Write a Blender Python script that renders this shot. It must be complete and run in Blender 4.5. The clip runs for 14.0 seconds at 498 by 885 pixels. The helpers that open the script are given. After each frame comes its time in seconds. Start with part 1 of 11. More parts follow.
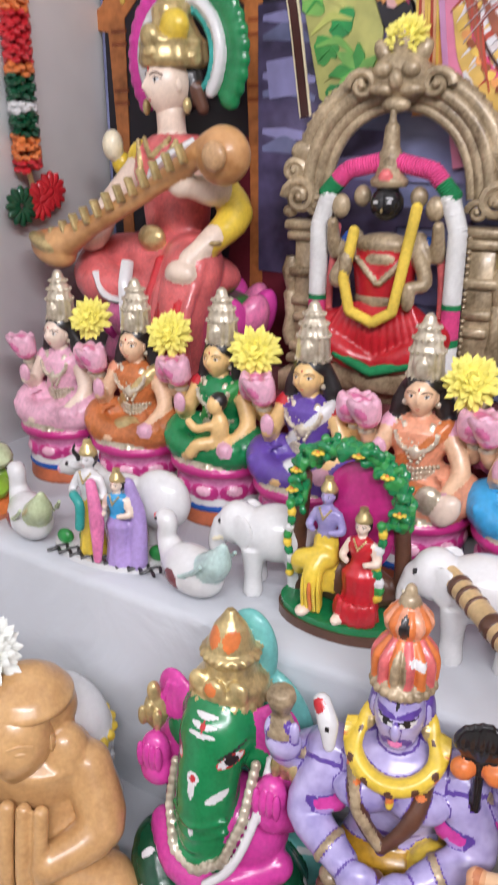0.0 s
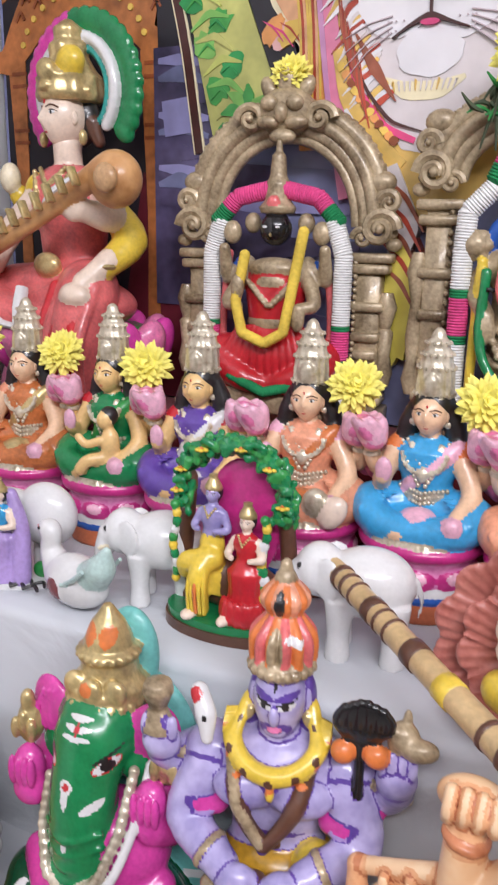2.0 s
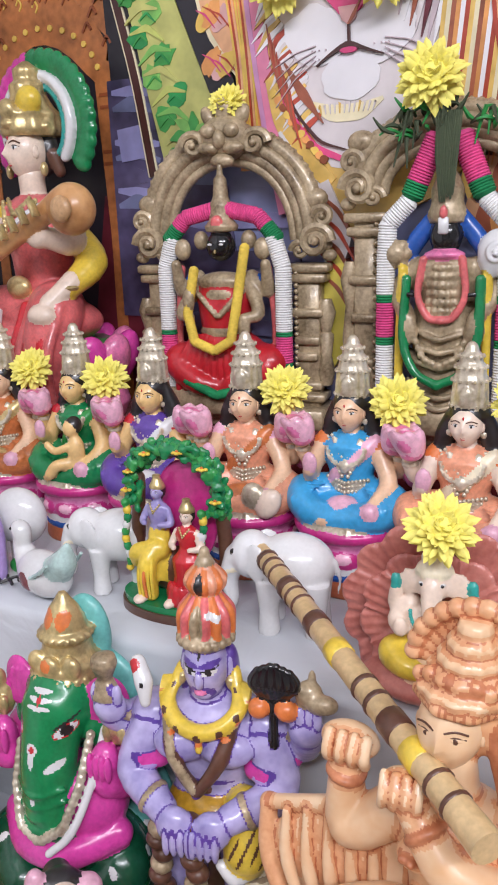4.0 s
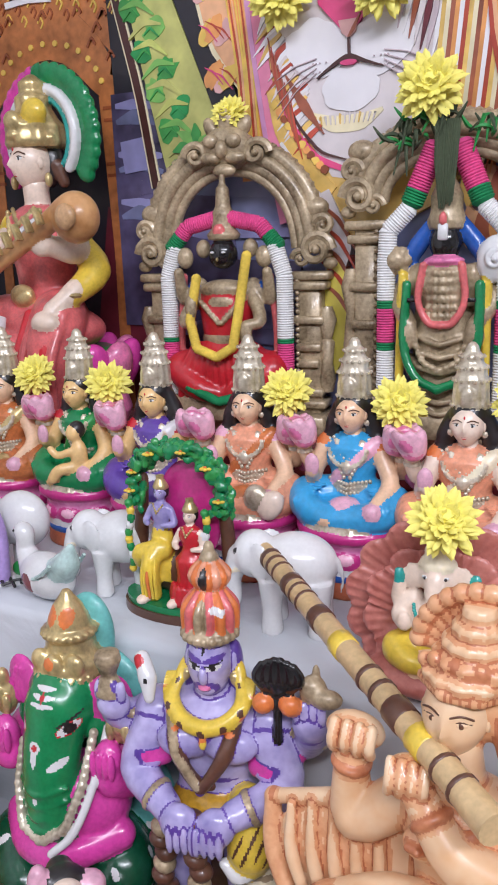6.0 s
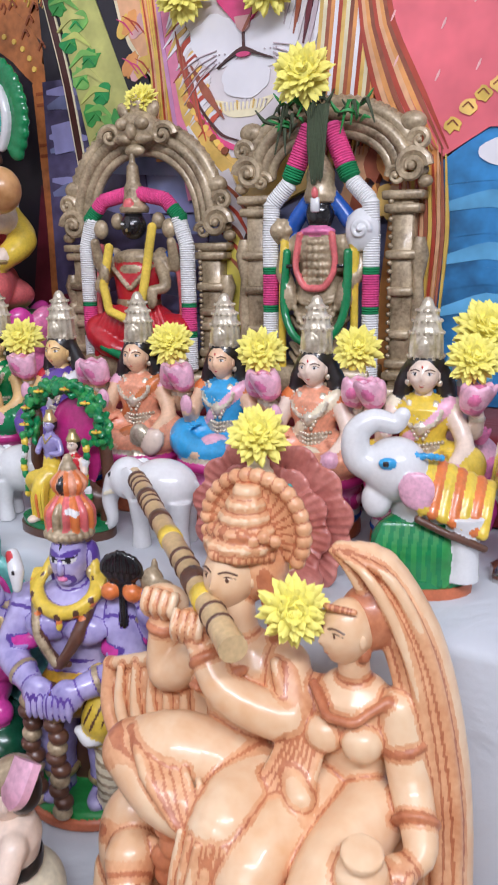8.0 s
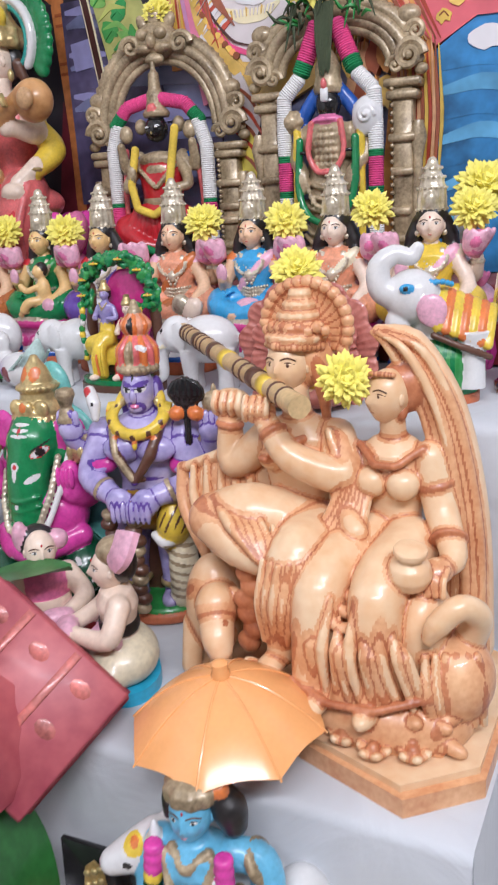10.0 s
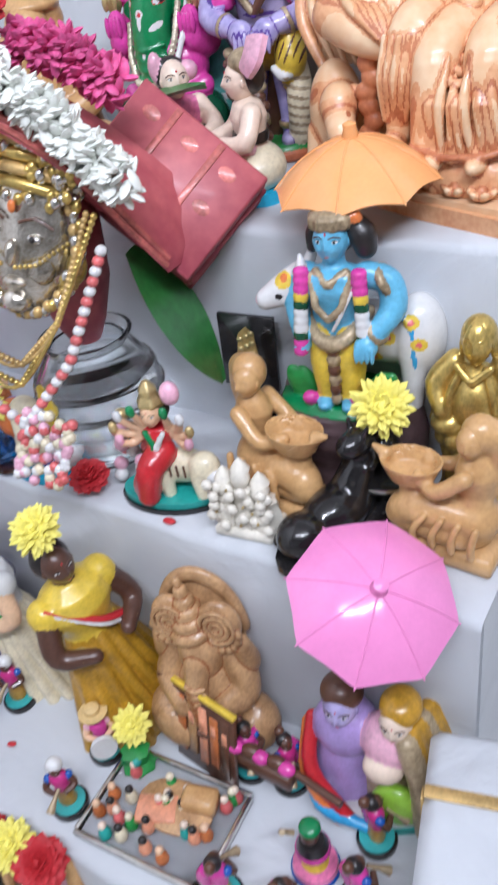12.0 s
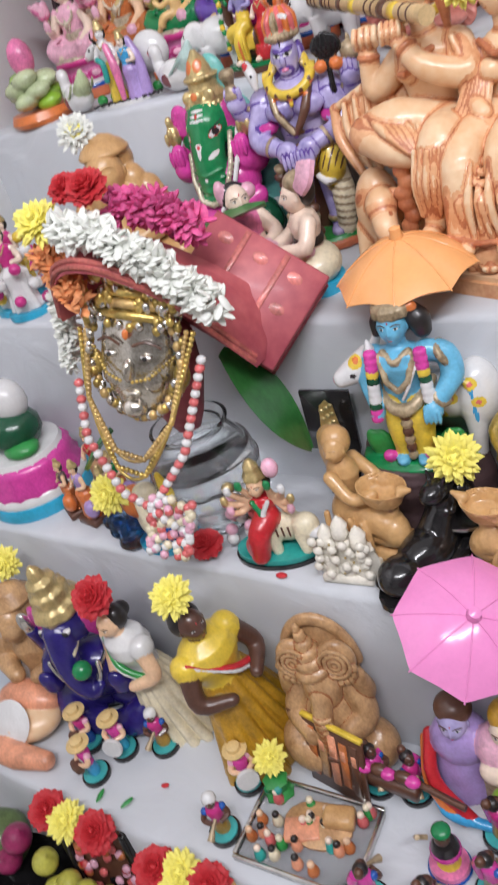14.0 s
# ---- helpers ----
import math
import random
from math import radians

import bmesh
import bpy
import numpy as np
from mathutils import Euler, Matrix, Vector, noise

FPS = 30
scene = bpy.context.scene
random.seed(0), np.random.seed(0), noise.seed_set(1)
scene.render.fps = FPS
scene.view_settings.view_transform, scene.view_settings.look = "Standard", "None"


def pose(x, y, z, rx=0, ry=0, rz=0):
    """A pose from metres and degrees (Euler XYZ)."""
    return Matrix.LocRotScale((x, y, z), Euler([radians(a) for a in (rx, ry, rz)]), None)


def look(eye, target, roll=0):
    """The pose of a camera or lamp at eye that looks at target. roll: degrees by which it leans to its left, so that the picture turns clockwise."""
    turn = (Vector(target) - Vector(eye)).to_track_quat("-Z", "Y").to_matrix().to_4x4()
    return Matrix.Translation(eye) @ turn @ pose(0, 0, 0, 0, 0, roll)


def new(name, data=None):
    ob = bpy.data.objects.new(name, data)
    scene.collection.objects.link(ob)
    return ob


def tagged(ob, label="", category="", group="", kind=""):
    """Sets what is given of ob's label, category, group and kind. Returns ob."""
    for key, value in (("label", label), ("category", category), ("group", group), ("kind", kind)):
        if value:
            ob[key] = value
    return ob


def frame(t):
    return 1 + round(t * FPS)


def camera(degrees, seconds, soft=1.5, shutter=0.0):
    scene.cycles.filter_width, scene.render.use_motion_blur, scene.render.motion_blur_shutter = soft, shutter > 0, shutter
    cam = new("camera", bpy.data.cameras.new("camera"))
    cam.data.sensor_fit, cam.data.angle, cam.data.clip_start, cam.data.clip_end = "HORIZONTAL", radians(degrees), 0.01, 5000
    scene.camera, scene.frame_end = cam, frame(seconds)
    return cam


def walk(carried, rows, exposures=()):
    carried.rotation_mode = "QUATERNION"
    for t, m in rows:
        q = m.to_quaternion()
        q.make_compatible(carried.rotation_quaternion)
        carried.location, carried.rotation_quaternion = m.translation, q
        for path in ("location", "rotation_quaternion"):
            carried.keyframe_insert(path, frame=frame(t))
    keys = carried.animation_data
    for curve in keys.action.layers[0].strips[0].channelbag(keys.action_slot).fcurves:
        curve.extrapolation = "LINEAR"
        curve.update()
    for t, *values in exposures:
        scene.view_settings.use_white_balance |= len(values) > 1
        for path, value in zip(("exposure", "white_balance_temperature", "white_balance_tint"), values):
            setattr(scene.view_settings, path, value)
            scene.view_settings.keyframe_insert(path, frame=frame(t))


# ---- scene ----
import itertools

cam = camera(34.6, 14.0, soft=1.9, shutter=0.5)
METRES, EYE, TILT, LEAN, TURN = 1.2, 1.36, -21.0, 0.0, 33.0
ROWS = [
    (0.0, 0.0, 0.0, 0.0, -0.0, 0.0, -0.0),
    (0.5, -0.0068, -0.024, -0.0021, -1.92, 4.63, 0.48),
    (1.0, 0.0101, -0.0169, -0.0078, -3.72, 5.66, 0.58),
    (1.5, 0.0148, -0.0083, -0.0231, -4.56, 5.96, 0.91),
    (2.0, 0.0269, 0.0056, -0.0562, -5.35, 5.94, 0.79),
    (2.5, 0.047, -0.0015, -0.0687, -4.81, 6.01, 1.96),
    (3.0, 0.0555, -0.0534, -0.06, -4.31, 4.91, 3.43),
    (3.5, 0.0815, -0.0675, -0.0544, -3.79, 4.95, 3.31),
    (6.0, 0.0762, -0.0703, -0.0727, -3.88, 6.81, 3.33),
    (6.5, 0.0931, -0.0689, -0.061, -3.37, 6.85, 2.92),
    (7.0, 0.1345, -0.1021, -0.1031, -3.41, 6.97, 2.46),
    (7.5, 0.1698, -0.136, -0.1189, -3.81, 6.91, 2.19),
    (10.0, 0.111, -0.2422, -0.2509, -4.67, 4.43, 5.36),
    (10.5, 0.0983, -0.2596, -0.2458, -3.22, 0.53, 5.61),
    (11.0, 0.1016, -0.2369, -0.3195, -2.12, -4.7, 6.39),
    (11.5, 0.0747, -0.2829, -0.3884, -0.77, -10.12, 7.2),
    (12.0, 0.0465, -0.3526, -0.4159, 0.43, -14.3, 8.16),
    (12.5, 0.0335, -0.3907, -0.4028, 0.33, -15.33, 8.75),
    (13.0, 0.0317, -0.4024, -0.3841, 1.18, -15.35, 10.5),
    (13.5, 0.0322, -0.4341, -0.3616, 2.89, -14.64, 13.55),
    (14.0, 0.0339, -0.4545, -0.3576, 3.41, -11.16, 16.3),
]
BASE = pose(0, 0, EYE, TILT, LEAN, TURN)
walk(cam, [(t, BASE @ pose(METRES * x, METRES * y, METRES * z, 90 + pitch, roll, yaw)) for t, x, y, z, yaw, pitch, roll in ROWS],
     [(0.0, 0.14, 6500, 10), (1.5, 0.10, 6450, 10), (3.0, 0.02, 6400, 10), (6.5, -0.06, 6050, 10), (7.7, -0.06, 6000, 10), (10.0, -0.04, 6250, 9), (11.0, 0.10, 5750, 7), (12.2, 0.14, 6000, 7), (12.8, 0.03, 6500, 8), (13.5, -0.10, 6500, 8), (14.0, -0.02, 6500, 8)])
# world and light: a closed white room lit by ceiling tube lights
world = bpy.data.worlds.new("room_world")
scene.world = world
world.use_nodes = True
world.node_tree.nodes["Background"].inputs[0].default_value = (0.9, 0.95, 1.0, 1)
world.node_tree.nodes["Background"].inputs[1].default_value = 0.35


def area_lamp(name, m, sx, sy, watts, colour):
    data = bpy.data.lights.new(name, "AREA")
    data.shape, data.size, data.size_y, data.energy, data.color = "RECTANGLE", sx, sy, watts, colour
    ob = new(name, data)
    ob.matrix_world = m
    return ob


area_lamp("tube_light_glow", look((1.25, -0.9, 2.6), (-0.25, 0.45, 0.95)), 1.2, 0.10, 30, (0.985, 0.96, 1.03))
area_lamp("tube_light_glow", look((0.50, -1.35, 2.62), (-0.45, 0.45, 0.95)), 1.2, 0.10, 26, (0.985, 0.96, 1.03))

# ---- materials ----
MATS = {}


def principled(name):
    mat = bpy.data.materials.new(name)
    mat.use_nodes = True
    return mat, mat.node_tree, mat.node_tree.nodes["Principled BSDF"]


def paint(name, rgb, rough=0.32, metal=0.0, vary=0.18, grain=160.0, bump=0.25, coat=0.25, spread=None):
    """Brushed-on paint with blotches at two scales and a fine relief."""
    if name in MATS:
        return MATS[name]
    mat, tree, bsdf = principled(name)
    nodes, links = tree.nodes, tree.links
    coord = nodes.new("ShaderNodeTexCoord")
    big, fine = nodes.new("ShaderNodeTexNoise"), nodes.new("ShaderNodeTexNoise")
    big.inputs["Scale"].default_value, big.inputs["Detail"].default_value = grain / 4, 3
    fine.inputs["Scale"].default_value, fine.inputs["Detail"].default_value = grain * 1.7, 2
    mixed = nodes.new("ShaderNodeMath")
    mixed.operation = "MULTIPLY_ADD"
    mixed.inputs[1].default_value = 0.65
    ramp = nodes.new("ShaderNodeValToRGB")
    low = [max(0.0, c * (1 - vary * 1.6)) for c in rgb]
    high = [min(1.0, c * (1 + vary) + 0.02 * vary) for c in rgb] if spread is None else spread
    ramp.color_ramp.elements[0].position, ramp.color_ramp.elements[0].color = 0.3, (*low, 1)
    ramp.color_ramp.elements[1].position, ramp.color_ramp.elements[1].color = 0.7, (*high, 1)
    scaled = nodes.new("ShaderNodeMath")
    scaled.operation, scaled.inputs[1].default_value = "MULTIPLY", 0.35
    relief = nodes.new("ShaderNodeBump")
    relief.inputs["Strength"].default_value, relief.inputs["Distance"].default_value = bump, 0.001
    for node in (big, fine):
        links.new(coord.outputs["Object"], node.inputs["Vector"])
    links.new(fine.outputs["Fac"], scaled.inputs[0])
    links.new(big.outputs["Fac"], mixed.inputs[0])
    links.new(scaled.outputs[0], mixed.inputs[2])
    links.new(mixed.outputs[0], ramp.inputs["Fac"])
    links.new(ramp.outputs["Color"], bsdf.inputs["Base Color"])
    links.new(mixed.outputs[0], relief.inputs["Height"])
    links.new(relief.outputs["Normal"], bsdf.inputs["Normal"])
    bsdf.inputs["Roughness"].default_value, bsdf.inputs["Metallic"].default_value = rough, metal
    bsdf.inputs["Coat Weight"].default_value, bsdf.inputs["Coat Roughness"].default_value = coat, 0.12
    MATS[name] = mat
    return mat


def cloth_mat(name, rgb, weave=900.0, fold=9.0, rough=0.85):
    """Cotton with a fine weave and soft creases."""
    mat, tree, bsdf = principled(name)
    nodes, links = tree.nodes, tree.links
    coord = nodes.new("ShaderNodeTexCoord")
    crease, thread = nodes.new("ShaderNodeTexNoise"), nodes.new("ShaderNodeTexNoise")
    crease.inputs["Scale"].default_value, crease.inputs["Detail"].default_value = fold, 4
    crease.inputs["Distortion"].default_value = 0.8
    thread.inputs["Scale"].default_value = weave
    ramp = nodes.new("ShaderNodeValToRGB")
    ramp.color_ramp.elements[0].position, ramp.color_ramp.elements[0].color = 0.25, (*[c * 0.9 for c in rgb], 1)
    ramp.color_ramp.elements[1].position, ramp.color_ramp.elements[1].color = 0.7, (*rgb, 1)
    first, second = nodes.new("ShaderNodeBump"), nodes.new("ShaderNodeBump")
    first.inputs["Strength"].default_value, first.inputs["Distance"].default_value = 0.35, 0.02
    second.inputs["Strength"].default_value, second.inputs["Distance"].default_value = 0.3, 0.0004
    for node in (crease, thread):
        links.new(coord.outputs["Object"], node.inputs["Vector"])
    links.new(crease.outputs["Fac"], ramp.inputs["Fac"])
    links.new(ramp.outputs["Color"], bsdf.inputs["Base Color"])
    links.new(crease.outputs["Fac"], first.inputs["Height"])
    links.new(thread.outputs["Fac"], second.inputs["Height"])
    links.new(first.outputs["Normal"], second.inputs["Normal"])
    links.new(second.outputs["Normal"], bsdf.inputs["Normal"])
    bsdf.inputs["Roughness"].default_value = rough
    bsdf.inputs["Sheen Weight"].default_value = 0.15
    return mat


def glass_mat(name, rgb=(1, 1, 1), rough=0.02):
    mat, tree, bsdf = principled(name)
    bsdf.inputs["Base Color"].default_value = (*rgb, 1)
    bsdf.inputs["Transmission Weight"].default_value, bsdf.inputs["Roughness"].default_value = 1.0, rough
    bsdf.inputs["IOR"].default_value = 1.45
    return mat


GOLD = paint("gold_paint", (0.62, 0.48, 0.22), 0.34, 0.55, 0.3, bump=0.4)
BRIGHT_GOLD = paint("bright_gold", (0.66, 0.48, 0.14), 0.33, 0.75, 0.35, bump=0.5)
BRONZE = paint("bronze_paint", (0.38, 0.26, 0.13), 0.42, 0.18, 0.4, bump=0.8, spread=(0.62, 0.49, 0.31))
SILVER = paint("silver_metal", (0.72, 0.70, 0.66), 0.2, 0.95, 0.2)
WHITE = paint("white_gloss", (0.72, 0.72, 0.715), 0.22, vary=0.06, bump=0.1)
IVORY = paint("ivory_resin", (0.80, 0.76, 0.66), 0.5, vary=0.12, bump=0.4)
CREAM = paint("cream_paint", (0.80, 0.72, 0.52), 0.35)
SKIN = paint("peach_skin", (0.82, 0.54, 0.34), 0.36, vary=0.15)
FAIR = paint("fair_skin", (0.83, 0.67, 0.54), 0.36, vary=0.12)
YSKIN = paint("yellow_skin", (0.80, 0.53, 0.22), 0.36, vary=0.15)
BLACK = paint("black_gloss", (0.012, 0.011, 0.012), 0.16, vary=0.3, bump=0.1)
HAIR = paint("black_hair", (0.015, 0.012, 0.012), 0.4, vary=0.3)
MAGENTA = paint("magenta_paint", (0.55, 0.03, 0.22), 0.28)
PINK = paint("pink_paint", (0.78, 0.20, 0.40), 0.3, vary=0.3)
LPINK = paint("light_pink", (0.82, 0.44, 0.56), 0.32, vary=0.25)
HOTPINK = paint("hot_pink", (0.68, 0.06, 0.36), 0.26)
ORANGE = paint("orange_paint", (0.72, 0.20, 0.05), 0.34)
PEACH = paint("peach_cloth", (0.78, 0.34, 0.20), 0.34, vary=0.25)
RUST = paint("rust_cloth", (0.55, 0.17, 0.05), 0.34, vary=0.3)
TERRA = paint("terracotta_base", (0.55, 0.15, 0.06), 0.5)
BLUE = paint("blue_paint", (0.02, 0.10, 0.42), 0.26)
SKYBLUE = paint("sky_blue", (0.05, 0.36, 0.68), 0.28)
LBLUE = paint("light_blue_skin", (0.15, 0.48, 0.70), 0.32)
CYAN = paint("cyan_base", (0.03, 0.40, 0.62), 0.4)
GREEN = paint("green_paint", (0.01, 0.22, 0.07), 0.24)
LEAFG = paint("leaf_green", (0.03, 0.28, 0.06), 0.35)
DGREEN = paint("dark_green", (0.005, 0.07, 0.03), 0.24)
LIME = paint("lime_paint", (0.30, 0.55, 0.05), 0.3)
TEAL = paint("teal_paint", (0.03, 0.36, 0.32), 0.4)
AQUA = paint("aqua_shade", (0.16, 0.50, 0.46), 0.4)
YELLOW = paint("yellow_paint", (0.78, 0.56, 0.06), 0.3)
MUSTARD = paint("mustard_cloth", (0.50, 0.27, 0.02), 0.28, vary=0.3)
RED = paint("red_paint", (0.55, 0.02, 0.03), 0.28)
CORAL = paint("coral_cloth", (0.70, 0.15, 0.15), 0.32, vary=0.25)
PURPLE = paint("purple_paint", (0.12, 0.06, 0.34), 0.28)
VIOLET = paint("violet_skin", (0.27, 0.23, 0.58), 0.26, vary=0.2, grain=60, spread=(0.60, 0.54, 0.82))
LILAC = paint("lilac_paint", (0.42, 0.30, 0.62), 0.32)
NAVY = paint("navy_paint", (0.022, 0.014, 0.16), 0.22)
BROWN = paint("brown_paint", (0.11, 0.045, 0.025), 0.4)
DBROWN = paint("dark_brown_skin", (0.10, 0.045, 0.03), 0.3)
MAUVE = paint("mauve_rock", (0.10, 0.06, 0.065), 0.45)
WOOD = paint("polished_wood", (0.60, 0.33, 0.13), 0.3, vary=0.15, spread=(0.70, 0.43, 0.19))
CLAY = paint("brown_clay", (0.54, 0.28, 0.12), 0.33, vary=0.3, spread=(0.68, 0.42, 0.21))
RUSTCLAY = paint("reddish_clay", (0.34, 0.12, 0.04), 0.36, vary=0.2)
CLAYLINE = paint("dark_clay", (0.12, 0.04, 0.015), 0.5)
STONE = paint("sandstone_resin", (0.72, 0.29, 0.12), 0.40, vary=0.12, grain=120, bump=0.3, spread=(0.84, 0.50, 0.27))
PALESTONE = paint("pale_resin", (0.80, 0.45, 0.22), 0.34, vary=0.05, grain=50, bump=0.12, spread=(0.87, 0.67, 0.44))
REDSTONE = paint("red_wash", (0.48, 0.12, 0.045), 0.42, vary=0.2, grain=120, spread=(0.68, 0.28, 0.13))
UMB_O = paint("orange_plastic", (0.88, 0.42, 0.16), 0.22, vary=0.04, bump=0.03)
UMB_P = paint("pink_plastic", (0.84, 0.28, 0.58), 0.2, vary=0.04, bump=0.03)
PETAL_Y = paint("yellow_petals", (0.90, 0.82, 0.18), 0.6, vary=0.08, bump=0.05, coat=0)
PETAL_W = paint("white_petals", (0.82, 0.84, 0.78), 0.6, vary=0.08, coat=0)
PETAL_O = paint("orange_petals", (0.85, 0.33, 0.13), 0.6, vary=0.25, coat=0)
PETAL_P = paint("pink_petals", (0.72, 0.10, 0.30), 0.6, vary=0.3, coat=0)
PETAL_R = paint("red_petals", (0.55, 0.02, 0.03), 0.6, vary=0.3, coat=0)
LEAF = paint("mango_leaf", (0.03, 0.17, 0.035), 0.3, vary=0.35, grain=60)
HERB = paint("dried_herb", (0.06, 0.08, 0.04), 0.8, coat=0)
SILK = paint("maroon_silk", (0.44, 0.06, 0.10), 0.46, vary=0.2, grain=40, coat=0.05, spread=(0.58, 0.15, 0.16))
ZARI = paint("zari_motif", (0.52, 0.14, 0.12), 0.45, 0.2, 0.4)
THREAD = paint("gold_thread", (0.62, 0.42, 0.16), 0.4, 0.4, 0.3)
CLOTH = cloth_mat("white_cotton", (0.60, 0.625, 0.66))
REDCLOTH = cloth_mat("red_cotton", (0.20, 0.015, 0.02))
WALLMAT = paint("wall_paint", (0.86, 0.86, 0.855), 0.75, vary=0.05, grain=12, coat=0)
FLOORMAT = paint("floor_tile", (0.55, 0.52, 0.48), 0.4, vary=0.1, grain=20)
GLASS = glass_mat("clear_glass")
BLUEGLASS = glass_mat("blue_glass", (0.45, 0.65, 0.9), 0.08)


# ---- shaping ----
def spin(rx=0, ry=0, rz=0):
    return np.array(Euler([radians(a) for a in (rx, ry, rz)]).to_matrix())


def toward(way):
    """A turn that carries +z onto the given way."""
    return np.array(Vector(way).to_track_quat("Z", "Y").to_matrix())


class Sculpt:
    """Gathers solids of several paints into one mesh."""

    def __init__(self):
        self.v, self.f, self.m, self.mats, self.fat = [], [], [], [], 1.0

    def add(self, mat, verts, faces):
        if mat not in self.mats:
            self.mats.append(mat)
        k, n = self.mats.index(mat), len(self.v)
        self.v.extend(map(tuple, verts))
        self.f.extend(tuple(i + n for i in f) for f in faces)
        self.m.extend([k] * len(faces))
        return self

    def grid(self, mat, rows, closed=True, caps=True):
        """Rings of equal length, skinned."""
        n = len(rows[0])
        verts = [p for r in rows for p in r]
        faces = []
        for i in range(len(rows) - 1):
            for j in range(n if closed else n - 1):
                a, b = i * n + j, i * n + (j + 1) % n
                faces.append((a, b, b + n, a + n))
        if caps and closed:
            faces.append(tuple(reversed(range(n))))
            faces.append(tuple(range((len(rows) - 1) * n, len(rows) * n)))
        return self.add(mat, verts, faces)

    def lathe(self, mat, prof, c=(0, 0, 0), seg=18, sx=1.0, sy=1.0, turn=None, lobes=0, deep=0.0):
        a = np.linspace(0, 2 * np.pi, seg, endpoint=False)
        wave = 1 + deep * np.cos(lobes * a) if lobes else np.ones(seg)
        rows = []
        for r, z in prof:
            ring = np.stack([np.cos(a) * r * sx * wave, np.sin(a) * r * sy * wave, np.full(seg, z)], 1)
            rows.append((ring if turn is None else ring @ turn.T) + np.array(c))
        return self.grid(mat, rows)

    def ball(self, mat, c, r, turn=None, seg=14, rings=8):
        r = np.array((r, r, r) if np.isscalar(r) else r) * self.fat
        th = np.linspace(0.06, np.pi - 0.06, rings)
        a = np.linspace(0, 2 * np.pi, seg, endpoint=False)
        rows = []
        for t in reversed(th):
            ring = np.stack([np.cos(a) * np.sin(t) * r[0], np.sin(a) * np.sin(t) * r[1], np.full(seg, np.cos(t) * r[2])], 1)
            rows.append((ring if turn is None else ring @ turn.T) + np.array(c))
        return self.grid(mat, rows)

    def path(self, pts, r, steps):
        """A smooth line through the points, with its radii."""
        pts = np.array(pts, float)
        rad = (np.full(len(pts), r) if np.isscalar(r) else np.array(r, float)) * self.fat
        if len(pts) > 2 and steps > 1:
            ext = np.vstack([2 * pts[0] - pts[1], pts, 2 * pts[-1] - pts[-2]])
            out, orad = [], []
            for i in range(1, len(ext) - 2):
                for s in range(steps):
                    u = s / steps
                    p0, p1, p2, p3 = ext[i - 1:i + 3]
                    out.append(0.5 * (2 * p1 + (p2 - p0) * u + (2 * p0 - 5 * p1 + 4 * p2 - p3) * u * u + (3 * p1 - p0 - 3 * p2 + p3) * u ** 3))
                    orad.append(rad[i - 1] * (1 - u) + rad[i] * u)
            out.append(pts[-1]), orad.append(rad[-1])
            pts, rad = np.array(out), np.array(orad)
        return pts, rad

    def tube(self, mat, pts, r, seg=8, steps=4, flat=1.0):
        pts, rad = self.path(pts, r, steps)
        way = np.gradient(pts, axis=0)
        way /= np.linalg.norm(way, axis=1)[:, None] + 1e-9
        side = np.cross(way[0], (0.13, 0.21, 1.0))
        if np.linalg.norm(side) < 0.1:
            side = np.cross(way[0], (1.0, 0.2, 0))
        a = np.linspace(0, 2 * np.pi, seg, endpoint=False)
        rows = []
        for p, d, q in zip(pts, way, rad):
            side = side - d * (side @ d)
            side /= np.linalg.norm(side) + 1e-9
            up = np.cross(d, side)
            rows.append(p + q * (np.cos(a)[:, None] * side + flat * np.sin(a)[:, None] * up))
        return self.grid(mat, rows)

    def box(self, mat, c, size, turn=None, cut=0.12):
        """A block with bevelled edges."""
        h = np.array(size) / 2
        b = cut * h.min()
        rows = []
        for z, inset in ((-h[2], b), (-h[2] + b, 0), (h[2] - b, 0), (h[2], b)):
            x, y = h[0] - inset, h[1] - inset
            k = b * 0.7
            ring = np.array([(x - k, -y, z), (x, -y + k, z), (x, y - k, z), (x - k, y, z), (-x + k, y, z), (-x, y - k, z), (-x, -y + k, z), (-x + k, -y, z)])
            rows.append((ring if turn is None else ring @ turn.T) + np.array(c))
        return self.grid(mat, rows)

    def slab(self, mat, pts, z0, z1, turn=None, c=(0, 0, 0)):
        """A flat outline pulled up between two heights."""
        rows = []
        for z in (z0, z1):
            ring = np.array([(x, y, z) for x, y in pts])
            rows.append((ring if turn is None else ring @ turn.T) + np.array(c))
        return self.grid(mat, rows)

    def beads(self, mat, pts, r, n):
        pts = np.array(pts, float)
        seg = np.r_[0, np.cumsum(np.linalg.norm(np.diff(pts, axis=0), axis=1))]
        for s in np.linspace(0, seg[-1], n):
            self.ball(mat, [np.interp(s, seg, pts[:, k]) for k in range(3)], r, seg=7, rings=5)
        return self

    def petals(self, mat, c, n, r, size, tilt=50, z=0.0, phase=0.0):
        """A ring of petals that open outwards."""
        for i in range(n):
            a = 2 * np.pi * i / n + phase
            turn = spin(0, 0, math.degrees(a)) @ spin(0, tilt, 0)
            off = np.array([math.cos(a) * r, math.sin(a) * r, z])
            self.ball(mat, np.array(c) + off, size, turn, seg=9, rings=6)
        return self

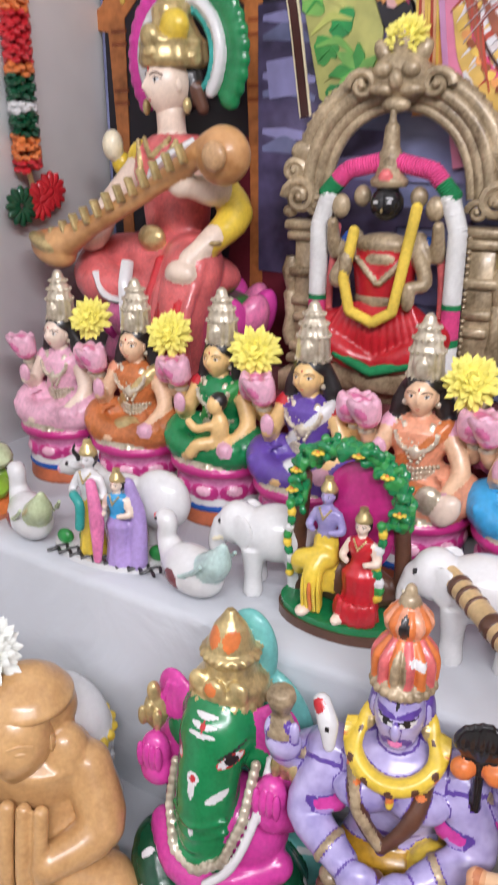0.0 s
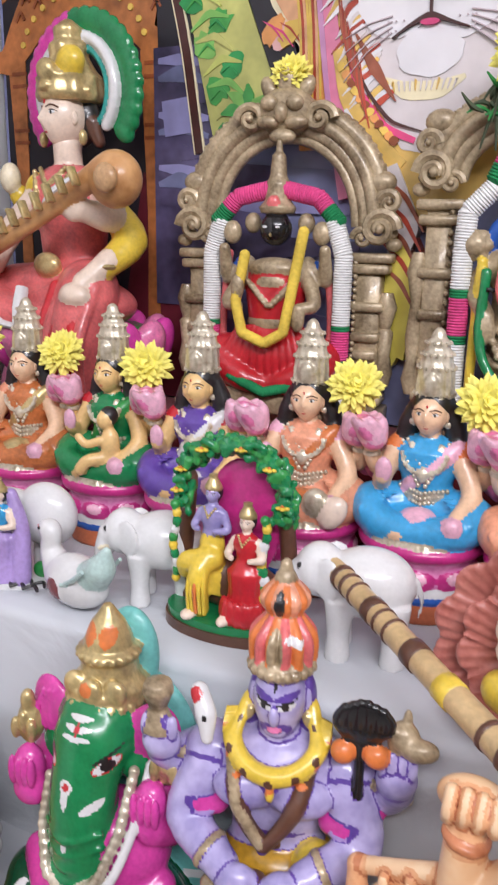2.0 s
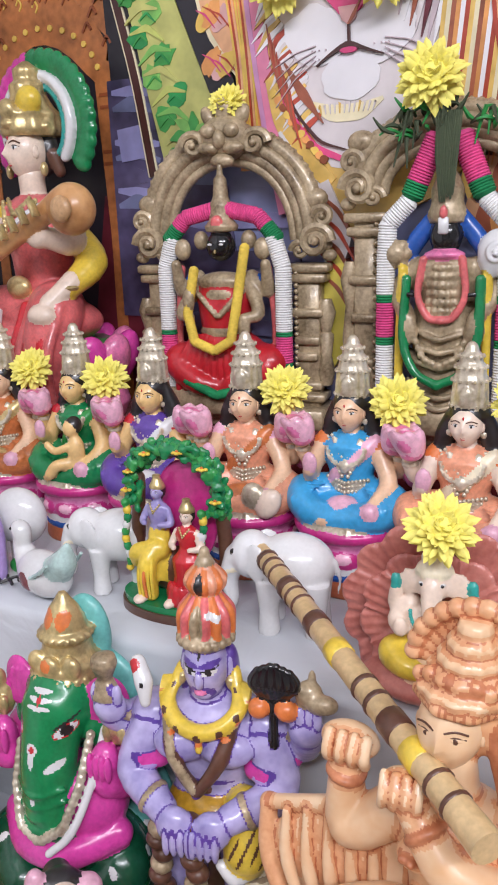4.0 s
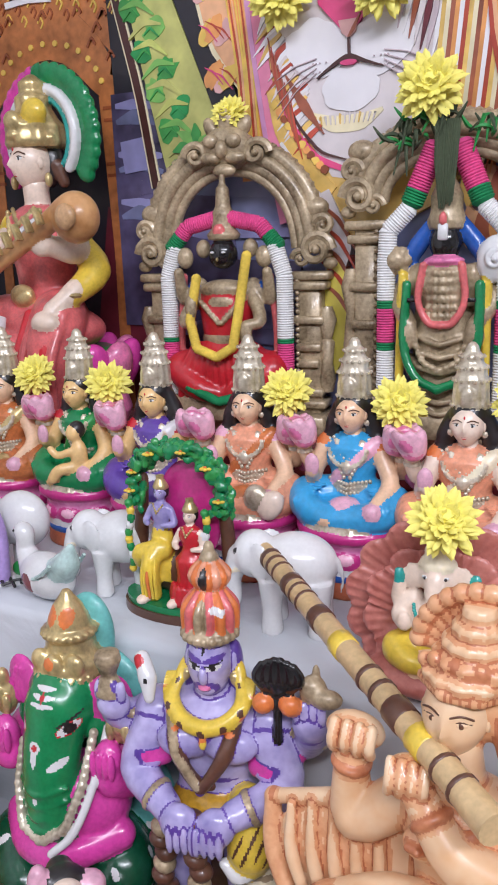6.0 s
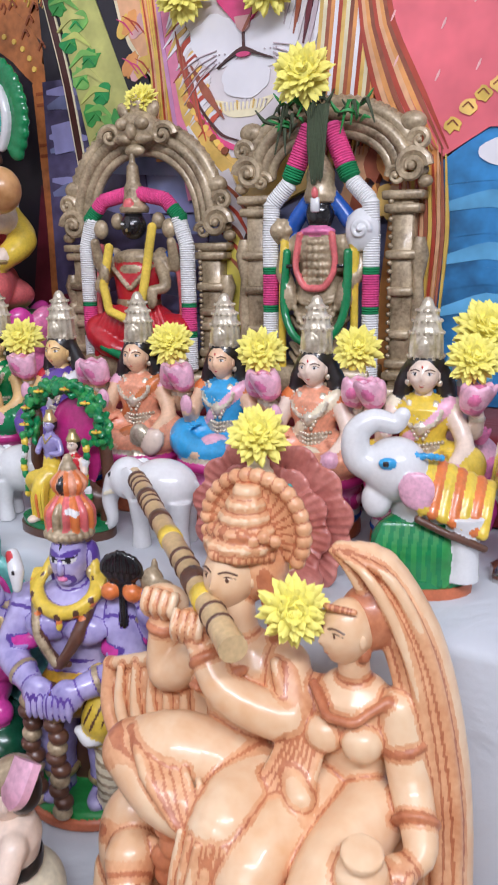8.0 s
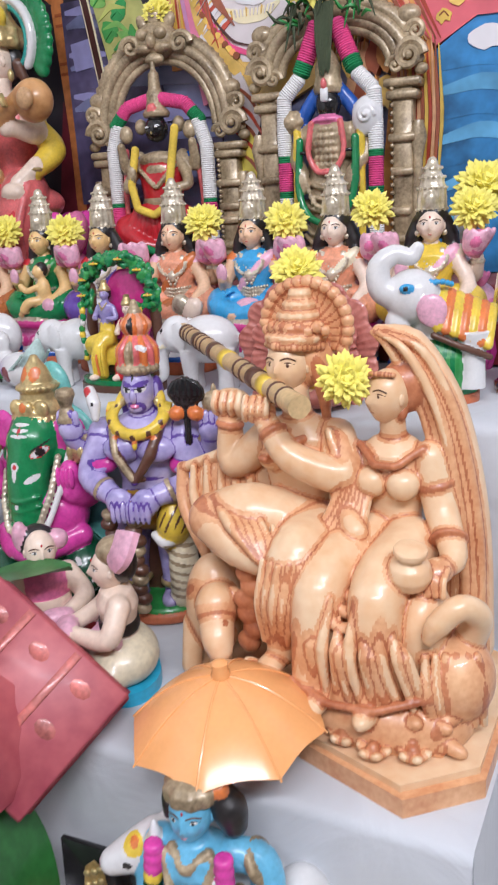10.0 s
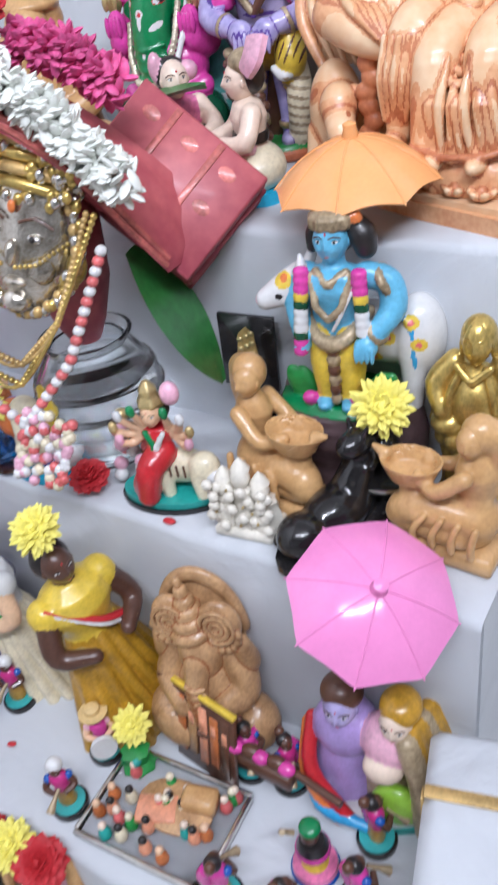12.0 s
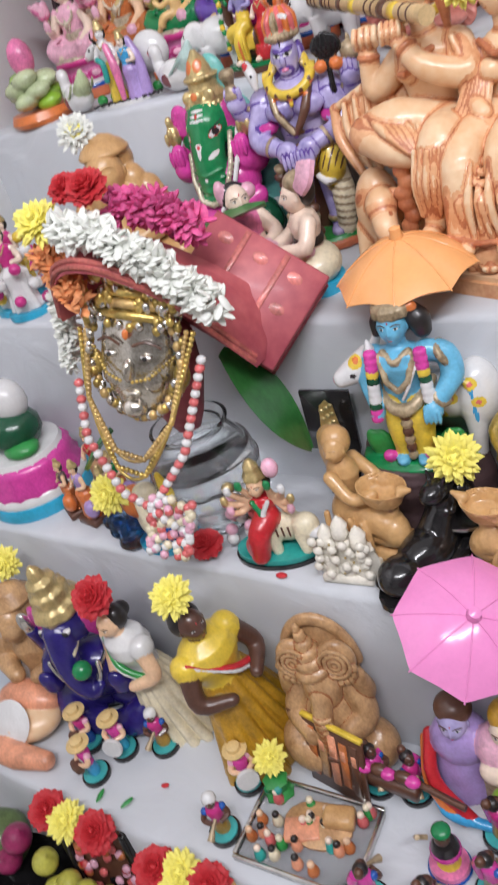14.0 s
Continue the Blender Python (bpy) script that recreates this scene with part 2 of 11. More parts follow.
    def done(self, name, m, label="", category="", group="", parent=None, flat=False):
        mesh = bpy.data.meshes.new(name)
        mesh.from_pydata(self.v, [], self.f)
        for mat in self.mats:
            mesh.materials.append(mat)
        mesh.polygons.foreach_set("material_index", self.m)
        if not flat:
            mesh.polygons.foreach_set("use_smooth", [True] * len(self.f))
            mesh.set_sharp_from_angle(angle=radians(48))
        mesh.update()
        ob = new(name, mesh)
        if parent is not None:
            ob.parent = parent
            ob.matrix_basis = m
            if label:
                tagged(ob, label)
            return ob
        ob.matrix_world = m
        return tagged(ob, label, category, group)


class Clay(Sculpt):
    """Solids that melt into one moulded body, each area keeping the paint of the solid it belongs to."""

    def __init__(self, voxel=0.0018, blend=0.003):
        self.v, self.f, self.m, self.mats, self.fat = [], [], [], [], 1.0
        self.voxel, self.blend, self.solids, self.marks, self.apart, self.seam_tint = voxel, blend, [], [], False, ()

    def solid(self, mat, lo, hi, dist, blend=None):
        self.solids.append((mat, np.array(lo, float), np.array(hi, float), dist, self.blend if blend is None else blend))
        return self

    def ball(self, mat, c, r, turn=None, seg=14, rings=8, blend=None):
        q = np.array((r, r, r) if np.isscalar(r) else r, float) * self.fat
        if self.apart or q.min() < self.voxel * 1.05:
            return Sculpt.ball(self, mat, c, r, turn, seg, rings)
        c, m = np.array(c, float), np.eye(3) if turn is None else np.array(turn)
        half = np.sqrt(((m * q) ** 2).sum(1))

        def dist(p):
            w = (p - c) @ m
            k0 = np.sqrt(((w / q) ** 2).sum(-1))
            k1 = np.sqrt(((w / q ** 2) ** 2).sum(-1)) + 1e-9
            return k0 * (k0 - 1) / k1

        return self.solid(mat, c - half, c + half, dist, min(self.blend, q.min() * 0.5) if blend is None else blend)

    def tube(self, mat, pts, r, seg=8, steps=4, flat=1.0, blend=None):
        top = (r if np.isscalar(r) else max(r)) * self.fat
        if self.apart or top < self.voxel * 1.05 or flat != 1.0:
            return Sculpt.tube(self, mat, pts, r, seg, steps, flat)
        p, q = self.path(pts, r, min(steps, 4))

        def dist(x):
            gx, gy, gz = x[..., 0], x[..., 1], x[..., 2]
            out = np.full(gx.shape, 1.0, np.float32)
            for a, b, ra, rb in zip(p[:-1], p[1:], q[:-1], q[1:]):
                d = (b - a).astype(np.float32)
                ux, uy, uz = gx - np.float32(a[0]), gy - np.float32(a[1]), gz - np.float32(a[2])
                u = np.clip((ux * d[0] + uy * d[1] + uz * d[2]) / np.float32(d @ d + 1e-12), 0, 1)
                ux -= u * d[0]
                uy -= u * d[1]
                uz -= u * d[2]
                np.minimum(out, np.sqrt(ux * ux + uy * uy + uz * uz) - (np.float32(ra) + np.float32(rb - ra) * u), out=out)
            return out

        return self.solid(mat, (p - q[:, None]).min(0), (p + q[:, None]).max(0), dist, min(self.blend, top * 0.5) if blend is None else blend)

    def lathe(self, mat, prof, c=(0, 0, 0), seg=18, sx=1.0, sy=1.0, turn=None, lobes=0, deep=0.0, blend=None):
        if self.apart or len(prof) < 4:
            return Sculpt.lathe(self, mat, prof, c, seg, sx, sy, turn, lobes, deep)
        c, m = np.array(c, float), np.eye(3) if turn is None else np.array(turn)
        poly = np.array([(0.0, prof[0][1])] + [tuple(k) for k in prof] + [(0.0, prof[-1][1])])
        reach, mid = poly[:, 0].max() * (1 + deep), (poly[0, 1] + poly[-1, 1]) / 2
        half = np.abs(m) @ np.array((reach * sx, reach * sy, np.ptp(poly[:, 1]) / 2))

        def dist(x):
            w = (x - c) @ m
            rho = np.hypot(w[..., 0] / sx, w[..., 1] / sy)
            if lobes:
                rho = rho / (1 + deep * np.cos(lobes * np.arctan2(w[..., 1] / sy, w[..., 0] / sx)))
            z = w[..., 2]
            best, inside = np.full(rho.shape, 9.0), np.zeros(rho.shape, bool)
            for (r0, z0), (r1, z1) in zip(poly, np.roll(poly, -1, 0)):
                dr, dz = r1 - r0, z1 - z0
                u = np.clip(((rho - r0) * dr + (z - z0) * dz) / (dr * dr + dz * dz + 1e-14), 0, 1)
                if not (r0 == 0 and r1 == 0):
                    np.minimum(best, (rho - r0 - u * dr) ** 2 + (z - z0 - u * dz) ** 2, out=best)
                if z0 != z1:
                    inside ^= ((z0 > z) != (z1 > z)) & (rho < dr * (z - z0) / dz + r0)
            return np.where(inside, -1.0, 1.0) * np.sqrt(best) * min(1.0, sx, sy)

        at = c + m @ np.array((0, 0, mid))
        return self.solid(mat, at - half, at + half, dist, blend)

    def mark(self, mat, c, r, turn=None):
        """Paint laid over whatever lies inside an ellipsoid."""
        self.marks.append((mat, np.array(c, float), np.array((r, r, r) if np.isscalar(r) else r, float), np.eye(3) if turn is None else np.array(turn)))
        return self

    def fuse(self):
        h = self.voxel
        lo = np.min([k[1] for k in self.solids], 0) - 4 * h
        n = np.ceil((np.max([k[2] for k in self.solids], 0) + 4 * h - lo) / h).astype(int) + 1
        f = np.full(n, 1.0, np.float32)
        ax = [(lo[k] + h * np.arange(n[k])).astype(np.float32) for k in range(3)]
        for mat, a, b, dist, soft in self.solids:
            pad = 2.5 * h + soft
            i0 = np.maximum(np.floor((a - pad - lo) / h).astype(int), 0)
            i1 = np.minimum(np.ceil((b + pad - lo) / h).astype(int) + 1, n)
            cut = tuple(slice(u, v) for u, v in zip(i0, i1))
            d = dist(np.stack(np.meshgrid(*[ax[k][cut[k]] for k in range(3)], indexing="ij"), -1).astype(np.float32))
            old = f[cut]
            if soft > 0:
                w = np.maximum(soft - np.abs(old - d), 0) / soft
                f[cut] = np.minimum(old, d) - w * w * soft * 0.25
            else:
                f[cut] = np.minimum(old, d)
        neg = f < 0
        some = np.zeros(n - 1, np.int8)
        for i, j, k in itertools.product((0, 1), repeat=3):
            some += neg[i:n[0] - 1 + i, j:n[1] - 1 + j, k:n[2] - 1 + k]
        cells = np.argwhere((some > 0) & (some < 8))
        index = np.full(n - 1, -1, np.int64)
        index[tuple(cells.T)] = np.arange(len(cells))
        total, count = np.zeros((len(cells), 3)), np.zeros(len(cells))
        corners = list(itertools.product((0, 1), repeat=3))
        for p in corners:
            for axis in range(3):
                if p[axis] == 0:
                    q = tuple(1 if k == axis else p[k] for k in range(3))
                    fa, fb = f[tuple((cells + p).T)], f[tuple((cells + q).T)]
                    hit = (fa < 0) != (fb < 0)
                    u = np.where(hit, fa / np.where(hit, fa - fb, 1), 0)
                    place = np.array(p, float) + u[:, None] * (np.array(q) - np.array(p))
                    total += place * hit[:, None]
                    count += hit
        verts = lo + h * (cells + total / count[:, None])
        faces = []
        for axis in range(3):
            one, two = (axis + 1) % 3, (axis + 2) % 3
            a = [slice(1, n[k] - 1) for k in range(3)]
            b = list(a)
            b[axis] = slice(2, n[axis])
            a[axis] = slice(1, n[axis] - 1)
            na, nb = neg[tuple(a)], neg[tuple(b)]
            at = np.argwhere(na != nb) + 1
            if not len(at):
                continue
            e1, e2 = np.eye(3, dtype=int)[one], np.eye(3, dtype=int)[two]
            quad = np.stack([index[tuple((at - o).T)] for o in (e1 + e2, e2, 0 * e1, e1)], 1)
            back = ~neg[tuple(at.T)]
            quad[back] = quad[back][:, ::-1]
            faces.append(quad)
        faces = np.vstack(faces)
        mid = verts[faces].mean(1)
        best, next_best, own = np.full(len(mid), 9.0), np.full(len(mid), 9.0), np.zeros(len(mid), int)
        for k, (mat, a, b, dist, soft) in enumerate(self.solids):
            pick = np.flatnonzero(((mid > a - 0.004) & (mid < b + 0.004)).all(1))
            if len(pick):
                d = dist(mid[pick])
                won = d < best[pick]
                next_best[pick] = np.where(won, best[pick], np.minimum(next_best[pick], d))
                best[pick[won]], own[pick[won]] = d[won], k
        paints = []
        for mat in [k[0] for k in self.solids] + [k[0] for k in self.marks] + [k[1] for k in self.seam_tint]:
            if mat not in paints:
                paints.append(mat)
        tint = np.array([paints.index(k[0]) for k in self.solids])[own]
        for over, mat, width in self.seam_tint:
            # second colour along the seams between two moulded forms; brushed glaze on the couple
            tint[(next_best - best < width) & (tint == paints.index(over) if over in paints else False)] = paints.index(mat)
        for mat, c, r, m in self.marks:
            tint[((((mid - c) @ m) / r) ** 2).sum(1) < 1] = paints.index(mat)
        base = len(self.v)
        slots = []
        for mat in paints:
            if mat not in self.mats:
                self.mats.append(mat)
            slots.append(self.mats.index(mat))
        self.v.extend(map(tuple, verts))
        self.f.extend(map(tuple, (faces + base).tolist()))
        self.m.extend(np.array(slots)[tint].tolist())
        self.solids, self.marks = [], []

    def done(self, *args, **kw):
        if self.solids:
            self.fuse()
        return Sculpt.done(self, *args, **kw)


def thing(name, m, label, category, group=""):
    ob = new(name)
    ob.matrix_world = m
    ob.empty_display_size = 0.02
    return tagged(ob, label, category, group)


ONE = Matrix.Identity(4)
A, B, C, D = 0.982, 0.762, 0.515, 0.25          # heights of the four steps
AY, BY, CY, DY = 0.455, 0.192, 0.0, -0.235      # their front edges
LEFT, RIGHT, BACK = -0.80, 0.236, 0.875


# ---- structure ----
def structure(name, s, label, flat=False):
    ob = s.done(name, ONE, label, name.split("_")[0], flat=flat)
    return tagged(ob, kind="structure")


def draped(name, y0, y1, x0, x1, z0, z1, mat, label):
    """A cloth-covered step: soft front edge, slightly wavy front with shallow folds."""
    s = Sculpt()
    nx = max(12, int((x1 - x0) / 0.012))
    prof = [(y1, z1), (y1 * 0.6 + y0 * 0.4, z1), (y0 + 0.03, z1), (y0 + 0.008, z1 - 0.0006), (y0 + 0.002, z1 - 0.004), (y0, z1 - 0.010)]
    prof += [(y0 - 0.001, z1 + (z0 - z1) * k) for k in (0.2, 0.4, 0.6, 0.8, 0.97)]
    rows = []
    for j, (y, z) in enumerate(prof):
        row = []
        for i in range(nx + 1):
            x = x0 + (x1 - x0) * i / nx
            sag = 0.0
            if j >= 3:
                k = (j - 3) / 8
                sag = (0.006 * k + 0.001) * noise.noise((x * 9, 3.1, z0)) + 0.004 * k * math.sin(x * 31 + 5 * noise.noise((x * 3, 1, z0)))
            lift = 0.0012 * noise.noise((x * 14, y * 14, z0)) if 0 < j < 4 else 0.0
            row.append((x, y + sag, z + lift))
        rows.append(row)
    s.grid(mat, rows, closed=False, caps=False)
    body = [(x, y, z) for x, y, z in [(x0, y0 + 0.02, 0), (x1, y0 + 0.02, 0), (x1, y1, 0), (x0, y1, 0)]]
    s.slab(mat, [(x0, y0 + 0.012), (x1 - 0.001, y0 + 0.012), (x1 - 0.001, y1), (x0, y1)], z0, z1 - 0.006)
    return structure(name, s, label)


s = Sculpt()
s.box(FLOORMAT, (1.0, -1.3, -0.05), (4.4, 5.0, 0.1), cut=0.02)
structure("floor", s, "pale polished tile floor below the stepped display")
s = Sculpt()
s.box(WALLMAT, (1.0, BACK + 0.06, 1.4), (4.4, 0.1, 2.8), cut=0.01)
structure("wall_north", s, "white painted wall behind the display")
s = Sculpt()
s.box(WALLMAT, (LEFT - 0.05, -1.3, 1.4), (0.1, 5.0, 2.8), cut=0.01)
structure("wall_west", s, "plain white painted side wall")
s = Sculpt()
s.box(WALLMAT, (3.1, -1.3, 1.4), (0.1, 5.0, 2.8), cut=0.01)
structure("wall_east", s, "plain white painted side wall")
s = Sculpt()
s.box(WALLMAT, (1.0, -3.7, 1.4), (4.4, 0.1, 2.8), cut=0.01)
structure("wall_south", s, "plain white painted wall")
s = Sculpt()
s.box(WALLMAT, (1.0, -1.3, 2.85), (4.4, 5.0, 0.1), cut=0.01)
structure("ceiling", s, "white painted ceiling")

draped("step_1", AY, BACK, LEFT, 0.75, 0.0, A, CLOTH, "top display step draped in white cotton cloth")
draped("step_2", BY, AY + 0.011, LEFT, RIGHT, 0.0, B, CLOTH, "second display step draped in white cotton cloth")
draped("step_3", CY, BY + 0.011, LEFT, RIGHT, 0.0, C, CLOTH, "third display step draped in white cotton cloth")
draped("step_4", DY, CY + 0.011, LEFT, 0.34, 0.0, D, CLOTH, "lowest display step draped in white cotton cloth")
draped("platform", 0.715, BACK - 0.004, LEFT + 0.02, 0.45, A + 0.001, 1.078, REDCLOTH, "low back platform covered in dark red cloth")


# ---- printed backdrop on the wall ----
def ink(name, rgb, vary=0.25, grain=30):
    return paint("print_" + name, rgb, 0.38, 0, vary, grain, 0.02, 0.1)


def oval(cx, cz, rx, rz, n=28, wobble=0.0, seed=0.0, lean=0.0):
    out = []
    for i in range(n):
        a = 2 * math.pi * i / n
        k = 1 + wobble * noise.noise((math.cos(a) * 2 + seed, math.sin(a) * 2, seed))
        x, z = rx * k * math.cos(a), rz * k * math.sin(a)
        c, q = math.cos(radians(lean)), math.sin(radians(lean))
        out.append((cx + x * c - z * q, cz + x * q + z * c))
    return out


def ribbon(pts, w):
    """The outline of a tapering stroke along a smooth line."""
    p = np.array(pts, float)
    t = np.linspace(0, len(p) - 1, 14)
    q = np.stack([np.interp(t, range(len(p)), p[:, k]) for k in (0, 1)], 1)
    q[1:-1] = (q[:-2] + 2 * q[1:-1] + q[2:]) / 4
    d = np.gradient(q, axis=0)
    nrm = np.stack([-d[:, 1], d[:, 0]], 1) / (np.linalg.norm(d, axis=1)[:, None] + 1e-9)
    ws = np.interp(np.linspace(0, 1, 14), np.linspace(0, 1, len(w)), w)[:, None] if not np.isscalar(w) else w
    return [tuple(a) for a in q + nrm * ws] + [tuple(a) for a in (q - nrm * ws)[::-1]]


def backdrop():
    s = Sculpt()
    face = BACK - 0.0015

    count = [0]

    def lay(mat, pts, layer):
        count[0] += 1
        y0, y1 = face, face - 0.0007 * layer - 0.000012 * count[0]
        s.grid(mat, [[(x, y0, z) for x, z in pts], [(x, y1, z) for x, z in pts]])

    black, night, maroon = ink("black", (0.012, 0.010, 0.016)), ink("night", (0.10, 0.09, 0.20), 0.6, 14), ink("maroon", (0.12, 0.01, 0.02), 0.4)
    carve, carve_d = ink("carving", (0.46, 0.16, 0.045), 0.35, 60), ink("carving_shade", (0.28, 0.07, 0.02), 0.3, 60)
    green, leaf, lime = ink("green", (0.05, 0.33, 0.06), 0.4), ink("leaf", (0.20, 0.48, 0.10), 0.35), ink("lime", (0.55, 0.60, 0.15), 0.3)
    orange, gold, pink = ink("orange", (0.78, 0.34, 0.10), 0.3), ink("gold", (0.78, 0.52, 0.10), 0.3), ink("pink", (0.78, 0.25, 0.40), 0.2)
    white, cream, rose = ink("white", (0.78, 0.76, 0.78), 0.08, 18), ink("cream", (0.78, 0.70, 0.46), 0.2), ink("rose", (0.66, 0.06, 0.20), 0.25)
    red, shawl, blue = ink("red", (0.45, 0.06, 0.03), 0.3), ink("shawl", (0.72, 0.14, 0.17), 0.25, 16), ink("blue", (0.03, 0.20, 0.45), 0.5)
    slate, yellow, mauve = ink("slate", (0.22, 0.24, 0.42), 0.5, 16), ink("yellow", (0.80, 0.68, 0.12), 0.15), ink("mauve", (0.62, 0.30, 0.52), 0.2)
    lay(slate, [(-0.795, 1.08), (0.62, 1.08), (0.62, 2.05), (-0.795, 2.05)], 1)
    # carved shrine with a dark niche
    lay(black, [(-0.79, 1.08), (-0.47, 1.08), (-0.47, 2.04), (-0.79, 2.04)], 2)
    lay(maroon, [(-0.60, 1.08), (-0.45, 1.08), (-0.45, 1.32), (-0.57, 1.36), (-0.60, 1.2)], 3)
    for x, w in ((-0.765, 0.012), (-0.555, 0.011)):
        lay(carve, ribbon([(x, 1.08), (x, 1.3), (x - 0.004, 1.50)], [w, w * 0.7, w * 1.2]), 4)
        for z in (1.40, 1.415, 1.47, 1.485):
            lay(carve_d, ribbon([(x - w, z), (x + w, z)], 0.0022), 5)
    lay(carve, ribbon([(-0.80, 1.50), (-0.775, 1.50), (-0.735, 1.565), (-0.66, 1.60), (-0.59, 1.565), (-0.55, 1.50), (-0.535, 1.52)], [0.012, 0.02, 0.03, 0.035, 0.03, 0.02, 0.015]), 4)
    lay(carve, [(-0.79, 1.57), (-0.73, 1.60), (-0.60, 1.60), (-0.535, 1.54), (-0.545, 1.72), (-0.79, 1.72)], 3)
    for i in range(70):
        x, z = -0.785 + 0.0035 * i, 1.60 + 0.10 * ((i * 0.618) % 1)
        lay(carve_d if i % 2 else gold, ribbon([(x, z), (x + 0.005, z + 0.008), (x + 0.010, z), (x + 0.005, z - 0.007)], 0.0012), 5)
    for i in range(26):
        x, z = -0.785 + 0.01 * i, 1.585 + 0.035 * math.sin(i * 2.1) + 0.02 * math.cos(i)
        if not (-0.73 < x < -0.60 and z < 1.6):
            lay(carve_d, ribbon([(x, z), (x + 0.008, z + 0.012), (x + 0.014, z + 0.002)], 0.0016), 5)
    for i in range(13):
        a = math.pi * (0.08 + 0.84 * i / 12)
        lay(gold, oval(-0.66 - 0.098 * math.cos(a), 1.50 + 0.075 * math.sin(a), 0.004, 0.004, 8), 5)
    lay(white, ribbon([(-0.72, 1.63), (-0.68, 1.632), (-0.64, 1.628)], 0.004), 6)
    # night curtain with lavender folds, dark pole with pale edges
    lay(black, [(-0.556, 1.80), (-0.40, 1.80), (-0.40, 1.50), (-0.545, 1.49)], 4)
    lav, dusk = ink("lavender", (0.26, 0.25, 0.46), 0.35, 22), ink("dusk", (0.11, 0.09, 0.19), 0.5, 26)
    lay(dusk, [(-0.552, 1.50), (-0.395, 1.50), (-0.36, 1.20), (-0.55, 1.20)], 4)
    for i in range(9):
        z = 1.485 - 0.020 * i
        lay((lav, slate, dusk)[i % 3], ribbon([(-0.545, z), (-0.515, z + 0.006 * math.sin(i * 2)), (-0.475, z - 0.006)], [0.003, 0.007 + 0.003 * (i % 2), 0.003]), 5)
    lay(lav, [(-0.54, 1.44), (-0.495, 1.445), (-0.485, 1.405), (-0.535, 1.40)], 6)
    for i in range(6):
        z = 1.42 - 0.045 * i
        lay((dusk, slate, lav)[i % 3], ribbon([(-0.47, z), (-0.42, z + 0.01 * math.cos(i)), (-0.28, z - 0.01)], [0.004, 0.013, 0.008]), 5)
    pole = ink("pole", (0.06, 0.015, 0.012), 0.3)
    lay(cream, ribbon([(-0.545, 1.67), (-0.536, 1.622), (-0.505, 1.50), (-0.486, 1.38)], 0.0075), 7)
    lay(pole, ribbon([(-0.545, 1.67), (-0.536, 1.622), (-0.505, 1.50), (-0.486, 1.38)], 0.0052), 8)
    # tall leaf-painted banner
    olive, deep = ink("olive", (0.56, 0.56, 0.17), 0.3, 26), ink("deep_green", (0.02, 0.30, 0.07), 0.35, 24)
    lay(olive, [(-0.545, 1.74), (-0.485, 1.74), (-0.453, 1.61), (-0.394, 1.466), (-0.40, 1.40), (-0.44, 1.375), (-0.468, 1.40), (-0.492, 1.50)], 8)
    for i in range(13):
        z = 1.40 + 0.024 * i
        x = -0.430 - 0.36 * (z - 1.40)
        k = 1 if i % 2 else -1
        lay((deep, leaf, green)[i % 3], oval(x + 0.014 * k, z, 0.017, 0.013, 16, 0.5, i * 1.7, 35 * k), 9)
        lay((lime, olive, leaf)[i % 3], ribbon([(x - 0.024 * k, z - 0.008), (x, z + 0.010), (x + 0.026 * k, z + 0.004)], [0.001, 0.0045, 0.0012]), 10)
        lay(deep if i % 2 else green, ribbon([(x, z - 0.006), (x + 0.010 * k, z + 0.002), (x + 0.022 * k, z - 0.010)], [0.0006, 0.0016, 0.0006]), 11)
    for i in range(7):
        a = radians(20 + 52 * i)
        lay(green if i % 2 else leaf, ribbon([(-0.425, 1.425), (-0.425 + 0.016 * math.cos(a), 1.425 + 0.016 * math.sin(a)), (-0.425 + 0.031 * math.cos(a + 0.2), 1.425 + 0.028 * math.sin(a + 0.2))], [0.002, 0.0075, 0.001]), 11)
    lay(black, [(-0.478, 1.74), (-0.40, 1.74), (-0.385, 1.55), (-0.352, 1.452), (-0.394, 1.468), (-0.450, 1.61)], 10)
    lay(maroon, oval(-0.382, 1.432, 0.016, 0.014, 14, 0.3), 10)
    # draped robes: peach scallops, orange and pink lengths
    peach, blush = ink("peach", (0.80, 0.42, 0.22), 0.3, 30), ink("blush", (0.82, 0.46, 0.44), 0.25, 26)
    lay(cream, [(-0.424, 1.74), (-0.30, 1.74), (-0.31, 1.50), (-0.345, 1.47), (-0.372, 1.502), (-0.392, 1.528), (-0.406, 1.560), (-0.416, 1.60)], 11)
    lay(peach, [(-0.420, 1.74), (-0.30, 1.74), (-0.31, 1.505), (-0.343, 1.478), (-0.370, 1.508), (-0.388, 1.534), (-0.402, 1.564), (-0.411, 1.60)], 12)
    for i in range(9):
        x, z = -0.402 + 0.009 * (i % 4) + 0.006 * (i // 4), 1.60 - 0.017 * i + 0.02 * (i % 3)
        lay((blush, gold, orange)[i % 3], oval(x, z, 0.017, 0.010, 18, 0.4, i, 50), 13)
        lay(red if i % 2 else rose, ribbon([(x - 0.012, z + 0.010), (x, z + 0.004), (x + 0.013, z - 0.012)], [0.0004, 0.0013, 0.0004]), 14)
    lay(orange, ribbon([(-0.365, 1.70), (-0.350, 1.56), (-0.340, 1.47), (-0.337, 1.38)], [0.014, 0.016, 0.015, 0.017]), 13)
    for i in range(8):
        lay((gold, red, peach, gold)[i % 4], ribbon([(-0.372 + 0.004 * i, 1.60), (-0.356 + 0.003 * i, 1.50), (-0.352 + 0.0035 * i, 1.39)], [0.0005, 0.0016, 0.0008]), 14)
